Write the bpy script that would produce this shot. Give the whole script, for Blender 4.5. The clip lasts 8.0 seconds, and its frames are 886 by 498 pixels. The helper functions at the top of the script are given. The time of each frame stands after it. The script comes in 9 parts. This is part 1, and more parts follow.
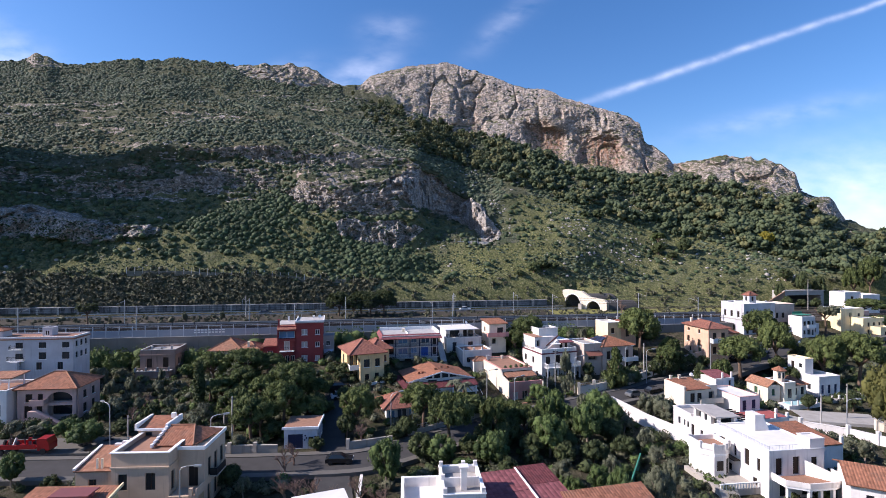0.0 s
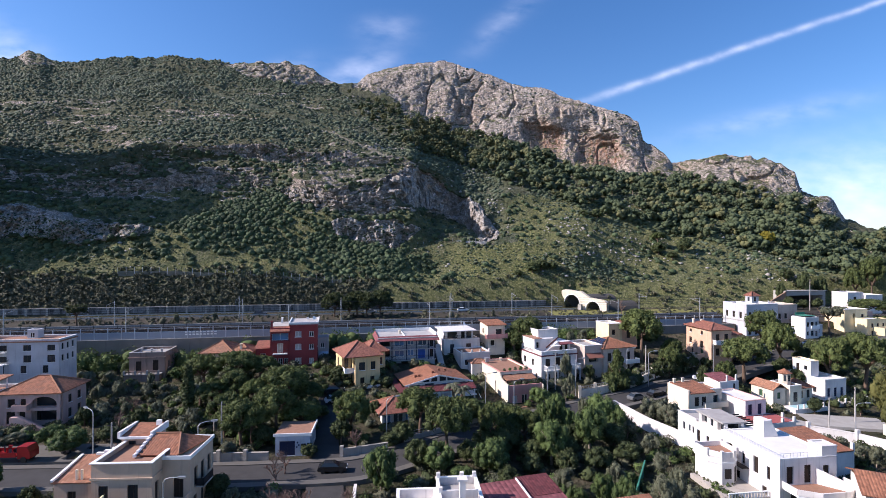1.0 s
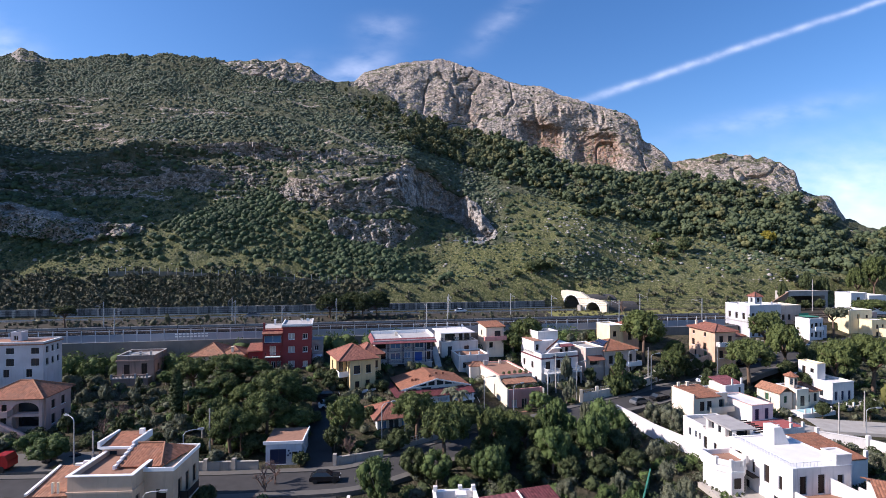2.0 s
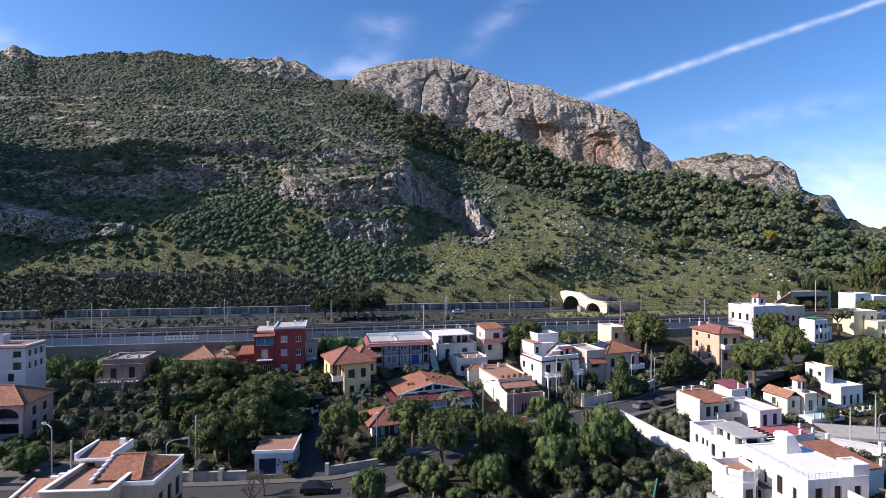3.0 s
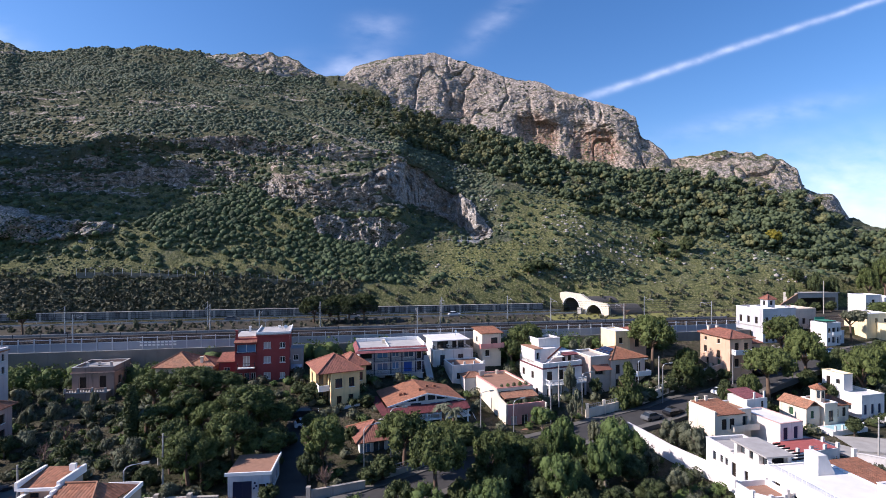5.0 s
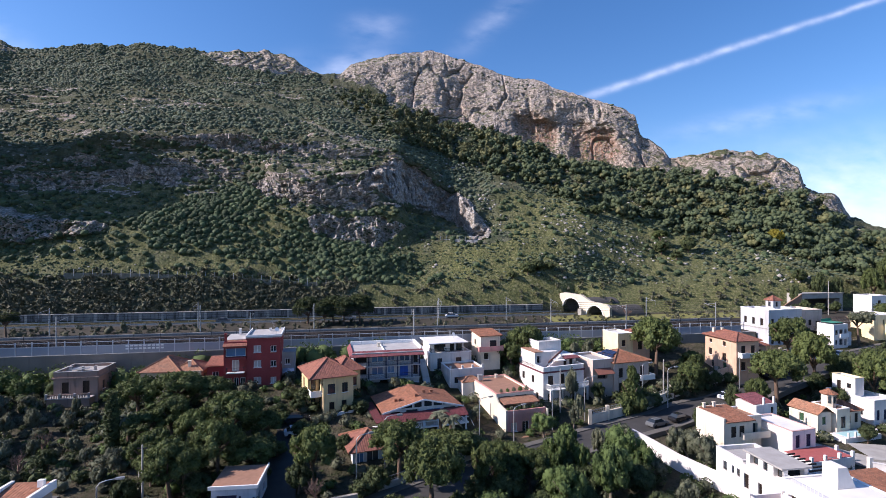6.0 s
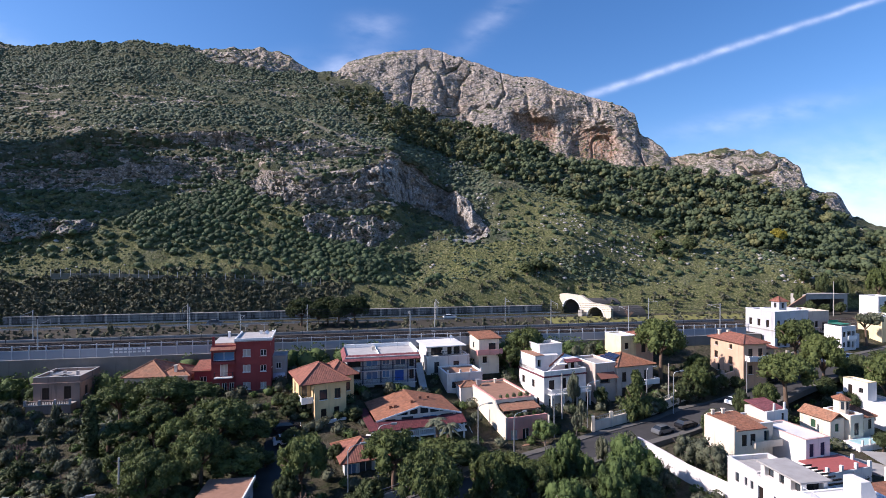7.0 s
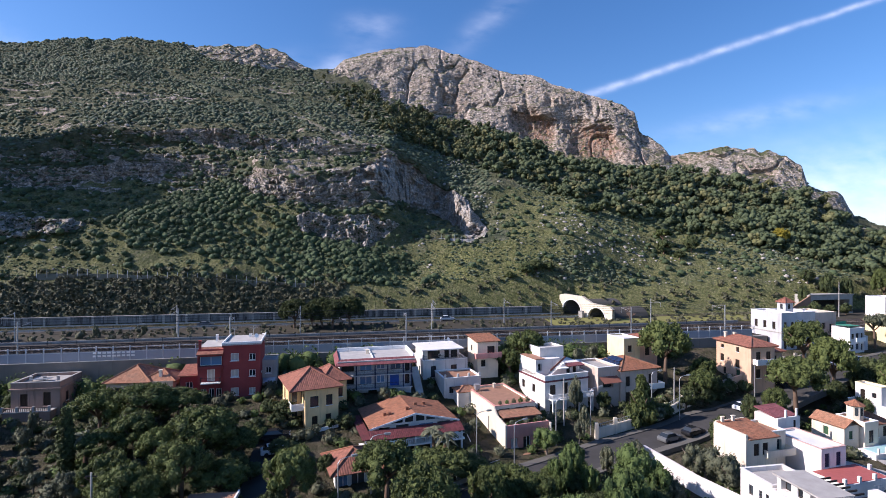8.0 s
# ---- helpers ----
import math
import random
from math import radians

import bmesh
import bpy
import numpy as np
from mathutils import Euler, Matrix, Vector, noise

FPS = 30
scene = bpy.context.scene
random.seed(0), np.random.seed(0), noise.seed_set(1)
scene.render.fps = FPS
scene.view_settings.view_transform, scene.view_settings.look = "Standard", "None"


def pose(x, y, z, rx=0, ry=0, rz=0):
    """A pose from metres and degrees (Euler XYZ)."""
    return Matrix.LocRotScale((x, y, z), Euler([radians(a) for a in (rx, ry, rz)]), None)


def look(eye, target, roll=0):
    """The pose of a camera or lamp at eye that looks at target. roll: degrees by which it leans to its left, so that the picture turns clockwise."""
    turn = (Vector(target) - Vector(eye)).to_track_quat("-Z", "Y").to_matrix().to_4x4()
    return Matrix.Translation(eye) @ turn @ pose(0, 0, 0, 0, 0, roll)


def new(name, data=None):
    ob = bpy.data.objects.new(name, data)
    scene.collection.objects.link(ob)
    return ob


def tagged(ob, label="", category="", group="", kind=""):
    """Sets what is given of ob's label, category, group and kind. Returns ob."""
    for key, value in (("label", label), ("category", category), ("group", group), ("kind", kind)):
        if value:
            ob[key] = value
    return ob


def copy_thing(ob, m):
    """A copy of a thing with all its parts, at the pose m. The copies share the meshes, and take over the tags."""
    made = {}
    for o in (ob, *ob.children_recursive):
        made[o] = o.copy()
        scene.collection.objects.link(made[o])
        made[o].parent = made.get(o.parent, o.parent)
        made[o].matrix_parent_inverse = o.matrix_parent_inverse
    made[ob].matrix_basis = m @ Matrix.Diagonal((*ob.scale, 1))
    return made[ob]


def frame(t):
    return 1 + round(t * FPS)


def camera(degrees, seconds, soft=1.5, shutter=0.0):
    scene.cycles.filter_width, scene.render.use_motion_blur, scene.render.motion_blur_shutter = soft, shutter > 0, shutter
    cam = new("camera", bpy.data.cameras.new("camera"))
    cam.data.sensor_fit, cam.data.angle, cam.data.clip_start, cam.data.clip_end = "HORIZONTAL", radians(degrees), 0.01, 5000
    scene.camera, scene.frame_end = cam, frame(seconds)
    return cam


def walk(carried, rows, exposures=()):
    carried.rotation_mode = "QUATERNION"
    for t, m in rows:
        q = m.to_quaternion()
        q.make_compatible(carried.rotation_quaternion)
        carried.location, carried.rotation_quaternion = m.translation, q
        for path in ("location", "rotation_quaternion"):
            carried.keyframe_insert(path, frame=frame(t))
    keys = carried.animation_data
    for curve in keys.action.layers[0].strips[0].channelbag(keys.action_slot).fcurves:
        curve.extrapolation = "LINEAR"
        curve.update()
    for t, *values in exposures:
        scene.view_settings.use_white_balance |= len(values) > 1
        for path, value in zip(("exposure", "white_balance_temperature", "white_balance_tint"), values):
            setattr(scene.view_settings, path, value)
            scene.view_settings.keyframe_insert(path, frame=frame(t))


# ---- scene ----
# ---- the camera and its flight ----
cam = camera(82.0, 8.0, soft=0.3)
EYE = 36.0


def flight(t):
    """Place and turn of the drone: a level, slowly quickening flight ahead with a slight turn to the right."""
    s = t / 8.0
    x = -0.172 * s + 1.367 * s * s
    y = 28.0 * (0.8015 * s + 0.278 * s * s - 0.0795 * s ** 3)
    z = EYE + 0.302 * s - 0.356 * s * s
    yaw = math.degrees(-0.0417 * s + 0.0098 * s * s - 0.0039 * s ** 3)
    pitch = math.degrees(-0.0064 * s + 0.0080 * s * s - 0.0045 * s ** 3)
    return pose(x, y, z, 90 + pitch, 0, yaw)


walk(cam, [(0.5 * i, flight(0.5 * i)) for i in range(17)], exposures=[(0.0, 0.60, 6100, 23), (8.0, 0.60, 6100, 23)])

# ---- sky, sun, exposure ----
SUN_AZ, SUN_EL = radians(-97), radians(33)
world = bpy.data.worlds.new("sky")
scene.world = world
world.use_nodes = True
wn, wl = world.node_tree.nodes, world.node_tree.links
wn.clear()
w_out = wn.new("ShaderNodeOutputWorld")
w_bg = wn.new("ShaderNodeBackground")
w_sky = wn.new("ShaderNodeTexSky")
w_sky.sky_type, w_sky.sun_disc = "NISHITA", False
w_sky.sun_elevation, w_sky.sun_rotation = SUN_EL, SUN_AZ
w_sky.air_density, w_sky.dust_density, w_sky.ozone_density = 1.0, 0.5, 3.5
w_bg.inputs["Strength"].default_value = 0.109
w_tc = wn.new("ShaderNodeTexCoord")


def wmath(op, a, b=None, c=None, clamp=False):
    n = wn.new("ShaderNodeMath")
    n.operation, n.use_clamp = op, clamp
    for i, v in enumerate((a, b, c)):
        if v is None:
            continue
        if isinstance(v, (int, float)):
            n.inputs[i].default_value = v
        else:
            wl.new(v, n.inputs[i])
    return n.outputs[0]


w_sep = wn.new("ShaderNodeSeparateXYZ")
wl.new(w_tc.outputs["Generated"], w_sep.inputs[0])
w_y = wmath("MAXIMUM", w_sep.outputs["Y"], 0.05)
sky_a = wmath("DIVIDE", w_sep.outputs["X"], w_y)
sky_e = wmath("DIVIDE", w_sep.outputs["Z"], w_y)


def wnoise(scale, detail, sx, sy, rot=0.0):
    cmb = wn.new("ShaderNodeCombineXYZ")
    wl.new(sky_a, cmb.inputs[0])
    wl.new(sky_e, cmb.inputs[1])
    mp = wn.new("ShaderNodeMapping")
    mp.inputs["Rotation"].default_value[2] = rot
    mp.inputs["Scale"].default_value = (sx, sy, 1)
    wl.new(cmb.outputs[0], mp.inputs["Vector"])
    nz = wn.new("ShaderNodeTexNoise")
    nz.inputs["Scale"].default_value, nz.inputs["Detail"].default_value = scale, detail
    wl.new(mp.outputs[0], nz.inputs["Vector"])
    return nz.outputs["Fac"]


def wblob(a, e, ra, re, rot=0.0):
    """A soft patch of high cloud round one direction."""
    da, de = wmath("SUBTRACT", sky_a, a), wmath("SUBTRACT", sky_e, e)
    c, s = math.cos(rot), math.sin(rot)
    p = wmath("ADD", wmath("MULTIPLY", da, c / ra), wmath("MULTIPLY", de, s / ra))
    q = wmath("ADD", wmath("MULTIPLY", da, -s / re), wmath("MULTIPLY", de, c / re))
    r2 = wmath("ADD", wmath("MULTIPLY", p, p), wmath("MULTIPLY", q, q))
    return wmath("EXPONENT", wmath("MULTIPLY", r2, -1.0))


fine = wnoise(14, 6, 1, 2.2, 0.35)
wisp = wmath("MULTIPLY_ADD", fine, 2.2, -0.62, clamp=True)
cloud = wmath("MULTIPLY", wblob(-0.105, 0.432, 0.05, 0.022), 0.24)
for a, e, ra, re, rot, k in ((0.125, 0.445, 0.085, 0.022, 0.72, 0.20), (-0.165, 0.335, 0.075, 0.035, 0.45, 0.45),
                             (-0.86, 0.375, 0.10, 0.05, -0.5, 0.45), (0.82, 0.10, 0.34, 0.09, 0.12, 0.55), (0.66, 0.26, 0.18, 0.02, 0.2, 0.22), (-0.30, 0.35, 0.05, 0.02, 0.3, 0.3)):
    cloud = wmath("ADD", cloud, wmath("MULTIPLY", wblob(a, e, ra, re, rot), k))
cloud = wmath("MULTIPLY", cloud, wisp)
# the contrail: a long straight streak, widest where it is oldest
trail = wmath("SUBTRACT", sky_e, wmath("MULTIPLY_ADD", sky_a, 0.336, 0.1942))
trail = wmath("ADD", trail, wmath("MULTIPLY_ADD", wnoise(9, 4, 1, 1), 0.012, -0.006))
t_w = wmath("MULTIPLY_ADD", wmath("SUBTRACT", sky_a, 0.3), -0.004, 0.0088)
t_q = wmath("DIVIDE", trail, t_w)
t_m = wmath("EXPONENT", wmath("MULTIPLY", wmath("MULTIPLY", t_q, t_q), -1.3))
t_m = wmath("MULTIPLY", t_m, wmath("MULTIPLY_ADD", wnoise(26, 5, 1, 1.5), 1.3, -0.05, clamp=True))
t_m = wmath("MULTIPLY", t_m, wmath("MULTIPLY_ADD", sky_a, 9.0, -2.1, clamp=True))
cloud = wmath("ADD", cloud, wmath("MULTIPLY", t_m, 0.50), clamp=True)
w_mix = wn.new("ShaderNodeMix")
w_mix.data_type = "RGBA"
wl.new(cloud, w_mix.inputs["Factor"])
w_hsv = wn.new("ShaderNodeHueSaturation")
w_hsv.inputs["Saturation"].default_value = 1.22
wl.new(w_sky.outputs[0], w_hsv.inputs["Color"])
wl.new(w_hsv.outputs[0], w_mix.inputs["A"])
w_mix.inputs["B"].default_value = (7.5, 8.0, 8.8, 1)
wl.new(w_mix.outputs["Result"], w_bg.inputs["Color"])
wl.new(w_bg.outputs[0], w_out.inputs[0])

sun = new("sun", bpy.data.lights.new("sun", "SUN"))
sun.data.energy, sun.data.angle, sun.data.color = 4.9, radians(0.55), (1.0, 0.92, 0.79)
SUN_DIR = Vector((math.sin(SUN_AZ) * math.cos(SUN_EL), math.cos(SUN_AZ) * math.cos(SUN_EL), math.sin(SUN_EL)))
sun.matrix_world = look((0, 0, 0), -SUN_DIR)

# ---- mesh helpers ----


class Shape:
    """Collects corners and faces of one mesh, in metres."""

    def __init__(self):
        self.v, self.f, self.uv = [], [], {}

    def add(self, verts, faces):
        n = len(self.v)
        self.v += [tuple(p) for p in verts]
        self.f += [tuple(i + n for i in f) for f in faces]
        return self

    def box(self, x0, y0, z0, x1, y1, z1):
        return self.add([(x0, y0, z0), (x1, y0, z0), (x1, y1, z0), (x0, y1, z0), (x0, y0, z1), (x1, y0, z1), (x1, y1, z1), (x0, y1, z1)],
                        [(0, 3, 2, 1), (4, 5, 6, 7), (0, 1, 5, 4), (1, 2, 6, 5), (2, 3, 7, 6), (3, 0, 4, 7)])

    def beam(self, p, q, w, h=None):
        """A square bar from p to q."""
        p, q = Vector(p), Vector(q)
        d = (q - p).normalized()
        side = d.cross(Vector((0, 0, 1)))
        side = side.normalized() if side.length > 0.01 else Vector((1, 0, 0))
        up = side.cross(d)
        h = w if h is None else h
        o = [side * (sx * w / 2) + up * (sz * h / 2) for sx, sz in ((-1, -1), (1, -1), (1, 1), (-1, 1))]
        return self.add([p + a for a in o] + [q + a for a in o], [(0, 1, 2, 3), (7, 6, 5, 4), (0, 4, 5, 1), (1, 5, 6, 2), (2, 6, 7, 3), (3, 7, 4, 0)])

    def tube(self, path, radii, sides=8):
        """A round bar along a path, with a radius at each point."""
        n = len(self.v)
        path = [Vector(p) for p in path]
        for i, (p, r) in enumerate(zip(path, radii)):
            d = (path[min(i + 1, len(path) - 1)] - path[max(i - 1, 0)]).normalized()
            a = d.cross(Vector((0.31, 0.95, 0.05))).normalized()
            b = d.cross(a)
            for k in range(sides):
                t = 2 * math.pi * k / sides
                self.v.append(tuple(p + (a * math.cos(t) + b * math.sin(t)) * r))
        for i in range(len(path) - 1):
            for k in range(sides):
                k2 = (k + 1) % sides
                self.f.append((n + i * sides + k, n + i * sides + k2, n + (i + 1) * sides + k2, n + (i + 1) * sides + k))
        self.f.append(tuple(n + k for k in reversed(range(sides))))
        self.f.append(tuple(n + (len(path) - 1) * sides + k for k in range(sides)))
        return self

    def prism(self, outline, z0, z1):
        n = len(outline)
        return self.add([(x, y, z0) for x, y in outline] + [(x, y, z1) for x, y in outline],
                        [tuple(reversed(range(n))), tuple(range(n, 2 * n))] + [(i, (i + 1) % n, n + (i + 1) % n, n + i) for i in range(n)])

    def mesh(self, name, material=None, smooth=False):
        me = bpy.data.meshes.new(name)
        me.from_pydata(self.v, [], self.f)
        if self.uv:
            layer = me.uv_layers.new(name="metres")
            for poly in me.polygons:
                if poly.index in self.uv:
                    for li, c in zip(poly.loop_indices, self.uv[poly.index]):
                        layer.data[li].uv = c
        if material:
            me.materials.append(material)
        if smooth:
            me.shade_smooth()
        me.update()
        return me


def part(name, shape, material, parent, label="", m=None, smooth=False):
    """One mesh object under a thing or a part."""
    me = shape.mesh(name, material, smooth) if isinstance(shape, Shape) else shape
    ob = new(name, me)
    ob.parent = parent
    if m is not None:
        ob.matrix_basis = m
    if label:
        tagged(ob, label)
    return ob


def thing(name, m, label, category, group="", kind=""):
    ob = new(name)
    ob.empty_display_size = 0.5
    ob.matrix_basis = m
    return tagged(ob, label, category, group, kind)


def soup(name, verts, tris, material, smooth=True):
    """A mesh from arrays of corners and triangles."""
    me = bpy.data.meshes.new(name)
    verts, tris = np.asarray(verts, np.float32), np.asarray(tris, np.int32)
    me.vertices.add(len(verts))
    me.vertices.foreach_set("co", verts.ravel())
    me.loops.add(tris.size)
    me.loops.foreach_set("vertex_index", tris.ravel())
    me.polygons.add(len(tris))
    me.polygons.foreach_set("loop_start", np.arange(0, tris.size, tris.shape[1], dtype=np.int32))
    me.update(calc_edges=True)
    me.validate()
    if smooth:
        me.shade_smooth()
    if material:
        me.materials.append(material)
    return me


# ---- noise in arrays ----


def hash3(i, j, k, seed):
    h = (i * 374761393 + j * 668265263 + k * 1274126177 + seed * 974634777) & 0xFFFFFFFF
    h = ((h ^ (h >> 13)) * 1274126177) & 0xFFFFFFFF
    return ((h ^ (h >> 16)) & 0xFFFF) / 32767.5 - 1.0


def vnoise(p, seed=0):
    p = np.asarray(p, float)
    b = np.floor(p).astype(np.int64)
    f = p - b
    f = f * f * f * (f * (f * 6 - 15) + 10)
    out = 0
    for di in (0, 1):
        for dj in (0, 1):
            for dk in (0, 1):
                w = (f[..., 0] if di else 1 - f[..., 0]) * (f[..., 1] if dj else 1 - f[..., 1]) * (f[..., 2] if dk else 1 - f[..., 2])
                out = out + w * hash3(b[..., 0] + di, b[..., 1] + dj, b[..., 2] + dk, seed)
    return out


def fbm(p, octaves=4, seed=0, gain=0.5):
    p = np.asarray(p, float)
    out, a = 0, 1.0
    for o in range(octaves):
        out = out + a * vnoise(p * 2.03 ** o + 17.3 * o, seed + o)
        a *= gain
    return out



# ---- materials ----


class Nodes:
    """Short hand for a node material."""

    def __init__(self, name):
        self.m = bpy.data.materials.new(name)
        self.m.use_nodes = True
        self.t = self.m.node_tree
        self.bsdf = self.t.nodes["Principled BSDF"]

    def put(self, socket, value):
        if isinstance(value, bpy.types.NodeSocket):
            self.t.links.new(value, socket)
        else:
            socket.default_value = value

    def coords(self, kind="Object"):
        return self.t.nodes.new("ShaderNodeTexCoord").outputs[kind]

    def place(self):
        return self.t.nodes.new("ShaderNodeNewGeometry").outputs["Position"]

    def scaled(self, vec, s):
        n = self.t.nodes.new("ShaderNodeMapping")
        n.inputs["Scale"].default_value = s
        self.put(n.inputs["Vector"], vec)
        return n.outputs[0]

    def noise(self, vec, scale, detail=4.0, rough=0.55):
        n = self.t.nodes.new("ShaderNodeTexNoise")
        self.put(n.inputs["Vector"], vec)
        n.inputs["Scale"].default_value, n.inputs["Detail"].default_value, n.inputs["Roughness"].default_value = scale, detail, rough
        return n.outputs["Fac"]

    def voronoi(self, vec, scale, feature="F1", out="Distance"):
        n = self.t.nodes.new("ShaderNodeTexVoronoi")
        n.feature = feature
        self.put(n.inputs["Vector"], vec)
        n.inputs["Scale"].default_value = scale
        return n.outputs[out]

    def math(self, op, a, b=0.0, c=0.0, clamp=False):
        n = self.t.nodes.new("ShaderNodeMath")
        n.operation, n.use_clamp = op, clamp
        for i, v in enumerate((a, b, c)):
            self.put(n.inputs[i], v)
        return n.outputs[0]

    def ramp(self, fac, lo, hi, a=0.0, b=1.0):
        n = self.t.nodes.new("ShaderNodeMapRange")
        n.interpolation_type = "SMOOTHSTEP"
        for k, v in zip(("Value", "From Min", "From Max", "To Min", "To Max"), (fac, lo, hi, a, b)):
            self.put(n.inputs[k], v)
        return n.outputs[0]

    def mix(self, fac, a, b, blend="MIX"):
        n = self.t.nodes.new("ShaderNodeMix")
        n.data_type, n.blend_type = "RGBA", blend
        for k, v in zip(("Factor", "A", "B"), (fac, a, b)):
            if k != "Factor" and isinstance(v, (tuple, list)):
                v = (*v[:3], 1)
            self.put([s for s in n.inputs if s.name == k and (k == "Factor" and s.type == "VALUE" or k != "Factor" and s.type == "RGBA")][0], v)
        return [s for s in n.outputs if s.type == "RGBA"][0]

    def bump(self, height, strength=0.5, distance=0.05):
        n = self.t.nodes.new("ShaderNodeBump")
        n.inputs["Strength"].default_value, n.inputs["Distance"].default_value = strength, distance
        self.put(n.inputs["Height"], height)
        self.put(self.bsdf.inputs["Normal"], n.outputs[0])

    def done(self, color, rough=0.8, metal=0.0, spec=0.3):
        self.put(self.bsdf.inputs["Base Color"], color if not isinstance(color, tuple) else (*color[:3], 1))
        self.put(self.bsdf.inputs["Roughness"], rough)
        self.bsdf.inputs["Metallic"].default_value = metal
        self.bsdf.inputs["Specular IOR Level"].default_value = spec
        return self.m

    def rand(self):
        return self.t.nodes.new("ShaderNodeObjectInfo").outputs["Random"]

    def island(self):
        return self.t.nodes.new("ShaderNodeNewGeometry").outputs["Random Per Island"]

    def attr(self, name):
        n = self.t.nodes.new("ShaderNodeAttribute")
        n.attribute_name = name
        return n.outputs["Fac"]

    def normal_z(self):
        g = self.t.nodes.new("ShaderNodeNewGeometry")
        s = self.t.nodes.new("ShaderNodeSeparateXYZ")
        self.put(s.inputs[0], g.outputs["Normal"])
        return s.outputs["Z"]


def mul(c, k):
    return tuple(min(v * k, 1.0) for v in c)


def stucco(name, c, dirt=0.35, stain=(0.16, 0.14, 0.12)):
    """Painted render with rain streaks and blotches."""
    n = Nodes(name)
    p = n.place()
    big = n.noise(p, 0.35, 5)
    streak = n.noise(n.scaled(p, (1.6, 1.6, 0.12)), 1.0, 5, 0.65)
    fac = n.math("MULTIPLY", n.ramp(streak, 0.52, 0.78), dirt)
    col = n.mix(n.ramp(big, 0.3, 0.7), mul(c, 0.86), mul(c, 1.05))
    col = n.mix(fac, col, stain)
    n.bump(n.noise(p, 9, 4), 0.35, 0.03)
    return n.done(col, 0.88, 0, 0.2)


def plain(name, c, rough=0.7, metal=0.0, var=0.25, scale=2.0, spec=0.3, bump=0.0):
    n = Nodes(name)
    p = n.place()
    col = n.mix(n.noise(p, scale, 5), mul(c, 1 - var), mul(c, 1 + var))
    if bump:
        n.bump(n.noise(p, scale * 4, 5), 0.5, bump)
    return n.done(col, rough, metal, spec)


def roof_tiles(name, c, dark, pitch=0.34):
    """Rows of half-round clay tiles running down the slope; u runs along the eave, v up the slope, in metres."""
    n = Nodes(name)
    uv = n.t.nodes.new("ShaderNodeUVMap")
    uv.uv_map = "metres"
    s = n.t.nodes.new("ShaderNodeSeparateXYZ")
    n.put(s.inputs[0], uv.outputs[0])
    u, v = s.outputs["X"], s.outputs["Y"]
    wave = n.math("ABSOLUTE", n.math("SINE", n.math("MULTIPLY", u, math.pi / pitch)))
    step = n.math("FRACT", n.math("MULTIPLY", v, 1 / 0.42))
    cell = n.t.nodes.new("ShaderNodeCombineXYZ")
    n.put(cell.inputs[0], n.math("FLOOR", n.math("MULTIPLY", u, 1 / pitch)))
    n.put(cell.inputs[1], n.math("FLOOR", n.math("MULTIPLY", v, 1 / 0.42)))
    wn_ = n.t.nodes.new("ShaderNodeTexWhiteNoise")
    n.put(wn_.inputs["Vector"], cell.outputs[0])
    col = n.mix(wn_.outputs["Value"], mul(c, 0.72), mul(c, 1.25))
    col = n.mix(n.ramp(n.noise(n.place(), 0.8, 6, 0.65), 0.46, 0.72, 0.0, 0.6), col, dark)
    # troughs between the tile rows darkened: groove shade put into the colour
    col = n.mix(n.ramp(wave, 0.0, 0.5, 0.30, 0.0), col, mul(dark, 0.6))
    n.bump(n.math("ADD", wave, n.math("MULTIPLY", step, 0.35)), 0.7, 0.05)
    return n.done(col, 0.85, 0, 0.2)


def leaves(name, c1, c2, dry=(0.16, 0.13, 0.05), dry_amount=0.12, back=0.25):
    """Foliage: every tuft has a green of its own."""
    n = Nodes(name)
    r = n.island()
    p = n.place()
    col = n.mix(n.math("ADD", n.math("MULTIPLY", r, 0.7), n.math("MULTIPLY", n.noise(p, 0.45, 3), 0.45), clamp=True), c1, c2)
    col = n.mix(n.math("MULTIPLY", n.ramp(n.rand(), 0.6, 1.0), 0.35), col, mul(c2, 1.25))
    col = n.mix(n.math("MULTIPLY", n.ramp(n.noise(p, 1.3, 4), 0.62, 0.8), dry_amount * 3), col, dry)
    n.bump(n.noise(p, 5.5, 5, 0.7), 0.9, 0.25)
    m = n.done(col, 0.72, 0, 0.25)
    if back:
        add = n.t.nodes.new("ShaderNodeMixShader")
        tr = n.t.nodes.new("ShaderNodeBsdfTranslucent")
        n.put(tr.inputs["Color"], n.mix(0.5, col, mul(c2, 1.6)))
        out = n.t.nodes["Material Output"]
        add.inputs[0].default_value = back
        n.put(add.inputs[1], n.bsdf.outputs[0])
        n.put(add.inputs[2], tr.outputs[0])
        n.put(out.inputs["Surface"], add.outputs[0])
    return m


def bark(name, c):
    n = Nodes(name)
    p = n.place()
    col = n.mix(n.noise(n.scaled(p, (6, 6, 1.2)), 1.5, 6), mul(c, 0.5), mul(c, 1.3))
    n.bump(n.noise(n.scaled(p, (8, 8, 1.5)), 2, 5), 0.8, 0.05)
    return n.done(col, 0.95, 0, 0.1)


def glass_pane(name, c=(0.02, 0.025, 0.03)):
    n = Nodes(name)
    col = n.mix(n.rand(), mul(c, 0.6), mul(c, 2.2))
    return n.done(col, 0.08, 0, 0.6)


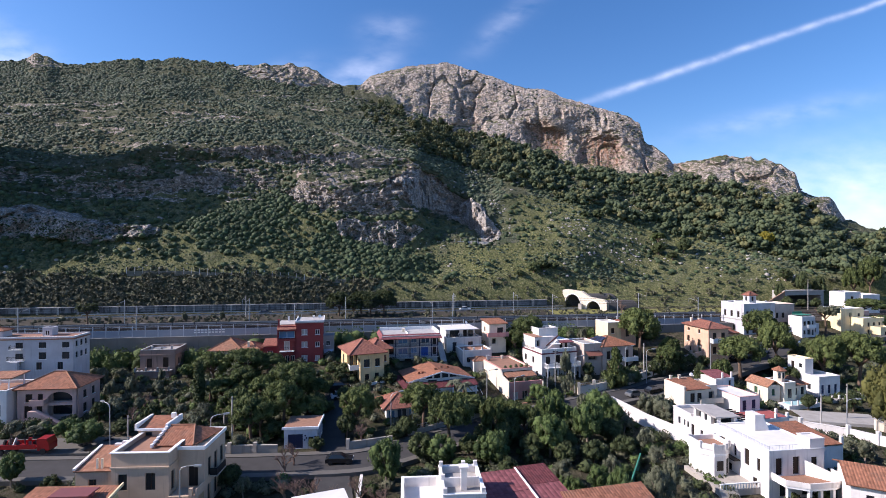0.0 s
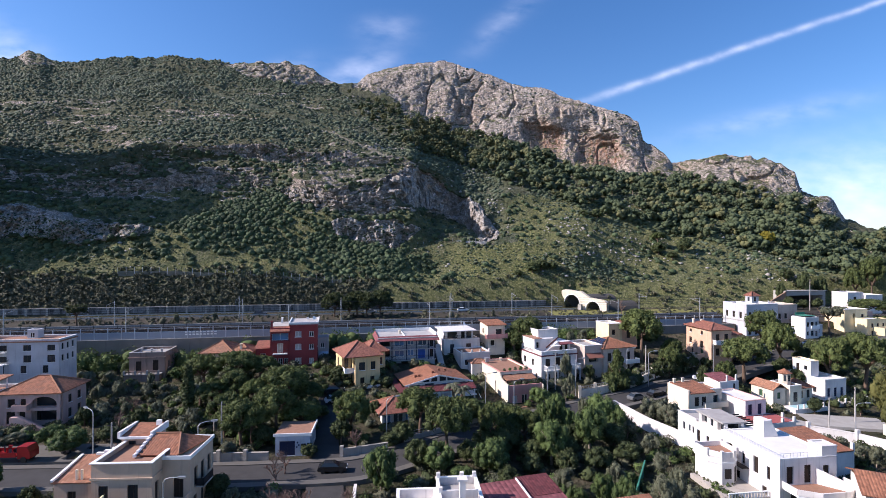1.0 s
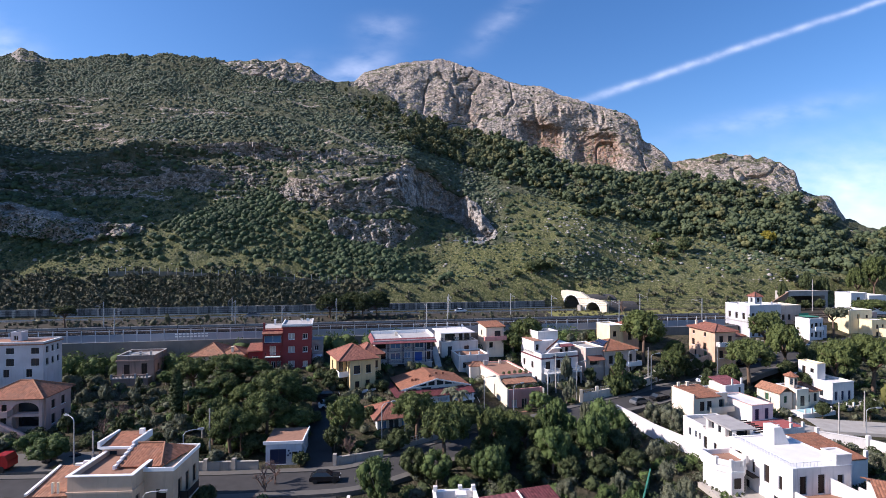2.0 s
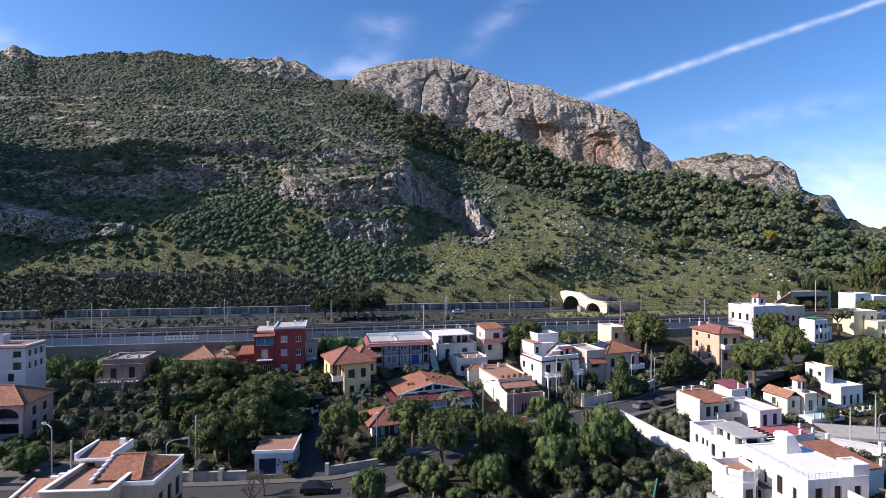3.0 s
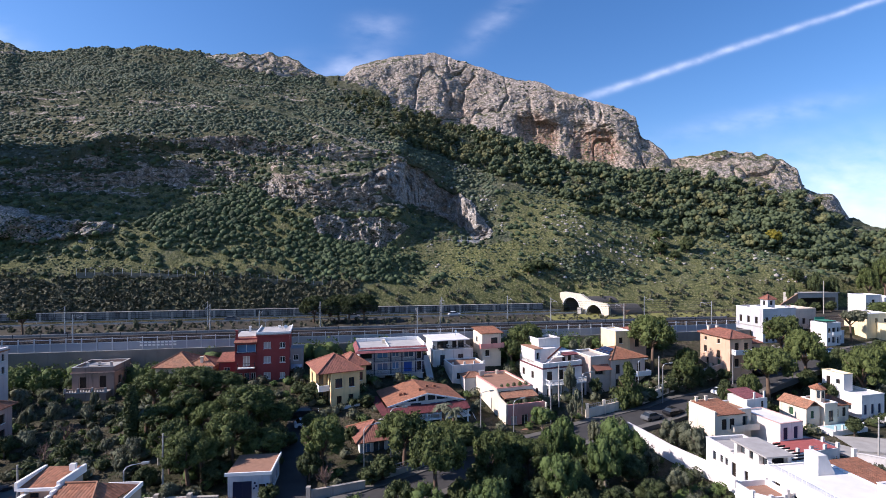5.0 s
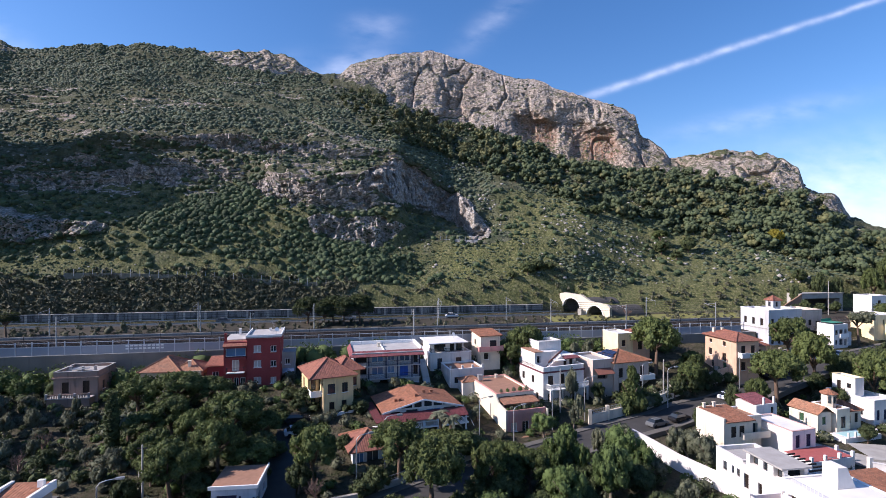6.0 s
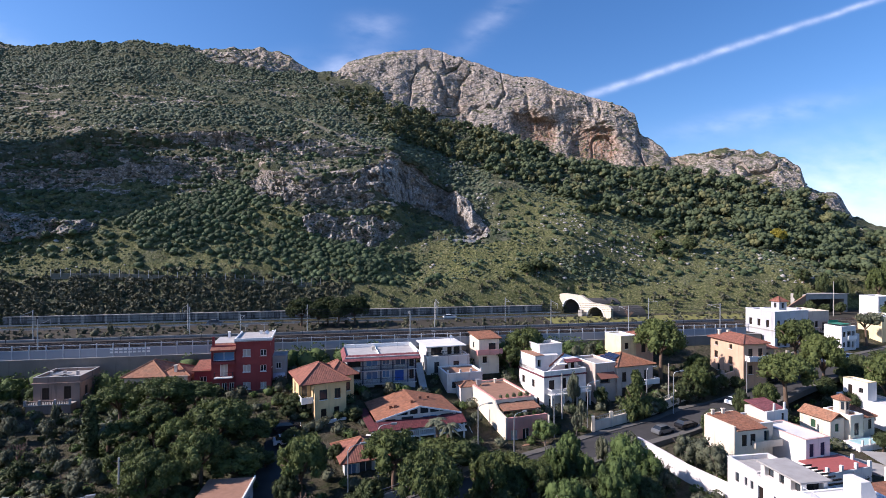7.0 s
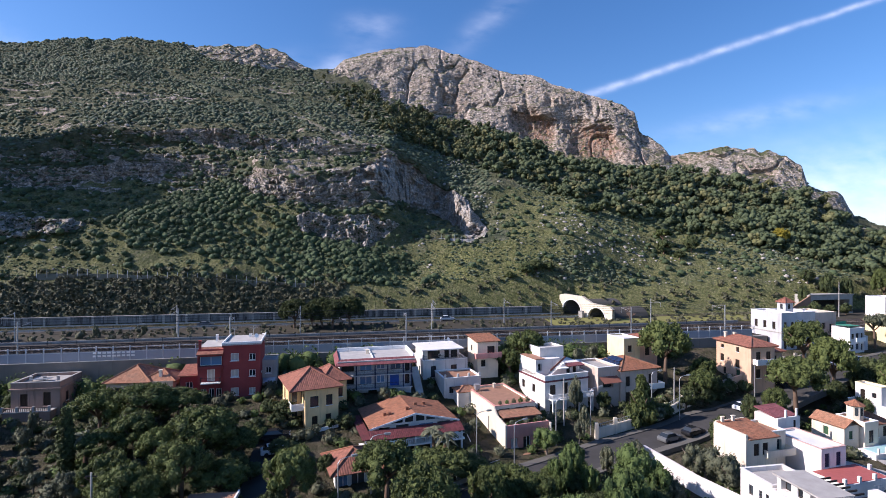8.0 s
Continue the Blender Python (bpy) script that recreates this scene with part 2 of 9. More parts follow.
def louvre(name, c):
    """Slatted shutters."""
    n = Nodes(name)
    s = n.t.nodes.new("ShaderNodeSeparateXYZ")
    n.put(s.inputs[0], n.coords())
    slat = n.math("FRACT", n.math("MULTIPLY", s.outputs["Z"], 1 / 0.09))
    col = n.mix(n.math("MULTIPLY", n.rand(), 0.5), c, mul(c, 1.8))
    n.bump(slat, 0.8, 0.03)
    # foot of each slat darkened, the shade between slats put into the colour
    return n.done(n.mix(n.ramp(slat, 0.0, 0.35, 0.5, 0.0), col, mul(c, 0.4)), 0.55, 0, 0.3)

# ---- the land: town slope, railway shelf, hillside and crags, one sheet ----


def hill_material():
    n = Nodes("hillside")
    p = n.place()
    rock, town, rust, grass = n.attr("rock"), n.attr("town"), n.attr("rust"), n.attr("grass")
    big, mid, fine = n.noise(p, 0.03, 5), n.noise(p, 0.22, 6, 0.62), n.noise(p, 1.1, 6, 0.7)
    green = n.mix(n.ramp(mid, 0.32, 0.68), (0.055, 0.070, 0.042), (0.150, 0.160, 0.104))
    green = n.mix(n.ramp(big, 0.35, 0.7, 0, 0.55), green, (0.135, 0.118, 0.062))
    meadow = n.mix(n.ramp(fine, 0.35, 0.7), (0.120, 0.136, 0.050), (0.320, 0.300, 0.135))
    green = n.mix(grass, green, meadow)
    bare = n.ramp(n.math("ADD", n.math("MULTIPLY", fine, 0.6), n.math("MULTIPLY", mid, 0.4)), 0.50, 0.62)
    green = n.mix(n.math("MULTIPLY", bare, n.math("MULTIPLY_ADD", grass, -0.3, 0.5)), green, (0.25, 0.23, 0.20))
    pale = n.attr("pale")
    streak = n.noise(n.scaled(p, (0.55, 0.55, 0.09)), 1.0, 6, 0.65)
    crack = n.noise(n.scaled(p, (0.5, 0.5, 0.6)), 1.1, 10, 0.72)
    vein = n.math("ABSOLUTE", n.math("SUBTRACT", n.noise(n.scaled(p, (0.30, 0.30, 0.42)), 1.0, 7, 0.66), 0.5))
    grit = n.noise(p, 1.7, 6, 0.75)
    stone = n.mix(n.ramp(crack, 0.40, 0.60), (0.44, 0.37, 0.33), (0.76, 0.655, 0.585))
    stone = n.mix(n.ramp(streak, 0.54, 0.68, 0, 0.5), stone, (0.28, 0.25, 0.24))
    stone = n.mix(n.ramp(big, 0.42, 0.66, 0, 0.5), stone, (0.60, 0.46, 0.37))
    stone = n.mix(n.math("MULTIPLY", rust, n.ramp(streak, 0.30, 0.62, 1.0, 0.35)), stone, (0.42, 0.205, 0.125))
    stone = n.mix(n.math("MULTIPLY", pale, n.ramp(n.noise(n.scaled(p, (0.5, 0.5, 0.16)), 1.0, 8, 0.7), 0.42, 0.56, 0.0, 0.72)), stone, (0.70, 0.67, 0.65))
    stone = n.mix(n.math("MULTIPLY", n.attr("bed"), n.ramp(mid, 0.35, 0.62, 0.85, 0.45)), stone, n.mix(n.ramp(crack, 0.42, 0.58), (0.30, 0.27, 0.255), (0.68, 0.60, 0.555)))
    stone = n.mix(n.math("MULTIPLY", pale, n.ramp(n.noise(p, 0.16, 7, 0.68), 0.47, 0.60, 0.0, 0.45)), stone, (0.30, 0.285, 0.275))
    stone = n.mix(n.ramp(vein, 0.0, 0.035, 0.65, 0.0), stone, (0.13, 0.11, 0.10))
    stone = n.mix(n.ramp(grit, 0.58, 0.68, 0.0, 0.45), stone, (0.20, 0.18, 0.15))
    plant = n.math("MULTIPLY", n.ramp(n.normal_z(), 0.45, 0.75), n.ramp(mid, 0.38, 0.52))
    stone = n.mix(n.math("MULTIPLY", plant, n.math("MULTIPLY_ADD", pale, -0.6, 0.9)), stone, (0.075, 0.090, 0.034))
    col = n.mix(n.ramp(n.math("ADD", rock, n.math("MULTIPLY_ADD", fine, 0.5, -0.25)), 0.38, 0.55), green, stone)
    soil = n.mix(n.ramp(mid, 0.35, 0.65), (0.045, 0.048, 0.026), (0.120, 0.102, 0.072))
    soil = n.mix(n.ramp(fine, 0.5, 0.7), soil, (0.04, 0.058, 0.02))
    clod = n.voronoi(p, 1.3)
    col = n.mix(n.ramp(clod, 0.15, 0.75, 0.0, 0.45), col, (0.045, 0.055, 0.025))
    col = n.mix(n.math("MULTIPLY", n.attr("track"), n.ramp(fine, 0.3, 0.6)), col, (0.36, 0.32, 0.25))
    col = n.mix(town, col, soil)
    n.bump(n.math("ADD", n.math("MULTIPLY", crack, 1.0), n.math("MULTIPLY", fine, 0.7)), 1.0, 1.3)
    return n.done(col, 0.95, 0, 0.1)


LEFT_W = ((-500, 0), (50, 2.0), (60, 2.2), (80, 3.0), (95, 3.8), (108, 5.8), (116, 8.2), (126, 9.5), (138.6, 11.6))
FAR_W = ((-500, 0), (50, 2.0), (60, 2.2), (80, 3.0), (95, 3.7), (112, 4.4), (122, 5.0), (130, 6.2), (138.6, 8.6))
MID_W = ((-500, 0), (50, 1.8), (60, 2.0), (80, 2.5), (100, 3.3), (114, 4.2), (121, 4.5), (127, 6.2), (132, 9.0), (138.6, 11.4))
RIGHT_W = ((-500, 0), (50, 1.8), (60, 2.0), (80, 2.5), (100, 3.4), (108, 4.4), (114, 5.0), (119, 7.0), (126, 9.0), (138.6, 11.6))
SHELF = 13.7


def town_height(x, y):
    """The natural ground of the town; w counts metres square to the railway."""
    x, y = np.asarray(x, float), np.asarray(y, float)
    w = y - 0.156 * x
    left = np.interp(w, [p[0] for p in LEFT_W], [p[1] for p in LEFT_W])
    right = np.interp(w, [p[0] for p in RIGHT_W], [p[1] for p in RIGHT_W])
    far = np.interp(w, [p[0] for p in FAR_W], [p[1] for p in FAR_W])
    mid = np.interp(w, [p[0] for p in MID_W], [p[1] for p in MID_W])
    m = np.clip((50 - x) / 6, 0, 1)
    right = right * (1 - m) + mid * m
    k = np.clip((x + 5) / 22, 0, 1)
    q = np.clip((-x - 44) / 10, 0, 1)
    z = (left * (1 - q) + far * q) * (1 - k) + right * k
    return np.where(w > 139.0, SHELF, z)


def gz(x, y):
    return float(town_height(x, y))


# contour lines of the hill along a fan of bearings: distance ahead and height, from the railway wall up to the crest
FANS = (-1.645, -1.035, -0.869, -0.703, -0.537, -0.370, -0.204, -0.060, -0.018, 0.036, 0.084, 0.129, 0.262, 0.395, 0.461, 0.683, 0.794, 1.016, 1.681)
LEDGE_FOOT = (
    (185, 26.0), (180, 26.2), (180, 26.2), (182, 27.1), (185, 27.0), (187, 25.8), (190, 23.6), (192, 23.4), (193, 24.2), (195, 25.4),
    (196, 25.4), (197, 25.3), (200, 24.0), (206, 22.5), (206, 22.1), (206, 24.8), (208, 24.7), (210, 24.6), (210, 24.6))
LOW_CLIFF_FOOT = (
    (198, 38.4), (195, 38.4), (195, 38.4), (195, 39.0), (201, 43.4), (208, 45.5), (207, 37.4), (210, 36.0), (214, 37.0), (214, 38.6),
    (212, 38.1), (212, 38.6), (210, 36.2), (226, 33.7), (226, 32.5), (226, 32.5), (226, 30.0), (225, 28.8), (225, 28.8))
LOW_CLIFF_TOP = (
    (203, 47.9), (200, 48.4), (200, 48.4), (200, 47.8), (204, 45.3), (213, 49.2), (211, 48.4), (214, 48.6), (224, 43.8), (224, 43.2),
    (222, 39.9), (222, 42.4), (218, 41.1), (234, 40.2), (236, 38.9), (236, 37.6), (234, 32.4), (232, 29.8), (232, 29.1))
BAND_FOOT = (
    (220, 59.4), (214, 58.8), (215, 58.9), (216, 57.8), (224, 59.8), (228, 64.1), (214, 50.5), (219, 51.5), (247, 52.0), (250, 49.6),
    (230, 41.3), (230, 46.5), (228, 46.4), (242, 45.7), (246, 44.5), (243, 41.7), (241, 34.9), (245, 30.3), (240, 29.6))
BAND_TOP = (
    (232, 76.1), (226, 75.1), (228, 75.4), (230, 74.0), (236, 83.9), (241, 84.9), (247, 83.4), (248, 79.5), (253, 74.5), (256, 66.1),
    (233, 50.0), (252, 62.8), (262, 62.4), (268, 60.1), (266, 56.9), (258, 47.7), (255, 39.1), (255, 31.8), (248, 30.2))
CRAG_FOOT = (
    (330, 113.2), (310, 122.3), (305, 122.6), (310, 125.7), (310, 125.7), (350, 145), (352, 141), (354, 131.6), (356, 124.6), (352, 115.3),
    (347, 111.4), (343, 109.4), (328, 91.6), (318, 82.5), (312, 79.9), (284, 67.2), (270, 45.3), (270, 33.3), (255, 30.6))
CREST_A = (-1.645, -1.035, -0.869, -0.819, -0.800, -0.775, -0.753, -0.703, -0.642, -0.525, -0.459, -0.392, -0.370, -0.293, -0.248, -0.198, -0.162, -0.143, -0.093,
           0.012, 0.073, 0.134, 0.206, 0.251, 0.350, 0.386, 0.395, 0.439, 0.450, 0.478, 0.572, 0.655, 0.692, 0.703, 0.761, 0.790, 0.827, 0.905, 1.016, 1.681)
CREST_Z = (171.5, 181.9, 182.3, 183.1, 186.2, 186.2, 180.1, 180.1, 182.6, 185.1, 180.5, 177.7, 177.8, 177.1, 170.3, 157.4, 159.3, 166.5, 172.0, 173.5,
           164.6, 154.5, 146.9, 138.2, 126.5, 119.9, 108.7, 97.0, 91.1, 92.8, 94.6, 88.0, 79.8, 70.1, 65.3, 53.7, 48.5, 41.1, 36.9, 32.0)
CREST_Y = ((-1.645, 420), (-0.869, 395), (-0.525, 398), (-0.293, 388), (-0.198, 380), (-0.143, 386), (0.012, 378), (0.251, 352), (0.478, 328), (0.703, 298), (1.016, 284), (1.681, 260))

def smooth_rows(vals, a, fans=FANS):
    """A line's values along the fan, eased between its bearings."""
    fans = np.asarray(fans)
    i = np.clip(np.searchsorted(fans, a) - 1, 0, len(fans) - 2)
    t = (a - fans[i]) / (fans[i + 1] - fans[i])
    t = np.clip(t, 0, 1)
    t = 0.5 * t + 0.5 * t * t * (3 - 2 * t)
    v = np.asarray(vals, float)
    return v[i] * (1 - t) + v[i + 1] * t


fan = np.concatenate([np.linspace(-1.645, -0.97, 36)[:-1], np.linspace(-0.97, 0.97, 1100), np.linspace(0.97, 1.681, 36)[1:]])
near_w = np.concatenate([[-480, -300, -160, -60, 0, 25], np.arange(45, 138.5, 1.4), [138.6, 138.9, 139.15, 139.5], np.arange(143, 178, 4.0)])


# rock outcrops along the hill: bearing, slope of the sight line to the foot and to the top
LOW_CLIFF = ((-1.202, 0.012, 0.076), (-0.936, 0.012, 0.076), (-0.825, 0.016, 0.083), (-0.747, 0.014, 0.072), (-0.692, 0.011, 0.059), (-0.592, 0.019, 0.050), (-0.537, 0.041, 0.041))
BEDS = ((-1.202, 0.118, 0.156), (-0.914, 0.123, 0.156), (-0.792, 0.136, 0.163), (-0.725, 0.101, 0.159), (-0.625, 0.099, 0.167), (-0.548, 0.106, 0.152), (-0.426, 0.108, 0.153), (-0.348, 0.112, 0.151), (-0.293, 0.121, 0.143), (-0.276, 0.132, 0.132))
TOP_BED = ((-0.476, 0.198, 0.198), (-0.459, 0.190, 0.205), (-0.426, 0.181, 0.203), (-0.359, 0.170, 0.198), (-0.293, 0.164, 0.198), (-0.265, 0.145, 0.195), (-0.232, 0.154, 0.193), (-0.204, 0.167, 0.192), (-0.160, 0.183, 0.187), (-0.137, 0.187, 0.187))
KNOB_FACE = ((-0.309, 0.110, 0.110), (-0.282, 0.084, 0.121), (-0.248, 0.070, 0.125), (-0.204, 0.063, 0.125), (-0.149, 0.061, 0.123), (-0.093, 0.065, 0.119), (-0.054, 0.072, 0.112))
KNOB_TOP = ((-0.287, 0.118, 0.156), (-0.248, 0.123, 0.167), (-0.204, 0.125, 0.174), (-0.137, 0.125, 0.178), (-0.071, 0.129, 0.172), (-0.043, 0.143, 0.156))
LOW_ROCK = ((-0.213, 0.040, 0.040), (-0.198, 0.025, 0.050), (-0.171, 0.010, 0.055), (-0.126, -0.007, 0.058), (-0.082, 0.000, 0.057), (-0.040, 0.025, 0.041), (-0.032, 0.034, 0.034))
SCARP = ((-0.104, 0.106, 0.132), (-0.065, 0.081, 0.150), (-0.021, 0.074, 0.147), (0.018, 0.062, 0.114), (0.034, 0.054, 0.108), (0.062, 0.034, 0.090), (0.084, 0.010, 0.072), (0.106, 0.014, 0.043), (0.115, 0.029, 0.029))
CREST_ROCK = ((-0.431, 0.358, 0.358), (-0.404, 0.349, 0.369), (-0.370, 0.331, 0.369), (-0.337, 0.322, 0.371), (-0.271, 0.315, 0.367), (-0.215, 0.319, 0.334), (-0.193, 0.323, 0.323))
CREST_NUB = ((-0.819, 0.365, 0.365), (-0.805, 0.356, 0.389), (-0.780, 0.356, 0.389), (-0.747, 0.360, 0.367))
CRAG = ((-0.171, 0.314, 0.323), (-0.149, 0.304, 0.356), (-0.104, 0.298, 0.369), (-0.080, 0.278, 0.378), (-0.065, 0.247, 0.378), (-0.004, 0.243, 0.378), (0.051, 0.223, 0.378), (0.106, 0.221, 0.367), (0.151, 0.196, 0.356), (0.217, 0.174, 0.334), (0.239, 0.161, 0.323), (0.328, 0.147, 0.295), (0.384, 0.136, 0.278), (0.439, 0.132, 0.223), (0.457, 0.136, 0.184), (0.466, 0.156, 0.167))
FAR_CRAG = ((0.459, 0.150, 0.156), (0.478, 0.134, 0.178), (0.517, 0.132, 0.190), (0.572, 0.123, 0.195), (0.627, 0.108, 0.190), (0.677, 0.096, 0.173), (0.705, 0.085, 0.140), (0.772, 0.061, 0.095), (0.799, 0.052, 0.068), (0.816, 0.050, 0.050))


def outcrop(rows, a, e, ragged, soft=0.004):
    """How far a point of the hill belongs to a rocky strip, with ragged edges."""
    b = [r[0] for r in rows]
    foot, top = np.interp(a, b, [r[1] for r in rows]), np.interp(a, b, [r[2] for r in rows])
    k = np.minimum(e - foot, top - e) + ragged
    return np.clip(k / soft + 0.5, 0, 1) * (a > b[0]) * (a < b[-1])


lines = []
for w in near_w:
    y = w / (1 - 0.156 * fan)
    x = fan * np.maximum(y, 45)
    lines.append((x, y, town_height(x, np.where(w > 139.1, y + 2, y)), 0))
TOE_W = np.interp(fan, (0.10, 0.24, 0.262, 0.31), (187.5, 187.5, 190.0, 178.0))
y = (TOE_W - 1.2) / (1 - 0.156 * fan)
lines.append((fan * y, y, np.full_like(fan, SHELF + 0.3), 0))
y = TOE_W / (1 - 0.156 * fan)
lines.append((fan * y, y, np.interp(fan, (0.25, 0.31), (16.6, 14.6)), 0))
first_hill = len(lines) - 1
hill_lines = [LEDGE_FOOT, LOW_CLIFF_FOOT, LOW_CLIFF_TOP, BAND_FOOT, BAND_TOP, CRAG_FOOT]
for k, ln in enumerate(hill_lines):
    y, z = smooth_rows([p[0] for p in ln], fan), smooth_rows([p[1] for p in ln], fan)
    lines.append((fan * y, y, z, k + 1))
y = np.interp(fan, [p[0] for p in CREST_Y], [p[1] for p in CREST_Y])
lines.append((fan * y, y, np.interp(fan, CREST_A, CREST_Z), 7))
lines.append((fan * (y + 25), y + 25, np.interp(fan, CREST_A, CREST_Z) - 6, 8))
lines.append((fan * (y + 300), y + 300, np.interp(fan, CREST_A, CREST_Z) * 0.35, 9))
lines.append((fan * (y + 1500), y + 1500, np.interp(fan, CREST_A, CREST_Z) * 0, 10))

COUNTS = {0: 8, 1: 30, 2: 26, 3: 26, 4: 58, 5: 84, 6: 92, 7: 10, 8: 6, 9: 4}
grid_x, grid_y, grid_z, seg_id, seg_t = [], [], [], [], []
for i, ln in enumerate(lines):
    if i < first_hill:
        steps = (0.0,)
    elif i == len(lines) - 1:
        steps = (0.0,)
    else:
        steps = np.arange(COUNTS[i - first_hill]) / COUNTS[i - first_hill]
    nxt = lines[min(i + 1, len(lines) - 1)]
    for s in steps:
        # the top bed of the middle band stands upright; the knob beside it has a steep lower face below a sloping crown
        q = s
        if i == first_hill + 4:
            q = s + (min(s / 0.72, 1.0) - s) * np.interp(fan, (-0.64, -0.55, -0.32, -0.27), (0.3, 1.0, 1.0, 0.0))
            knob = np.interp(s, (0, 0.45, 0.78, 0.97, 1.0), (0, 0.10, 0.90, 0.95, 1.0))
            q = q + (knob - s) * np.interp(fan, (-0.32, -0.27, -0.08, -0.04), (0.0, 1.0, 1.0, 0.0))
        grid_x.append(ln[0] * (1 - q) + nxt[0] * q)
        grid_y.append(ln[1] * (1 - q) + nxt[1] * q)
        grid_z.append(ln[2] * (1 - s) + nxt[2] * s)
        seg_id.append(i - first_hill)
        seg_t.append(s)
GX, GY, GZ = np.array(grid_x), np.array(grid_y), np.array(grid_z)
SEG, SEG_T = np.array(seg_id), np.array(seg_t)
A2 = np.broadcast_to(fan, GX.shape)
E0 = (GZ - 36) / GY.clip(1)
P0 = np.stack([GX, GY, GZ], -1)
RAG = 0.0055 * fbm(P0 * 0.07, 4, 9) + 0.0035 * fbm(P0 * 0.35, 2, 19)
HILL = (SEG >= 1)[:, None]
BEDDED = np.zeros_like(GX)
BEDDED = np.maximum(BEDDED, outcrop(TOP_BED, A2, E0, RAG))
for strip_rows in (BEDS, KNOB_FACE):
    BEDDED = np.maximum(BEDDED, outcrop(strip_rows, A2, E0, 1.8 * RAG) * np.clip(1.45 + 2.4 * fbm(P0 * np.array((0.045, 0.045, 0.22)), 4, 29, 0.6), 0, 1))
MASSIVE = np.zeros_like(GX)
for strip_rows in (LOW_CLIFF, LOW_ROCK, SCARP, CRAG, FAR_CRAG, CREST_ROCK, CREST_NUB):
    MASSIVE = np.maximum(MASSIVE, outcrop(strip_rows, A2, E0, RAG))
PATCHY = outcrop(KNOB_TOP, A2, E0, 2 * RAG) * np.clip(0.85 + 2.0 * fbm(P0 * np.array((0.10, 0.10, 0.30)), 3, 23), 0, 1)
# thin broken ledges that crop out all over the upper slope
THIN = np.clip(4.0 * fbm(P0 * np.array((0.035, 0.035, 0.42)), 4, 27, 0.6) - 1.62, 0, 1) * ((SEG == 5) | (SEG == 4) | (SEG == 3))[:, None] * (A2 < 0.05)
BEDDED, MASSIVE = np.where(HILL & (SEG < 9)[:, None], BEDDED, 0), np.where(HILL & (SEG < 9)[:, None], MASSIVE, 0)
ROCK = np.clip(np.maximum(np.maximum(BEDDED, MASSIVE), np.maximum(0.85 * PATCHY, 0.75 * THIN)), 0, 1)
SCARP_K = np.maximum(outcrop(SCARP, A2, E0, RAG), np.maximum(outcrop(LOW_ROCK, A2, E0, RAG), 0.9 * outcrop(LOW_CLIFF, A2, E0, RAG))) * HILL
# a spur added unseen beyond the left edge, shaped to shade the lower left slope
spur = np.interp(GY, (158, 166, 174, 180, 190, 200, 212, 222, 237, 255, 400), (14, 30, 54, 84, 116, 146, 170, 164, 116, 110, 120))
spur_k = np.exp(-((A2 + 1.16) / 0.095) ** 2) * (SEG >= 0)[:, None]
GZ = np.where(SEG[:, None] >= 0, GZ + np.maximum(spur - GZ, 0) * spur_k, GZ)
P = np.stack([GX, GY, GZ], -1)
on_hill = (SEG >= 0).astype(float)[:, None] * np.clip((SEG[:, None] + SEG_T[:, None]) * 1.5, 0, 1) * (SEG[:, None] < 9)
edge = fbm(P * 0.02, 3, 5)
# broad swells, gullies, ledges, joints and rubble
inward = np.stack([-GX, -GY, 0 * GX], -1) / np.hypot(GX, GY)[..., None].clip(1)
joint = fbm(P * np.array((0.16, 0.16, 0.05)), 4, 21)
block = fbm(P * np.array((0.09, 0.09, 0.30)), 4, 33, 0.55)
crest_fade = np.where(SEG[:, None] == 6, np.clip((1 - SEG_T[:, None]) * 5, 0.25, 1), 1) * np.where(SEG[:, None] >= 7, 0.3, 1)
pit = 0.9 - 2.6 * np.abs(fbm(P * np.array((0.20, 0.20, 0.26)), 4, 77, 0.6))
bulge = fbm(P * np.array((0.035, 0.035, 0.028)), 3, 78)
cleft = np.clip(0.16 - np.abs(fbm(P * np.array((0.05, 0.05, 0.016)), 3, 79)), 0, 1) / 0.16
# bedded cliffs: upright risers with narrow shelves between, broken into blocks by upright joints
layer = P[..., 2] / 2.3 + 0.35 * fbm(P * np.array((0.03, 0.03, 0.02)), 2, 83) + 0.12 * fbm(P * 0.3, 2, 85)
bed = np.floor(layer).astype(np.int64)
rise = layer - bed
shelf = np.where(rise < 0.80, rise / 0.80, (1 - rise) / 0.20) - 0.5
slab = np.floor(A2 * 235 / 2.8 + 0.37 * bed + 0.35 * fbm(P * np.array((0.2, 0.2, 0.1)), 2, 84)).astype(np.int64)
blocks = hash3(bed, slab, bed * 0, 5) * 0.55 + hash3(bed, bed * 0, slab // 5, 6) * 0.6
TOP_K = outcrop(TOP_BED, A2, E0, RAG)
KNOB_K = outcrop(KNOB_FACE, A2, E0, RAG)
upright = np.clip(0.05 - np.abs(joint), 0, 1) / 0.05
push = BEDDED * ((2.1 - 1.6 * TOP_K - 1.1 * KNOB_K) * shelf + (1.3 + 0.5 * TOP_K + 0.5 * KNOB_K) * blocks + (0.35 + 0.4 * KNOB_K) * pit - 1.3 * upright)
push += MASSIVE * (3.4 * bulge + np.where(SEG[:, None] >= 6, 0.30, 0.55) * pit + 0.45 * block - 2.2 * cleft + np.where(SCARP_K > 0.3, 3.4 * joint + 0.6 * pit - 0.8 * upright, 0)) * np.where(SEG[:, None] >= 6, 1.25, 0.9) * (BEDDED < 0.5)
push += np.maximum(PATCHY, THIN) * (1.5 * shelf + 0.8 * blocks) * (BEDDED < 0.5)
push *= crest_fade
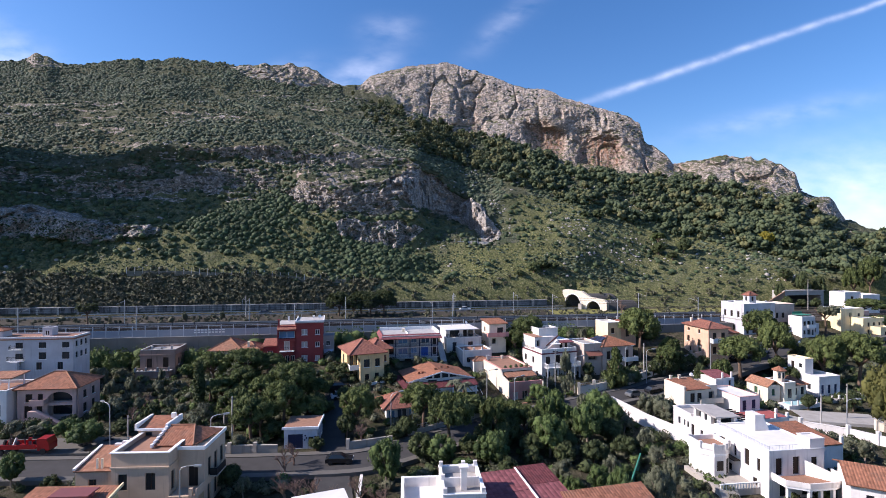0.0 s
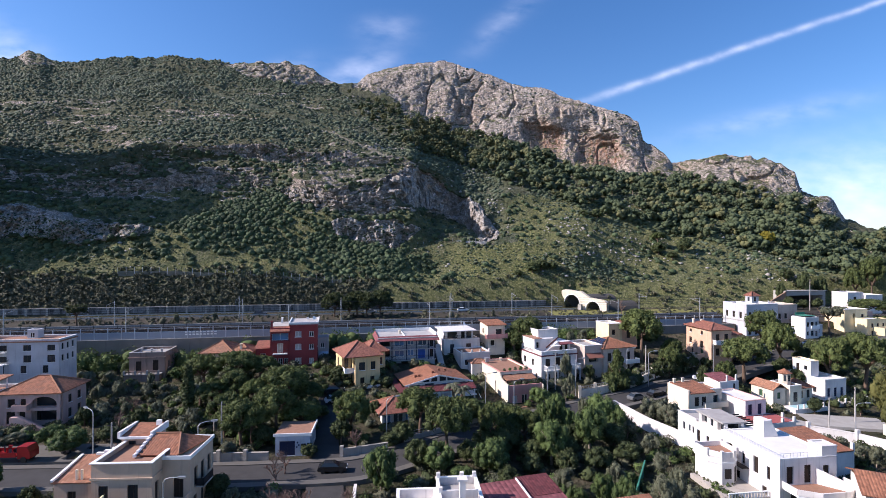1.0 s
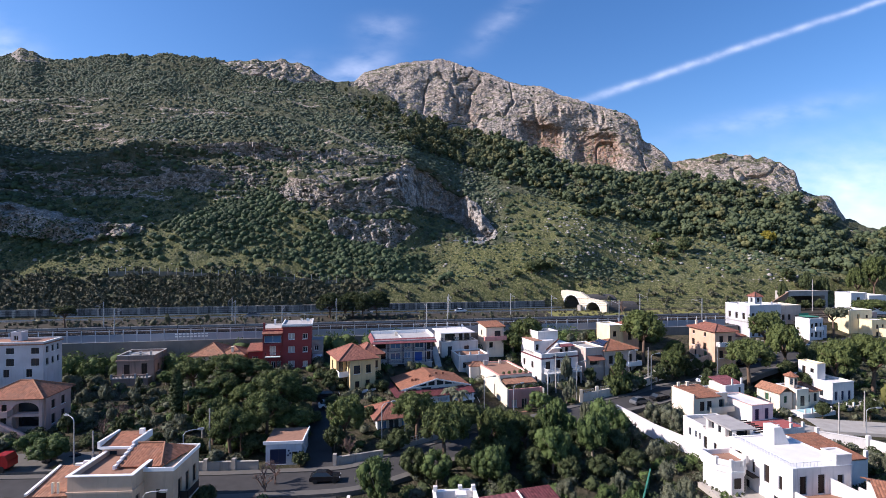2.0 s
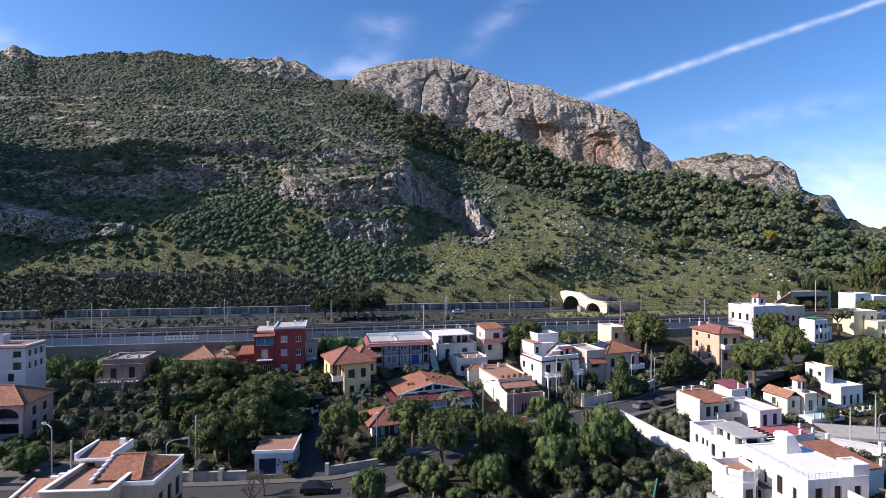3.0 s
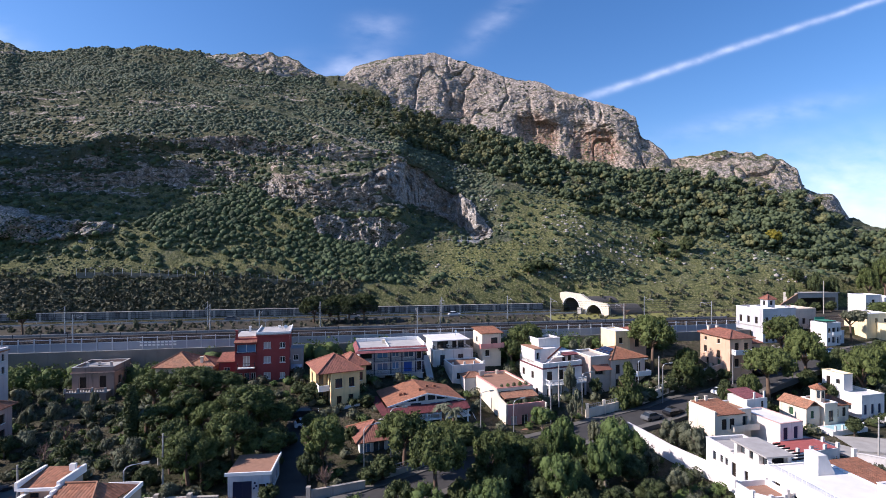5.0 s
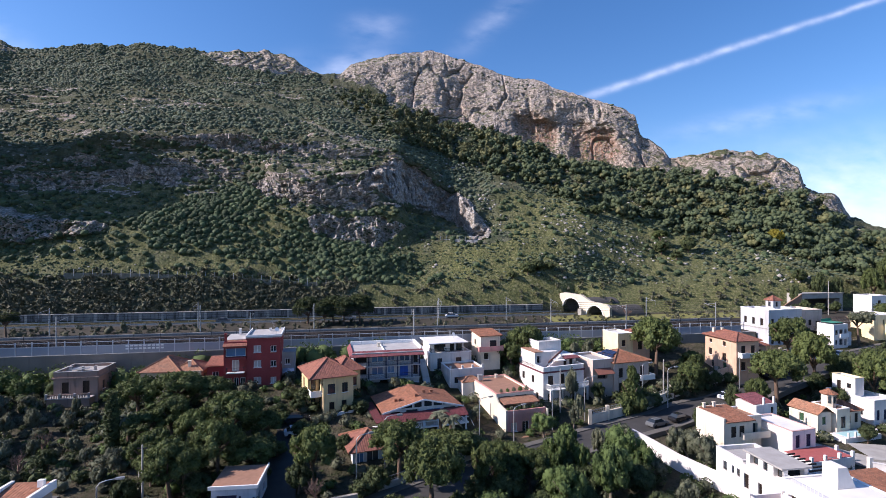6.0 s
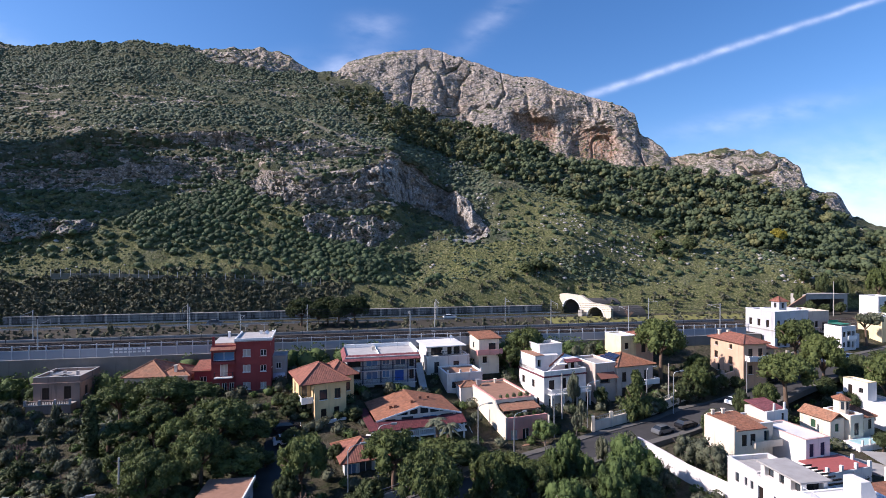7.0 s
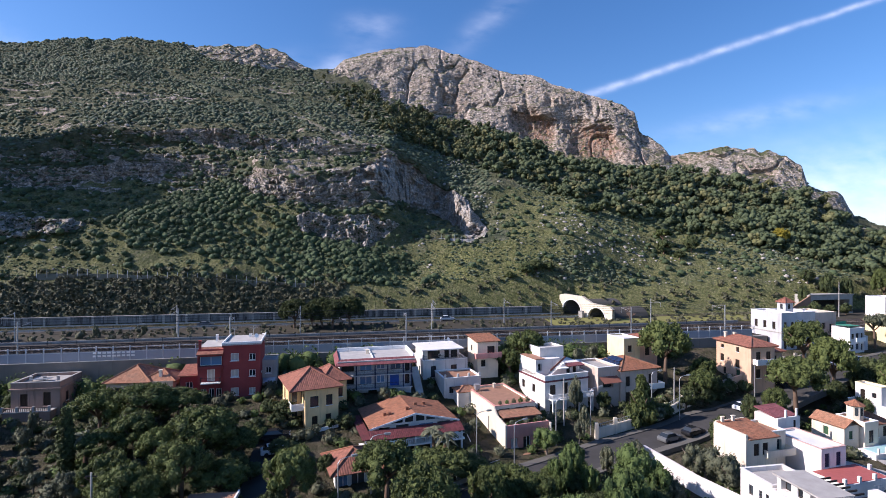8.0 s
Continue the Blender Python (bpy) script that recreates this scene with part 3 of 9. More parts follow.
# the overhung hollow in the right-hand crag
hollow = np.zeros_like(GX)
for a0, sa, t0, st, k in ((0.205, 0.036, 0.24, 0.24, 0.9), (0.305, 0.040, 0.27, 0.27, 1.0), (0.05, 0.02, 0.2, 0.2, 0.3), (0.62, 0.03, 0.25, 0.22, 0.35)):
    hollow += k * np.exp(-((A2 - a0 + 0.01 * joint) / sa) ** 4 - ((SEG_T[:, None] - t0 + 0.06 * block) / st) ** 4) * (SEG[:, None] == 6)
push -= 7.5 * hollow
P = P + inward * (push * on_hill)[..., None]
soft = fbm(P * 0.045, 4, 55) * 1.6 + fbm(P * 0.25, 3, 66) * 0.45
P[..., 2] += soft * on_hill * crest_fade * np.where(SEG[:, None] < 1, SEG_T[:, None], 1)
crest_rough = fbm(np.stack([A2 * 60, 0 * A2, 0 * A2], -1), 4, 71) * 1.1 * (SEG[:, None] == 6) * np.clip((SEG_T[:, None] - 0.6) * 2.5, 0, 1)
crest_rough += fbm(np.stack([A2 * 60, 0 * A2, 0 * A2], -1), 4, 71) * 1.1 * (SEG[:, None] == 7)
P[..., 2] += crest_rough
RUST = np.clip(hollow * 1.3 + 0.35 * np.exp(-(((A2 - 0.36) / 0.05) ** 2) - ((SEG_T[:, None] - 0.2) / 0.2) ** 2) * (SEG[:, None] == 6), 0, 1)
RUST += 0.5 * np.exp(-(((A2 + 0.255) / 0.04) ** 2) - ((E0 - 0.175) / 0.03) ** 2) * (SEG[:, None] == 4)
GRASS = np.clip(np.interp(A2 + 0.06 * edge, (-0.08, 0.02, 0.15, 0.24, 0.8), (0, 1, 1, 0.75, 0.75)) * ((SEG[:, None] == 1) | ((SEG[:, None] == 2) & (A2 > 0.15))) + np.interp(A2, (-0.2, -0.08, 0.2), (0, 0.7, 1)) * (SEG[:, None] == 0) + 0.65 * np.interp(A2, (-1.0, -0.9, -0.06, 0.0), (1, 1, 1, 0)) * ((SEG[:, None] >= 1) & (SEG[:, None] <= 3))
                + 0.85 * np.interp(A2, (0.10, 0.16, 0.60, 0.8), (0, 1, 1, 0)) * ((SEG[:, None] == 4) | (SEG[:, None] == 3)) + 0.8 * np.interp(A2, (-0.05, -0.02, 0.06, 0.08), (0, 1, 1, 0)) * (SEG[:, None] == 3), 0, 1)

# an old path that slants down the upper slope
ELEV = (P[..., 2] - 36) / P[..., 1].clip(1)
TRACK_E = np.interp(A2, (-0.46, -0.433, -0.287, -0.173, -0.06), (0.32, 0.298, 0.254, 0.208, 0.163))
TRACK_OFF = np.abs(ELEV - TRACK_E + 0.002 * joint) * ((A2 > -0.46) & (A2 < -0.06)) + 1.0 * ((A2 <= -0.46) | (A2 >= -0.06))
TRACK = 0.9 * np.clip(1.2 - TRACK_OFF / 0.0030, 0, 1) * np.clip(0.6 + 2.5 * edge, 0, 1) * (SEG[:, None] == 5)
nr, nc = GX.shape
# outer skirts left and right carry the sheet to the horizon
LEFT_SKIRT, RIGHT_SKIRT = P[:, :1].copy(), P[:, -1:].copy()
LEFT_SKIRT[..., 0] -= 2500
RIGHT_SKIRT[..., 0] += 2500
LEFT_SKIRT[..., 2] *= 0.2
RIGHT_SKIRT[..., 2] *= 0.5
P_ALL = np.concatenate([LEFT_SKIRT, P, RIGHT_SKIRT], 1)


def padded(m):
    return np.concatenate([m[:, :1], m, m[:, -1:]], 1)


idx = np.arange(nr * (nc + 2)).reshape(nr, nc + 2)
quads = np.stack([idx[:-1, :-1], idx[:-1, 1:], idx[1:, 1:], idx[1:, :-1]], -1).reshape(-1, 4)
ground_mesh = soup("ground", P_ALL.reshape(-1, 3), quads, hill_material())
TOWN = np.clip(np.broadcast_to((SEG < 0)[:, None], GX.shape).astype(float), 0, 1)
for name, m in (("rock", ROCK), ("rust", RUST), ("grass", GRASS), ("town", TOWN), ("track", TRACK), ("pale", SCARP_K), ("bed", BEDDED)):
    at = ground_mesh.attributes.new(name, "FLOAT", "POINT")
    at.data.foreach_set("value", padded(m).astype(np.float32).ravel())
flat = padded(ROCK)[:-1, :-1].ravel() < 0.35
ground_mesh.polygons.foreach_set("use_smooth", flat)
ground = tagged(new("ground", ground_mesh), "rocky hillside with scrub, pale limestone cliffs and garden soil", "ground", kind="structure")

# ---- materials of the town ----
WHITE = stucco("white_render", (0.74, 0.70, 0.665), 0.40)
# white render darkened and cooled: shade on these fronts is put into the colour
SHADED_WHITE = stucco("shaded_white_render", (0.52, 0.515, 0.53), 0.40)
OLD_WHITE = stucco("weathered_white_render", (0.60, 0.58, 0.55), 0.75, (0.20, 0.18, 0.16))
CREAM = stucco("cream_render", (0.72, 0.63, 0.50), 0.35)
TAN = stucco("tan_render", (0.55, 0.41, 0.30), 0.40)
YELLOW = stucco("yellow_render", (0.72, 0.53, 0.28), 0.40)
PALE_YELLOW = stucco("pale_yellow_render", (0.80, 0.66, 0.40), 0.30)
RED = stucco("dark_red_render", (0.27, 0.055, 0.055), 0.25, (0.12, 0.03, 0.03))
PINK = stucco("pink_render", (0.62, 0.30, 0.26), 0.35)
ROSE = stucco("rose_render", (0.58, 0.385, 0.335), 0.40)
ORANGE = stucco("orange_render", (0.64, 0.42, 0.29), 0.40)
BROWN = stucco("old_brown_render", (0.32, 0.22, 0.175), 0.9, (0.10, 0.085, 0.075))
SAND = stucco("rosy_sand_render", (0.56, 0.44, 0.37), 0.55)
GREY = stucco("grey_render", (0.40, 0.38, 0.36), 0.6)
BLUE_WALL = stucco("pale_blue_render", (0.50, 0.54, 0.60), 0.4)
TRIM = plain("white_trim", (0.80, 0.79, 0.77), 0.6, 0, 0.06)
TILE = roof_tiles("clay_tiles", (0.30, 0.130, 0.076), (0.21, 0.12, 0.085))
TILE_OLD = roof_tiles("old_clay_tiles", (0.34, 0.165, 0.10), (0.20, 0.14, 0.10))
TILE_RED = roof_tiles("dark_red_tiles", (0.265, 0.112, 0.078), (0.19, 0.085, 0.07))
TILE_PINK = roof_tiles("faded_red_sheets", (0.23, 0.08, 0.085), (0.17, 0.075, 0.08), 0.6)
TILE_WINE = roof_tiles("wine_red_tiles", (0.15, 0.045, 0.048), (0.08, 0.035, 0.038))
TERRACE = plain("terracotta_paving", (0.30, 0.165, 0.11), 0.85, 0, 0.3, 1.5)
ROOF_WHITE = plain("white_roof_coat", (0.68, 0.66, 0.64), 0.8, 0, 0.15, 0.6)
ROOF_PALE = plain("pale_roof_slab", (0.40, 0.385, 0.37), 0.85, 0, 0.3, 0.7)
ROOF_GREY = plain("grey_roof_felt", (0.36, 0.34, 0.32), 0.9, 0, 0.3, 0.8)
CONCRETE = plain("concrete", (0.36, 0.34, 0.31), 0.9, 0, 0.3, 0.7, 0.2, 0.03)
ASPHALT = plain("asphalt", (0.056, 0.054, 0.053), 0.92, 0, 0.3, 0.6, 0.2, 0.02)
PAVING = plain("pale_paving", (0.12, 0.112, 0.10), 0.9, 0, 0.25, 0.8)
GLASS = glass_pane("window_glass")
BLUE_GLASS = glass_pane("blue_glass", (0.08, 0.15, 0.26))
SHUT_DARK = louvre("dark_brown_shutter", (0.028, 0.020, 0.016))
SHUT_GREEN = louvre("green_shutter", (0.05, 0.11, 0.06))
SHUT_BLUE = louvre("navy_shutter", (0.02, 0.03, 0.075))
SHUT_PALE = louvre("pale_blind", (0.50, 0.45, 0.42))
DOOR_BLUE = plain("blue_door_paint", (0.03, 0.10, 0.42), 0.5)
IRON = plain("dark_iron", (0.035, 0.035, 0.04), 0.5, 0.6)
STEEL = plain("galvanised_steel", (0.42, 0.43, 0.44), 0.5, 0.7, 0.15)
POST_GREY = plain("painted_post", (0.50, 0.51, 0.53), 0.55, 0, 0.1)
PANEL_GREY = plain("acrylic_panel", (0.30, 0.315, 0.345), 0.35, 0, 0.12, 0.4, 0.4)
SOLAR = plain("solar_cells", (0.02, 0.03, 0.07), 0.15, 0, 0.2, 3, 0.6)
GREEN_SHEET = plain("green_netting", (0.05, 0.22, 0.15), 0.8, 0, 0.2)
WOOD = plain("weathered_wood", (0.20, 0.12, 0.07), 0.8, 0, 0.35, 3)
STONE_WALL = stucco("stone_wall", (0.40, 0.365, 0.32), 0.6)
GRAVEL = plain("ballast", (0.055, 0.047, 0.042), 0.95, 0, 0.4, 1.2, 0.2, 0.06)
DRY_EARTH = plain("dry_earth", (0.054, 0.048, 0.036), 0.95, 0, 0.35, 0.5, 0.2, 0.05)
RUST_STEEL = plain("rail_steel", (0.12, 0.09, 0.075), 0.5, 0.6, 0.3)

# ---- parts of a house ----
PANES = {}


def opening_part(house, m, w, h, kind):
    """A window or door set back in its opening: frame, and pane or shutter under it."""
    # void: a dark glass pane stands in for the shade of an open loggia
    fill, frame_mat, name = {
        "win": (GLASS, TRIM, "window"), "dark": (GLASS, SHUT_DARK, "window"), "shut": (SHUT_DARK, SHUT_DARK, "window"), "green": (SHUT_GREEN, SHUT_GREEN, "window"),
        "navy": (SHUT_BLUE, SHUT_BLUE, "window"), "blind": (SHUT_PALE, TRIM, "window"), "door": (SHUT_DARK, SHUT_DARK, "door"), "blue": (DOOR_BLUE, DOOR_BLUE, "door"),
        "bglass": (BLUE_GLASS, TRIM, "window"), "navydoor": (SHUT_BLUE, SHUT_BLUE, "door"), "void": (GLASS, SHUT_DARK, "window")}[kind]
    key = (round(w, 2), round(h, 2), kind)
    if key not in PANES:
        f = Shape()
        t = 0.09
        f.box(0, 0, 0, t, 0.07, h).box(w - t, 0, 0, w, 0.07, h).box(t, 0, h - t, w - t, 0.07, h).box(t, 0, 0, w - t, 0.07, t)
        if w > 0.7 and kind not in ("void",):
            f.box(w / 2 - 0.045, 0, t, w / 2 + 0.045, 0.07, h - t)
        p = Shape()
        if kind in ("shut", "green", "navy", "door", "navydoor"):
            for x0, x1 in ((t, w / 2 - 0.05), (w / 2 + 0.05, w - t)) if w > 0.7 else ((t, w - t),):
                p.box(x0, 0.02, t, x1, 0.06, h - t)
        else:
            p.box(t, 0.03, t, w - t, 0.05, h - t)
        PANES[key] = (f.mesh(name, frame_mat), p.mesh("pane", fill))
    fm, pm = PANES[key]
    win = part(name, fm, None, house, "", m)
    part("shutter" if kind in ("shut", "green", "navy", "door", "navydoor", "blind") else "pane", pm, None, win)
    if name == "window" and h < 1.9 and kind != "void":
        sk = ("sill", round(w, 2))
        if sk not in PANES:
            PANES[sk] = Shape().box(-0.1, -0.28, -0.08, w + 0.1, -0.002, 0.0).mesh("sill", TRIM)
        part("sill", PANES[sk], None, win)
    return win


FOOTPRINTS = []


def block(house, x0, y0, x1, y1, z0, z1, mat, front=(), right=(), left=(), back=(), deep=3.0, name="wall", arch=()):
    """Four walls of one storeyed body with real openings: (along, up, width, height, kind). The walls go down into the slope."""
    sh = Shape()
    FOOTPRINTS.append((house.matrix_basis.inverted(), x0, y0, x1, y1))
    sides = (((x0, y0), (1, 0), x1 - x0, front, 0), ((x1, y0), (0, 1), y1 - y0, right, 90), ((x1, y1), (-1, 0), x1 - x0, back, 180), ((x0, y1), (0, -1), y1 - y0, left, -90))
    for (ox, oy), (dx, dy), length, holes, turn in sides:
        nx, ny = dy, -dx
        holes = [(max(u, 0.05), v, min(w, length - max(u, 0.05) - 0.05), min(h, z1 - z0 - v - 0.06), k) for u, v, w, h, k in holes if u < length - 0.4 and v < z1 - z0 - 0.4]
        us = sorted({0, length, *[round(h[0], 3) for h in holes], *[round(h[0] + h[2], 3) for h in holes]})
        vs = sorted({-deep, z1 - z0, *[round(h[1], 3) for h in holes], *[round(h[1] + h[3], 3) for h in holes]})

        def pt(u, v, d=0.0):
            return (ox + dx * u - nx * d, oy + dy * u - ny * d, z0 + v)
        for ua, ub in zip(us, us[1:]):
            for va, vb in zip(vs, vs[1:]):
                cu, cv = (ua + ub) / 2, (va + vb) / 2
                if not any(h[0] < cu < h[0] + h[2] and h[1] < cv < h[1] + h[3] for h in holes):
                    sh.add([pt(ua, va), pt(ub, va), pt(ub, vb), pt(ua, vb)], [(0, 1, 2, 3)])
        for u, v, w, h, kind in holes:
            d = 0.7 if kind == "void" else 0.24
            a, b, c, e = (u, v), (u + w, v), (u + w, v + h), (u, v + h)
            for p, q in ((a, b), (b, c), (c, e), (e, a)):
                sh.add([pt(*p), pt(*q), pt(*q, d), pt(*p, d)], [(0, 3, 2, 1)])
            opening_part(house, pose(*pt(u, v, d - 0.06), 0, 0, turn), w, h, kind)
    sh.add([(x0, y0, z1 - 0.02), (x1, y0, z1 - 0.02), (x1, y1, z1 - 0.02), (x0, y1, z1 - 0.02)], [(0, 1, 2, 3)])
    return part(name, sh, mat, house)


def flat_roof(house, x0, y0, x1, y1, z, mat, floor, parapet=0.7, cap=None, over=0.0):
    """Roof slab behind a parapet with its coping."""
    t = 0.25
    part("roof", Shape().box(x0 + t, y0 + t, z - 0.1, x1 - t, y1 - t, z + 0.08), floor, house)
    if parapet > 0:
        s = Shape()
        s.box(x0, y0, z, x1, y0 + t, z + parapet).box(x0, y1 - t, z, x1, y1, z + parapet)
        s.box(x0, y0 + t, z, x0 + t, y1 - t, z + parapet).box(x1 - t, y0 + t, z, x1, y1 - t, z + parapet)
        part("parapet", s, mat, house)
        c, o = Shape(), 0.06 + over
        zz = z + parapet
        c.box(x0 - o, y0 - o, zz, x1 + o, y0 + t + 0.04, zz + 0.09).box(x0 - o, y1 - t - 0.04, zz, x1 + o, y1 + o, zz + 0.09)
        c.box(x0 - o, y0 + t + 0.04, zz, x0 + t + 0.04, y1 - t - 0.04, zz + 0.09).box(x1 - t - 0.04, y0 + t + 0.04, zz, x1 + o, y1 - t - 0.04, zz + 0.09)
        part("coping", c, cap or mat, house)


def slope(sh, pts):
    """One roof plane with thickness; pts run counter-clockwise from the eave's left end."""
    p = [Vector(v) for v in pts]
    u = (p[1] - p[0]).normalized()
    nrm = u.cross(p[2] - p[0]).normalized()
    v = nrm.cross(u)
    base = len(sh.f)
    n = len(p)
    low = [q - nrm * 0.16 for q in p]
    sh.add(p + low, [tuple(range(n)), tuple(reversed(range(n, 2 * n)))] + [(i, n + i, n + (i + 1) % n, (i + 1) % n) for i in range(n)])
    uv = [((q - p[0]).dot(u) + p[0].x, (q - p[0]).dot(v)) for q in p]
    sh.uv[base] = uv
    sh.uv[base + 1] = list(reversed(uv))


def hip_roof(house, x0, y0, x1, y1, z, rise, mat, over=0.5, ridge_mat=None, name="roof"):
    x0, y0, x1, y1 = x0 - over, y0 - over, x1 + over, y1 + over
    w, d = x1 - x0, y1 - y0
    if w >= d:
        a, b = Vector((x0 + d / 2, (y0 + y1) / 2, z + rise)), Vector((x1 - d / 2, (y0 + y1) / 2, z + rise))
    else:
        a, b = Vector(((x0 + x1) / 2, y0 + w / 2, z + rise)), Vector(((x0 + x1) / 2, y1 - w / 2, z + rise))
    c = [Vector((x0, y0, z)), Vector((x1, y0, z)), Vector((x1, y1, z)), Vector((x0, y1, z))]
    sh = Shape()
    tri = (b - a).length < 0.3
    if w >= d:
        slope(sh, [c[0], c[1], b, a] if not tri else [c[0], c[1], a])
        slope(sh, [c[1], c[2], b])
        slope(sh, [c[2], c[3], a, b] if not tri else [c[2], c[3], a])
        slope(sh, [c[3], c[0], a])
    else:
        slope(sh, [c[0], c[1], a])
        slope(sh, [c[1], c[2], b, a])
        slope(sh, [c[2], c[3], b])
        slope(sh, [c[3], c[0], a, b])
    roof = part(name, sh, mat, house)
    r = Shape()
    pairs = [(a, b)] if not tri else []
    pairs += [(c[0], a), (c[3], a), (c[1], b), (c[2], b)] if w >= d else [(c[0], a), (c[1], a), (c[2], b), (c[3], b)]
    for p, q in pairs:
        r.tube([p + Vector((0, 0, 0.03)), q + Vector((0, 0, 0.03))], [0.13, 0.13], 6)
    part("ridge", r, ridge_mat or mat, roof, "row of ridge tiles")
    return roof


def gable_roof(house, x0, y0, x1, y1, z, rise, mat, over=0.5, verge=None):
    """Ridge runs away from the front; the gable faces it."""
    xm = (x0 + x1) / 2
    sh = Shape()
    e = rise * over / max(0.1, (x1 - x0) / 2)
    slope(sh, [(x0 - over, y1 + over, z - e), (x0 - over, y0 - over, z - e), (xm, y0 - over, z + rise), (xm, y1 + over, z + rise)])
    slope(sh, [(x1 + over, y0 - over, z - e), (x1 + over, y1 + over, z - e), (xm, y1 + over, z + rise), (xm, y0 - over, z + rise)])
    roof = part("roof", sh, mat, house)
    if verge:
        v = Shape()
        v.beam((x0 - over, y0 - over - 0.06, z - e), (xm, y0 - over - 0.06, z + rise), 0.1, 0.3)
        v.beam((x1 + over, y0 - over - 0.06, z - e), (xm, y0 - over - 0.06, z + rise), 0.1, 0.3)
        part("verge", v, verge, roof)
    return roof


def shed_roof(house, x0, y0, x1, y1, z_front, z_back, mat, name="roof"):
    sh = Shape()
    slope(sh, [(x0, y0, z_front), (x1, y0, z_front), (x1, y1, z_back), (x0, y1, z_back)])
    return part(name, sh, mat, house)


def band(house, x0, y0, x1, y1, z, h, out, mat, name="cornice"):
    s = Shape()
    s.box(x0 - out, y0 - out, z, x1 + out, y0 - 0.003, z + h).box(x0 - out, y1 + 0.003, z, x1 + out, y1 + out, z + h)
    s.box(x0 - out, y0 - 0.003, z, x0 - 0.003, y1 + 0.003, z + h).box(x1 + 0.003, y0 - 0.003, z, x1 + out, y1 + 0.003, z + h)
    return part(name, s, mat, house)


def balcony(house, x0, x1, y, z, deep=1.2, mat=None, rail="iron"):
    """A slab out of the front wall at y, with iron rails or a solid or balustered front."""
    mat = mat or TRIM
    b = part("balcony", Shape().box(x0, y - deep, z - 0.16, x1, y - 0.004, z), mat, house)
    s = Shape()
    if rail == "solid":
        s.box(x0, y - deep, z, x1, y - deep + 0.12, z + 0.95).box(x0, y - deep + 0.12, z, x0 + 0.12, y - 0.004, z + 0.95).box(x1 - 0.12, y - deep + 0.12, z, x1, y - 0.004, z + 0.95)
        part("balustrade", s, mat, b)
        return b
    step = 0.16 if rail == "iron" else 0.28
    r = 0.022 if rail == "iron" else 0.08
    n = max(2, int((x1 - x0) / step))
    for i in range(n + 1):
        x = x0 + 0.05 + (x1 - x0 - 0.1) * i / n
        s.box(x - r / 2, y - deep + 0.02, z, x + r / 2, y - deep + 0.02 + r, z + 0.9)
    m = max(2, int(deep / step))
    for x in (x0 + 0.03, x1 - 0.03 - r):
        for i in range(1, m):
            yy = y - deep + deep * i / m
            s.box(x, yy, z, x + r, yy + r, z + 0.9)
    k = 0.05 if rail == "iron" else 0.14
    s.box(x0, y - deep, z + 0.9, x1, y - deep + k, z + 0.9 + k).box(x0, y - deep + k, z + 0.9, x0 + k, y - 0.004, z + 0.9 + k).box(x1 - k, y - deep + k, z + 0.9, x1, y - 0.004, z + 0.9 + k)
    part("railing", s, IRON if rail == "iron" else mat, b)
    return b


def chimney(house, x, y, z, h=0.9, w=0.5, mat=None):
    s = Shape().box(x - w / 2, y - w / 2, z - 0.6, x + w / 2, y + w / 2, z + h).box(x - w / 2 - 0.08, y - w / 2 - 0.08, z + h, x + w / 2 + 0.08, y + w / 2 + 0.08, z + h + 0.1)
    return part("chimney", s, mat or CREAM, house)


def posts(house, pts, z0, z1, w, mat, name="pillar"):
    sh = None
    for x, y in pts:
        if sh is None:
            sh = Shape().box(-w / 2, -w / 2, 0, w / 2, w / 2, z1 - z0).mesh(name, mat)
        part(name, sh, None, house, "", pose(x, y, z0))


def row(n, start, pitch, v, w, h, kind):
    return [(start + i * pitch, v, w, h, kind) for i in range(n)]


def antenna(h, x, y, z, hgt=2.4):
    """A roof aerial: mast with short rods."""
    a = part("antenna", Shape().tube([(x, y, z - 0.05), (x, y, z + hgt)], [0.035, 0.03], 6), STEEL, h, "thin metal roof aerial")
    for k, w in ((0.98, 0.5), (0.86, 0.7), (0.74, 0.4)):
        part("rod", Shape().box(x - w, y - 0.025, z + hgt * k - 0.025, x + w, y + 0.025, z + hgt * k + 0.025), STEEL, a)


def dish(h, x, y, z):
    """A satellite dish on a short mast."""
    d = part("satellite_dish", Shape().tube([(x + 0.06, y - 0.10, z + 1.0), (x, y, z + 0.94), (x - 0.06, y + 0.08, z + 0.9)], [0.42, 0.34, 0.05], 14), TRIM, h, "pale satellite dish")
    part("mast", Shape().tube([(x, y + 0.1, z - 0.05), (x, y + 0.1, z + 0.95)], [0.04, 0.04], 6), STEEL, d)


def air_unit(h, x0, y0, z0, x1, y1, z1):
    u = part("air_conditioner", Shape().box(x0, y0, z0, x1, y1, z1), TRIM, h, "white air conditioning unit")
    part("grille", Shape().box(x0 + 0.1 * (x1 - x0), y0 - 0.012, z0 + 0.1, x0 + 0.65 * (x1 - x0), y0 - 0.002, z1 - 0.1), IRON, u)


def house(label, x, y, rot, z=None, category="house", name="house", size=1.0):
    return thing(name, pose(x, y, gz(x, y) if z is None else z, 0, 0, rot) @ Matrix.Scale(size, 4), label, category, "houses of the town")


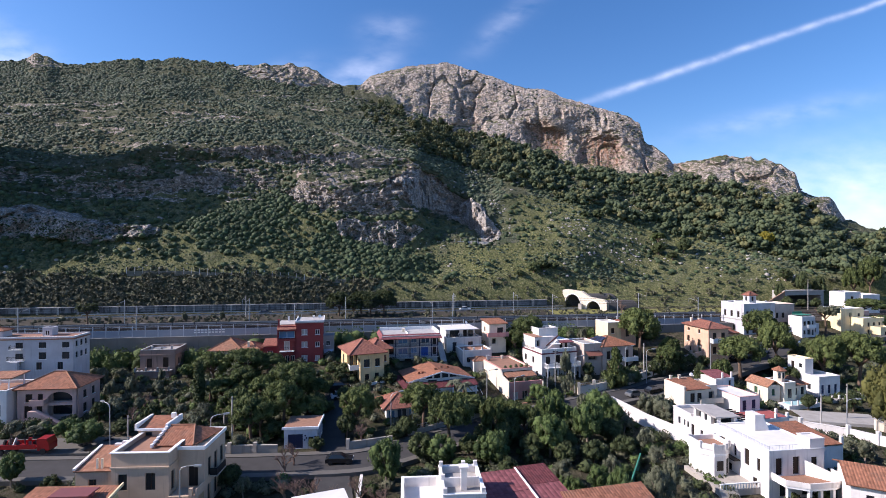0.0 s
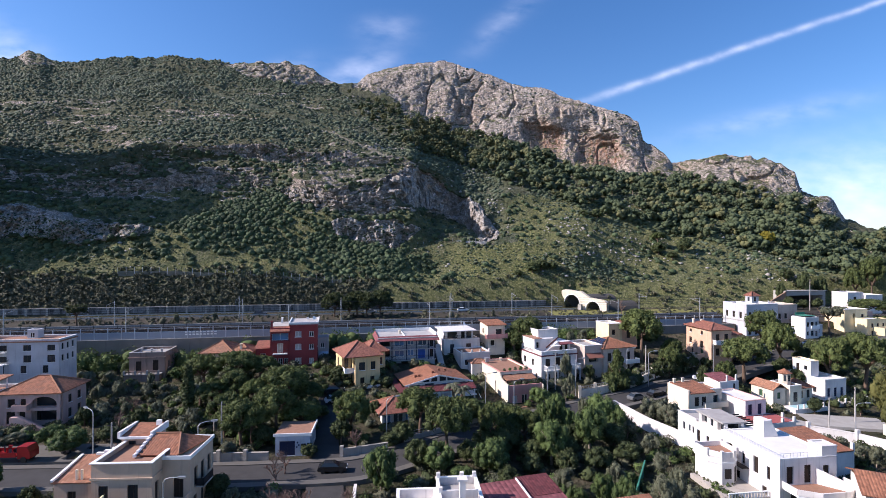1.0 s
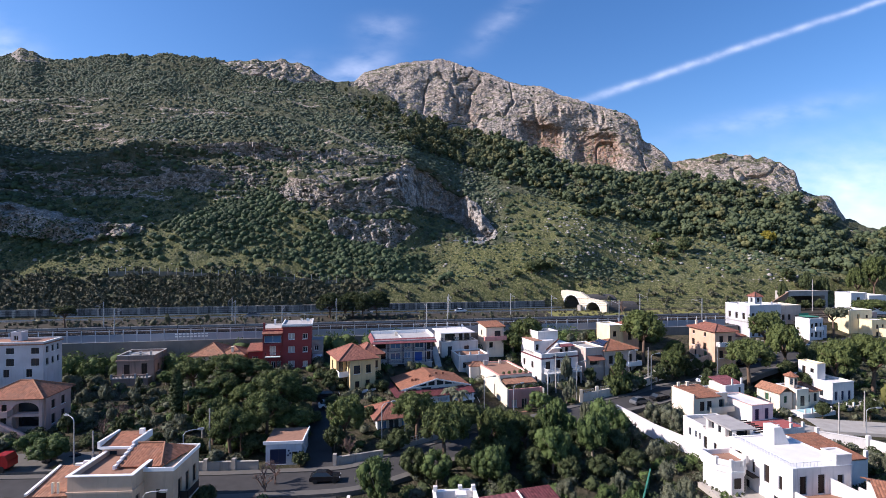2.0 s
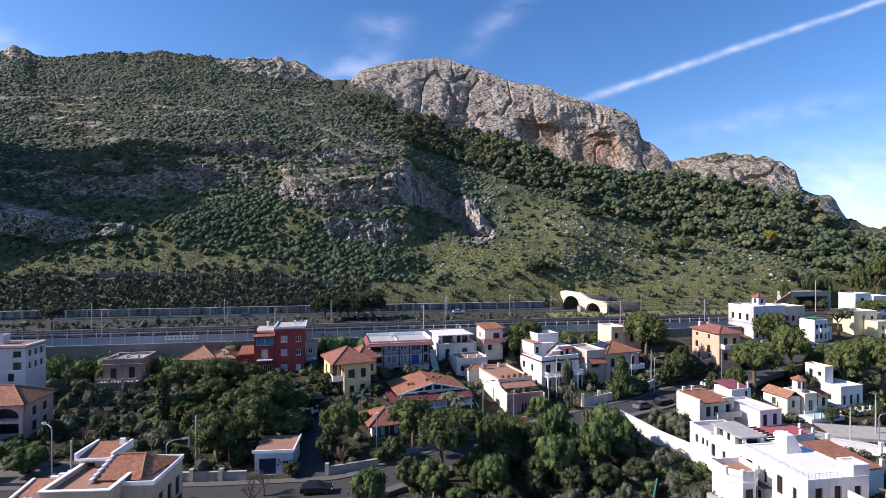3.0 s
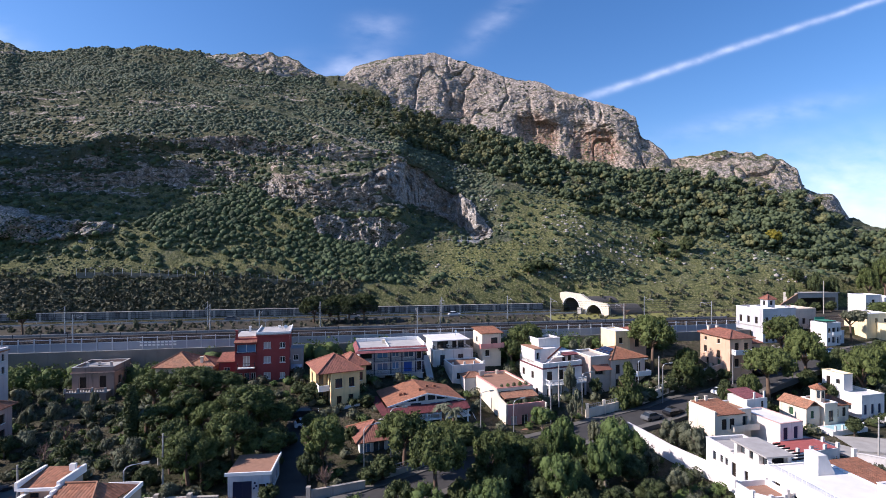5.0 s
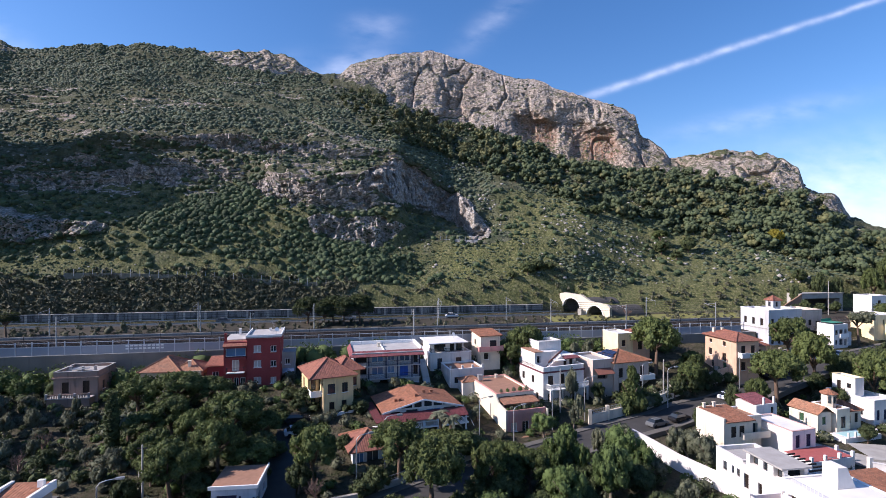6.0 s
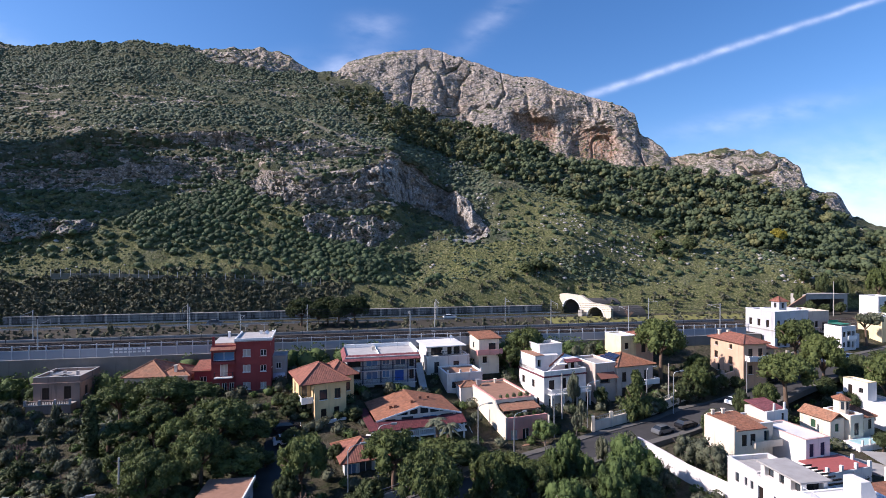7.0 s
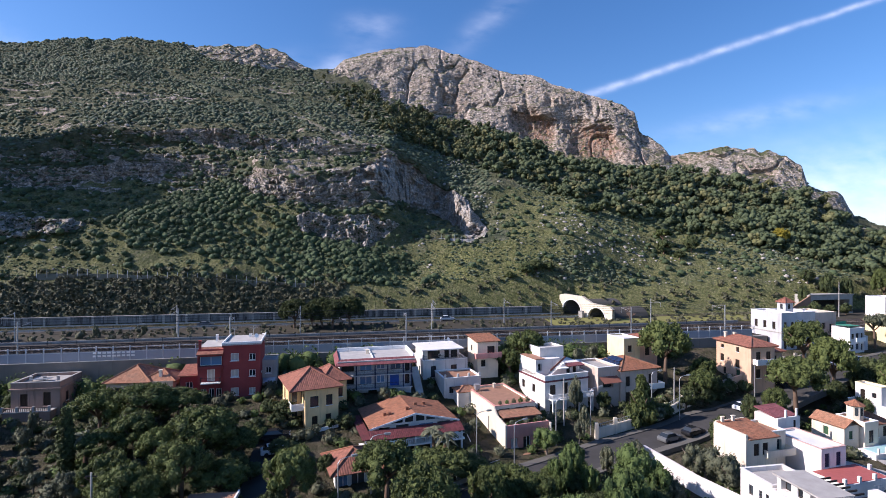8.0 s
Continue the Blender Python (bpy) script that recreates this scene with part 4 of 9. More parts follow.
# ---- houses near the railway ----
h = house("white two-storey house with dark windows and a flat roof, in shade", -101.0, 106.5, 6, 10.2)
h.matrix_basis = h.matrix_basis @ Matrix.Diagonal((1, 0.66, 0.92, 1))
block(h, 0, 0, 22.2, 9, 0, 7.4, SHADED_WHITE, row(3, 1.5, 4.6, 5.2, 1.5, 1.3, "dark") + row(2, 15.3, 4.6, 5.2, 1.5, 1.3, "dark") + row(3, 1.5, 4.6, 2.7, 1.5, 1.3, "dark") + row(2, 15.3, 4.6, 2.6, 1.5, 1.6, "dark") + row(5, 2.2, 4.2, 0.2, 1.1, 1.7, "dark"),
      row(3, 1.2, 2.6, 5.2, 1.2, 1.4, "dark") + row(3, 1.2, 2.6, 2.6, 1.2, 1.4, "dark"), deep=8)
flat_roof(h, 0, 0, 22.2, 9, 7.4, SHADED_WHITE, TERRACE, 0.3, TRIM)
block(h, 3.5, 3, 7, 7, 7.4, 9.0, SHADED_WHITE, [(1.2, 0.1, 1.0, 1.3, "dark")], deep=0)
hip_roof(h, 3.5, 3, 7, 7, 9.0, 0.7, TILE, 0.3)
block(h, 14.2, 4.5, 16.2, 7.5, 7.4, 9.2, SHADED_WHITE, [(0.5, 0.2, 0.9, 1.2, "win")], deep=0)
flat_roof(h, 14.2, 4.5, 16.2, 7.5, 9.2, SHADED_WHITE, TERRACE, 0.2)
band(h, 0, 0, 22.2, 9, 7.1, 0.25, 0.25, TILE_OLD)
balcony(h, 9.8, 12.2, 0, 5.0, 1.0)
balcony(h, 9.4, 12.6, 0, 2.4, 1.0)
part("staircase", Shape().add([(3, -2.2, -1), (12, -2.2, -1), (12, -2.2, 2.3), (10.5, -2.2, 2.3), (3, -2.2, -0.6), (3, -1.0, -1), (12, -1.0, -1), (12, -1.0, 2.3), (10.5, -1.0, 2.3), (3, -1.0, -0.6)],
     [(0, 1, 2, 3, 4), (9, 8, 7, 6, 5), (3, 2, 7, 8), (4, 3, 8, 9), (1, 6, 7, 2), (0, 4, 9, 5)]), SHADED_WHITE, h)

h = house("rose villa with a wide arched loggia and red tile roof", -78.4, 93.8, 6, 4.6)
block(h, 0, 0, 4.6, 8, 0, 5.6, ROSE, [(1.4, 3.1, 1.2, 1.5, "shut"), (1.2, 0.2, 1.4, 2.2, "door"), (3.5, 3.0, 0.9, 1.6, "shut"), (3.3, 0.2, 1.0, 2.2, "door")], left=row(2, 2, 3, 3, 1.1, 1.4, "shut"))
# loggia: thick piers carrying a wide arch
block(h, 4.6, 0.9, 10.1, 8, 0, 5.6, ROSE, [(0.7, 2.9, 4.0, 1.9, "void"), (0.7, 0.3, 4.0, 1.9, "void")], row(2, 1.5, 2.8, 3.0, 1.1, 1.5, "shut") + row(2, 1.5, 2.8, 0.3, 1.1, 1.7, "shut"))
arch_sh = Shape()
NA = 14
for i in range(NA):
    t0, t1 = math.pi * i / NA, math.pi * (i + 1) / NA
    xa, xb = 7.35 - 2.15 * math.cos(t0), 7.35 - 2.15 * math.cos(t1)
    za, zb = 3.6 + 1.3 * math.sin(t0), 3.6 + 1.3 * math.sin(t1)
    arch_sh.add([(xa, 0, za), (xb, 0, zb), (xb, 0, 5.6), (xa, 0, 5.6), (xa, 0.3, za), (xb, 0.3, zb), (xb, 0.3, 5.6), (xa, 0.3, 5.6)], [(0, 1, 2, 3), (5, 4, 7, 6), (0, 4, 5, 1), (3, 2, 6, 7)])
arch_sh.box(4.62, 0, -1, 5.2, 0.3, 5.6).box(9.5, 0, -1, 10.08, 0.3, 5.6).box(5.2, 0, 2.4, 9.5, 0.3, 2.9)
part("arch", arch_sh, ROSE, h, "wide segmental arch with thick piers")
balcony(h, 2.7, 5.2, 0, 2.8, 1.1, ROSE, "solid")
hip_roof(h, 0, 0, 10.1, 8, 5.6, 2.2, TILE, 0.55, TILE_OLD)
part("staircase", Shape().add([(3, -2.0, -1), (9.5, -2.0, -1), (4.2, -2.0, 1.9), (3, -2.0, 1.9), (3, -0.9, -1), (9.5, -0.9, -1), (4.2, -0.9, 1.9), (3, -0.9, 1.9)],
     [(0, 1, 2, 3), (7, 6, 5, 4), (1, 5, 6, 2), (3, 2, 6, 7), (0, 3, 7, 4)]), ROSE, h)

h = house("white house with a roof terrace, pergola and open veranda", -88.4, 91.3, 6, 5.2)
block(h, 0, 0, 9.4, 8, 0, 4.6, WHITE, [(0.5, 0.3, 3.6, 2.2, "void"), (4.8, 0.3, 3.6, 2.2, "void")])
flat_roof(h, 0, 0, 9.4, 8, 4.6, WHITE, TERRACE, 0.5, TRIM)
posts(h, [(4.2, 2), (6.2, 2), (8.4, 2), (4.2, 6), (8.4, 6)], 4.6, 7.0, 0.18, TRIM)
shed_roof(h, 3.8, 1.6, 9.2, 6.6, 7.0, 7.3, TILE_OLD)

h = house("derelict brown two-storey house with balustraded terrace and stained walls", -70.8, 118, 8, 4.2, size=0.93)
block(h, 0, 1.6, 8.3, 9.5, 0, 8.0, BROWN, [(1.5, 4.2, 1.3, 2.3, "shut"), (5.4, 4.2, 1.3, 2.5, "door"), (5.3, 0.2, 1.3, 2.2, "door")], [(2, 4.4, 1.1, 1.8, "shut")])
block(h, -0.3, -0.4, 7.6, 1.59, 0, 3.6, BROWN, [(5.2, 0.2, 1.3, 2.3, "door"), (1.4, 0.3, 1.2, 2.0, "void")])
flat_roof(h, 0, 1.6, 8.3, 9.5, 8.0, BROWN, ROOF_GREY, 0.6, GREY)
band(h, 0, 1.6, 8.3, 9.5, 7.2, 0.3, 0.25, BROWN)
part("terrace", Shape().box(-0.5, -0.6, 3.6, 7.8, 1.58, 3.75), GREY, h)
for i in range(26):
    part("baluster", Shape().tube([(-0.2 + 0.3 * i, -0.4, 3.75), (-0.2 + 0.3 * i, -0.4, 4.1), (-0.2 + 0.3 * i, -0.4, 4.4)], [0.06, 0.1, 0.06], 6), BROWN, h)
part("handrail", Shape().box(-0.4, -0.5, 4.4, 7.6, -0.3, 4.52), BROWN, h)
posts(h, [(-0.3, -0.4), (2.2, -0.4), (4.9, -0.4), (7.5, -0.4)], 3.75, 4.7, 0.35, GREY)
for i in range(3):
    chimney(h, 1.5 + 2.4 * i, 5, 8.1, 0.8, 0.4, GREY)
part("panel", Shape().box(2.0, 4.2, 8.5, 5.0, 5.6, 8.6), STEEL, h)

h = house("low cottage with a weathered orange hip roof among bushes", -54.4, 119, 5, 9.2)
block(h, 0, 0, 11.0, 8, 0, 3.1, TAN, row(3, 1.5, 3.4, 0.8, 1.1, 1.3, "shut"), row(2, 1.5, 3, 0.8, 1.1, 1.3, "shut"))
hip_roof(h, 0, 0, 7, 8, 3.1, 2.2, TILE_OLD, 0.5)
hip_roof(h, 5.5, 0.5, 11.0, 6.5, 3.0, 1.5, TILE_OLD, 0.4)
chimney(h, 8.4, 1.5, 4.0, 0.7)

h = house("dark red three-storey house with pale blinds and a white roof slab", -38.6, 118.5, 12, 8.9)
block(h, 4.3, 0, 10.4, 9, 0, 9.7, RED, [(1.2, 6.9, 1.35, 1.35, "blind"), (4.3, 6.9, 1.05, 1.2, "win"), (1.2, 4.0, 1.35, 1.35, "blind"), (4.3, 4.0, 1.05, 1.2, "win"), (1.2, 0.8, 1.35, 1.35, "blind"), (4.3, 0.8, 1.05, 1.2, "blind")],
      row(2, 2, 3.5, 4.2, 1.1, 1.4, "win"))
block(h, 0, 0.5, 4.28, 9, 0, 9.0, RED, [(0.35, 6.2, 3.6, 1.7, "bglass"), (1.5, 3.4, 1.3, 2.1, "blind"), (0.5, 0.4, 0.9, 1.7, "win"), (1.8, 0.4, 0.9, 1.7, "win"), (3.0, 0.4, 0.9, 1.7, "win")])
part("veranda", Shape().box(0.15, -0.5, 5.7, 4.2, 0.49, 6.2).box(0.15, -0.5, 7.95, 4.2, 0.49, 8.2).box(0.15, -0.5, 6.2, 0.3, 0.49, 7.95), RED, h)
shed_roof(h, 0.0, -0.7, 4.28, 1.8, 8.4, 9.2, TILE_RED)
balcony(h, 0.6, 3.8, 0.5, 3.3, 1.1)
band(h, 4.3, 0, 10.4, 9, 9.4, 0.3, 0.2, RED)
part("roof", Shape().box(4.1, -0.3, 9.72, 10.7, 9.2, 9.95), ROOF_PALE, h, "pale weathered roof slab")
part("parapet", Shape().box(4.1, -0.3, 9.95, 10.7, -0.1, 10.3).box(10.5, -0.1, 9.95, 10.7, 9.2, 10.3).box(4.1, -0.1, 9.95, 4.3, 9.2, 10.3), TRIM, h)
antenna(h, 8.8, 5.0, 9.95)
antenna(h, 5.0, 8.0, 9.95, 1.8)
dish(h, 9.6, 2.0, 9.95)
part("roof", Shape().box(0, 1.9, 9.02, 4.08, 9.0, 9.25), ROOF_PALE, h)
for x, yy, hh in ((0.3, 1.0, 1.3), (2.0, 7.5, 1.2), (8.0, 7.0, 1.2), (10.2, 8.6, 0.9), (10.2, 0.4, 0.5)):
    chimney(h, x, yy, 9.2, hh, 0.4, RED if hh > 1.25 else TRIM)
block(h, -3.4, 3, -0.02, 9, 0, 4.2, RED, [(0.9, 1.8, 1.2, 1.1, "win")])
shed_roof(h, -3.7, 2.6, 0, 9, 4.1, 4.9, TILE_RED)
block(h, 10.42, 4.2, 13.0, 9, 0, 5.6, GREY, [(0.6, 3.4, 1.0, 1.2, "win")])
flat_roof(h, 10.42, 4.2, 13.0, 9, 5.6, GREY, ROOF_GREY, 0.2)
part("awning", Shape().add([(10.6, 4.1, 2.6), (12.8, 4.1, 2.6), (12.8, 2.9, 1.9), (10.6, 2.9, 1.9), (11.7, 3.2, 2.7)], [(0, 3, 4), (3, 2, 4), (2, 1, 4), (1, 0, 4)]), BLUE_WALL, h, "round pale blue awning")

h = house("yellow two-storey villa with red hip roof and a corner loggia", -17.8, 109.7, 25, 6.2)
h.matrix_basis = h.matrix_basis @ Matrix.Scale(0.88, 4, (1, 0, 0))
block(h, 0, 0, 6.1, 7, 0, 7.2, YELLOW, [(0.9, 4.2, 1.5, 1.7, "dark"), (3.8, 4.2, 1.2, 1.7, "dark"), (1.2, 0.5, 1.05, 2.2, "shut"), (3.7, 0.6, 1.05, 2.2, "shut")], row(1, 3, 2, 4.2, 1.1, 1.7, "shut"), [(1.0, 4.2, 1.1, 1.8, "shut"), (3.2, 4.2, 1.3, 2.2, "dark"), (3.2, 0.5, 1.3, 2.2, "dark"), (5.4, 4.2, 1.0, 1.8, "shut")])
block(h, -2.2, 3.6, -0.02, 9, 0, 7.2, YELLOW, [(0.6, 4.2, 1.0, 2.2, "dark"), (0.6, 0.6, 1.0, 2.2, "dark")], left=[(1.6, 4.2, 1.0, 1.8, "shut"), (1.6, 0.8, 1.0, 1.8, "shut")])
block(h, 6.12, 4.0, 9.0, 10, 0, 7.0, YELLOW, [(0.9, 4.1, 1.2, 1.6, "dark"), (0.9, 0.6, 1.2, 1.6, "dark")])
hip_roof(h, -2.2, 0, 6.1, 9, 7.25, 2.4, TILE_RED, 0.75)
hip_roof(h, 4.2, 3.6, 9.0, 10, 7.2, 1.9, TILE_RED, 0.7)
band(h, 0, 0, 6.1, 7, 6.75, 0.2, 0.12, YELLOW)
part("balcony", Shape().box(-2.2, 1.2, 3.5, -0.01, 3.59, 3.7).box(-2.2, 1.2, 3.7, -2.08, 3.59, 4.6).box(-2.2, 1.2, 3.7, -0.01, 1.32, 4.6), TRIM, h)
part("porch", Shape().box(0.4, -1.6, 0.2, 5.6, -0.01, 0.4).box(0.4, -1.6, 0.4, 5.6, -1.5, 1.3), TRIM, h)

h = house("small white and blue garage house with a flat brown roof", -25.9, 83, 5, 3.4)
block(h, 0, 0, 5.3, 6, 0, 3.3, BLUE_WALL, [(0.6, 0.05, 2.4, 2.3, "navydoor"), (3.9, 1.0, 0.8, 0.9, "dark")], row(2, 1.2, 2.4, 1, 0.9, 1, "dark"))
part("roof", Shape().box(-0.1, -0.1, 3.3, 5.4, 6.1, 3.45), TERRACE, h, "flat brown roof with fallen leaves")
part("fascia", Shape().box(-0.3, -0.3, 3.2, 5.6, -0.1, 3.62).box(5.4, -0.1, 3.2, 5.6, 6.2, 3.62), TRIM, h)
for i, (x, zz) in enumerate(((3.3, 1.4), (3.6, 1.7), (4.9, 1.3), (5.0, 1.9), (3.4, 2.1))):
    part("plate", Shape().tube([(x, -0.05, zz), (x, -0.004, zz)], [0.14, 0.14], 10), SHUT_BLUE, h, "round blue wall plate")

h = house("small gatehouse with a red hip roof and lattice windows", -10.6, 95.6, 20, 3.2)
block(h, 0, 0, 6.0, 6.5, 0, 2.9, OLD_WHITE, [(0.4, 0.9, 1.3, 1.5, "bglass"), (2.1, 0.7, 1.9, 1.8, "win"), (4.4, 0.9, 1.3, 1.5, "bglass")], left=row(2, 1, 3, 0.8, 1.1, 1.4, "win"))
hip_roof(h, 0, 0, 6.0, 6.5, 2.9, 1.9, TILE_RED, 0.8, TILE)

h = house("chalet with a broad low orange gable roof and wine-red verandas", -6.6, 106.0, 17, 4.4, size=0.84)
block(h, 0, 0, 15.4, 11, 0, 5.0, WHITE, [(1.0, 3.0, 2.0, 1.6, "dark"), (4.2, 2.6, 2.4, 2.2, "dark"), (8.5, 2.6, 3.0, 2.0, "bglass"), (12.2, 2.6, 2.6, 2.0, "dark"), (1.0, 0.2, 2.2, 2.0, "dark"), (5, 0.2, 2.4, 2.0, "dark"), (9, 0.2, 2.4, 2, "bglass"), (12.4, 0.2, 2.2, 2, "bglass")], left=row(4, 1.2, 2.8, 2.8, 1.3, 1.9, "dark"))
part("gable", Shape().add([(0, -0.02, 5.0), (15.4, -0.02, 5.0), (7.7, -0.02, 6.75), (0, 0.25, 5.0), (15.4, 0.25, 5.0), (7.7, 0.25, 6.75)], [(0, 1, 2), (5, 4, 3), (0, 2, 5, 3), (1, 4, 5, 2)]), WHITE, h)
for x0, x1, za, zb in ((2.6, 5.4, 5.3, 5.9), (5.9, 7.4, 6.0, 6.35), (8.0, 9.6, 6.35, 6.05), (10.0, 11.8, 5.95, 5.6), (12.0, 13.2, 5.5, 5.3)):
    part("window", Shape().add([(x0, -0.06, 5.2), (x1, -0.06, 5.2), (x1, -0.06, zb), (x0, -0.06, za), (x0, -0.03, 5.2), (x1, -0.03, 5.2), (x1, -0.03, zb), (x0, -0.03, za)], [(0, 1, 2, 3), (0, 4, 5, 1), (1, 5, 6, 2), (2, 6, 7, 3), (3, 7, 4, 0)]), GLASS, h)
gable_roof(h, 0, 0, 15.4, 11, 5.0, 1.85, TILE, 0.9, TRIM)
shed_roof(h, -1.2, -3.4, 16.4, -0.95, 3.7, 4.7, TILE_WINE, "veranda_roof")
v = shed_roof(h, -2.6, -3.4, -0.9, 11.0, 4.0, 4.2, TILE_WINE, "veranda_roof")
posts(h, [(-2.0 + 3.0 * i, -3.0) for i in range(7)], -1.5, 3.7, 0.3, TRIM)
part("terrace", Shape().box(-2.7, -3.5, 2.0, 16.4, -0.01, 2.3), TRIM, h)
s = Shape()
for i in range(48):
    s.box(-2.6 + 0.39 * i, -3.45, 2.3, -2.52 + 0.39 * i, -3.37, 3.2)
s.box(-2.7, -3.48, 3.2, 16.4, -3.34, 3.32)
part("railing", s, TRIM, h)
for x, yy in ((2.8, 3.5), (3.6, 3.0), (6.9, 2.5), (9.4, 5.5), (11.6, 7)):
    zr = 5.0 + 1.85 * (1 - abs(x - 7.7) / 7.7)
    chimney(h, x, yy, zr, 0.45, 0.55, TILE)
st = Shape()
for i in range(14):
    st.box(17.2, -4.5 + 0.42 * i, -2.5 + 0.18 * i, 18.6, -4.08 + 0.42 * i, -2.3 + 0.19 * i)
st.beam((17.15, -4.5, -1.4), (17.15, 1.4, 1.3), 0.1).beam((18.65, -4.5, -1.4), (18.65, 1.4, 1.3), 0.1)
part("staircase", st, TRIM, h)

h = house("pink and cream house with terracotta roof terraces and potted plants", 14.2, 108.6, 17, 3.0)
block(h, 0, 0, 7.6, 17, 0, 3.9, PINK, [(0.8, 0.9, 1.2, 1.5, "blind"), (3.0, 0.3, 1.3, 2.2, "win"), (5.6, 0.6, 1.3, 1.9, "blind")])
# the long party wall, cream, stands a little proud of the pink front house
part("side_wall", Shape().add([(-0.28, -0.15, -3), (-0.28, 17.2, -3), (-0.28, 17.2, 6.3), (-0.28, 4.4, 6.3), (-0.28, 3.0, 5.2), (-0.28, -0.15, 4.7), (-0.004, -0.15, -3), (-0.004, 17.2, -3), (-0.004, 17.2, 6.3), (-0.004, 4.4, 6.3), (-0.004, 3.0, 5.2), (-0.004, -0.15, 4.7)],
     [(0, 5, 4, 3, 2, 1), (6, 7, 8, 9, 10, 11), (5, 0, 6, 11), (4, 5, 11, 10), (3, 4, 10, 9), (2, 3, 9, 8), (1, 2, 8, 7)]), CREAM, h, "tall blind cream side wall")
part("parapet", Shape().box(0, -0.15, 3.9, 7.6, 0.1, 4.6), PINK, h)
part("roof", Shape().box(0, 0.1, 3.88, 7.6, 4.4, 4.02), TERRACE, h)
block(h, 0.02, 4.4, 7.6, 17, 3.9, 6.0, CREAM, [(0.8, 0.2, 2.2, 1.7, "void"), (3.8, 0.2, 2.6, 1.7, "void")], deep=0)
flat_roof(h, 0.02, 4.4, 7.6, 17, 6.0, CREAM, TERRACE, 0.35, PINK)
shed_roof(h, 0.3, 1.7, 7.4, 4.39, 5.2, 5.7, TILE_OLD, "awning")
posts(h, [(0.5, 1.9), (3.8, 1.9), (7.2, 1.9)], 4.0, 5.2, 0.14, SHUT_DARK)
part("wall", Shape().box(7.62, -0.6, -3, 7.85, 14, 4.4), CREAM, h)
part("canopy", Shape().box(-0.1, -2.4, 0.4, 7.4, -0.01, 0.62), TERRACE, h, "flat red canopy over the porch")
chimney(h, 1.2, 15, 6.2, 1.0, 0.9, STEEL)
chimney(h, 5.2, 16, 6.2, 0.6, 0.4)
part("drainpipe", Shape().beam((-0.36, 6.2, -2), (-0.36, 6.2, 4.2), 0.1), GREY, h)
antenna(h, 2.0, 15.5, 6.4, 2.2)
TERRACE_AT = h.matrix_basis.copy()

h = house("white three-storey house with navy shutters, balustrades and stepped roof rooms", 23.9, 123.4, 20, 3.8)
h.matrix_basis = h.matrix_basis @ Matrix.Scale(0.87, 4, (1, 0, 0))
block(h, 0, 0, 11.4, 9.5, 0, 7.0, WHITE, [(1.3, 4.1, 1.5, 1.9, "shut"), (4.6, 3.9, 1.4, 2.3, "shut"), (8.2, 4.0, 1.2, 2.3, "shut"), (1.3, 0.4, 1.5, 2.0, "dark"), (4.6, 0.4, 1.3, 2.2, "dark"), (8.2, 0.4, 1.2, 2.3, "dark")],
      left=[(1.2, 3.9, 1.0, 1.5, "shut"), (5.0, 3.9, 1.0, 1.5, "shut"), (6.8, 0.8, 0.9, 1.4, "shut"), (1.2, 0.8, 0.9, 1.4, "shut")])
band(h, 0, 0, 11.4, 9.5, 6.6, 0.3, 0.18, stucco("maroon_band", (0.16, 0.06, 0.07), 0.1))
flat_roof(h, 0, 0, 11.4, 9.5, 7.0, WHITE, TERRACE, 0.75, TRIM)
balcony(h, 0.8, 11.6, 0, 3.5, 1.6, TRIM, "bars")
part("terrace", Shape().box(0.4, -1.8, -0.2, 11.8, -0.01, 0.1), TRIM, h)
posts(h, [(1.0, -1.4), (4.2, -1.4), (7.8, -1.4), (11.3, -1.4)], 0.1, 3.34, 0.35, WHITE)
block(h, 0.0, 3.2, 6.5, 9.5, 7.76, 10.2, WHITE, [(0.6, 0.2, 1.0, 1.5, "void")], deep=0.7)
block(h, 2.6, 5.2, 9.0, 9.48, 7.0, 11.6, WHITE, [(4.6, 1.0, 1.0, 1.6, "dark")], deep=0)
flat_roof(h, 2.6, 5.2, 9.0, 9.48, 11.6, WHITE, ROOF_GREY, 0.4)
part("roof", Shape().box(0.05, 3.3, 10.2, 2.58, 9.4, 10.32), TERRACE, h)
block(h, 7.2, 2.6, 11.3, 9.4, 7.0, 9.3, WHITE, [(0.5, 0.2, 1.0, 1.9, "shut"), (2.2, 0.2, 1.0, 1.9, "shut")], deep=0)
shed_roof(h, 7.1, 1.0, 11.3, 2.59, 9.0, 9.25, TILE_PINK, "awning")
stair = Shape()
for i in range(9):
    stair.box(3.0 + 0.45 * i, 2.2, 7.1, 3.45 + 0.45 * i, 3.18, 7.35 + 0.27 * i)
part("staircase", stair, WHITE, h)
part("handrail", Shape().beam((3.0, 2.15, 8.2), (7.0, 2.15, 10.6), 0.1, 0.35), TILE_RED, h, "red painted stair rail")
part("canopy", Shape().box(4.6, 0.9, 8.6, 7.0, 2.4, 8.75), TRIM, h)

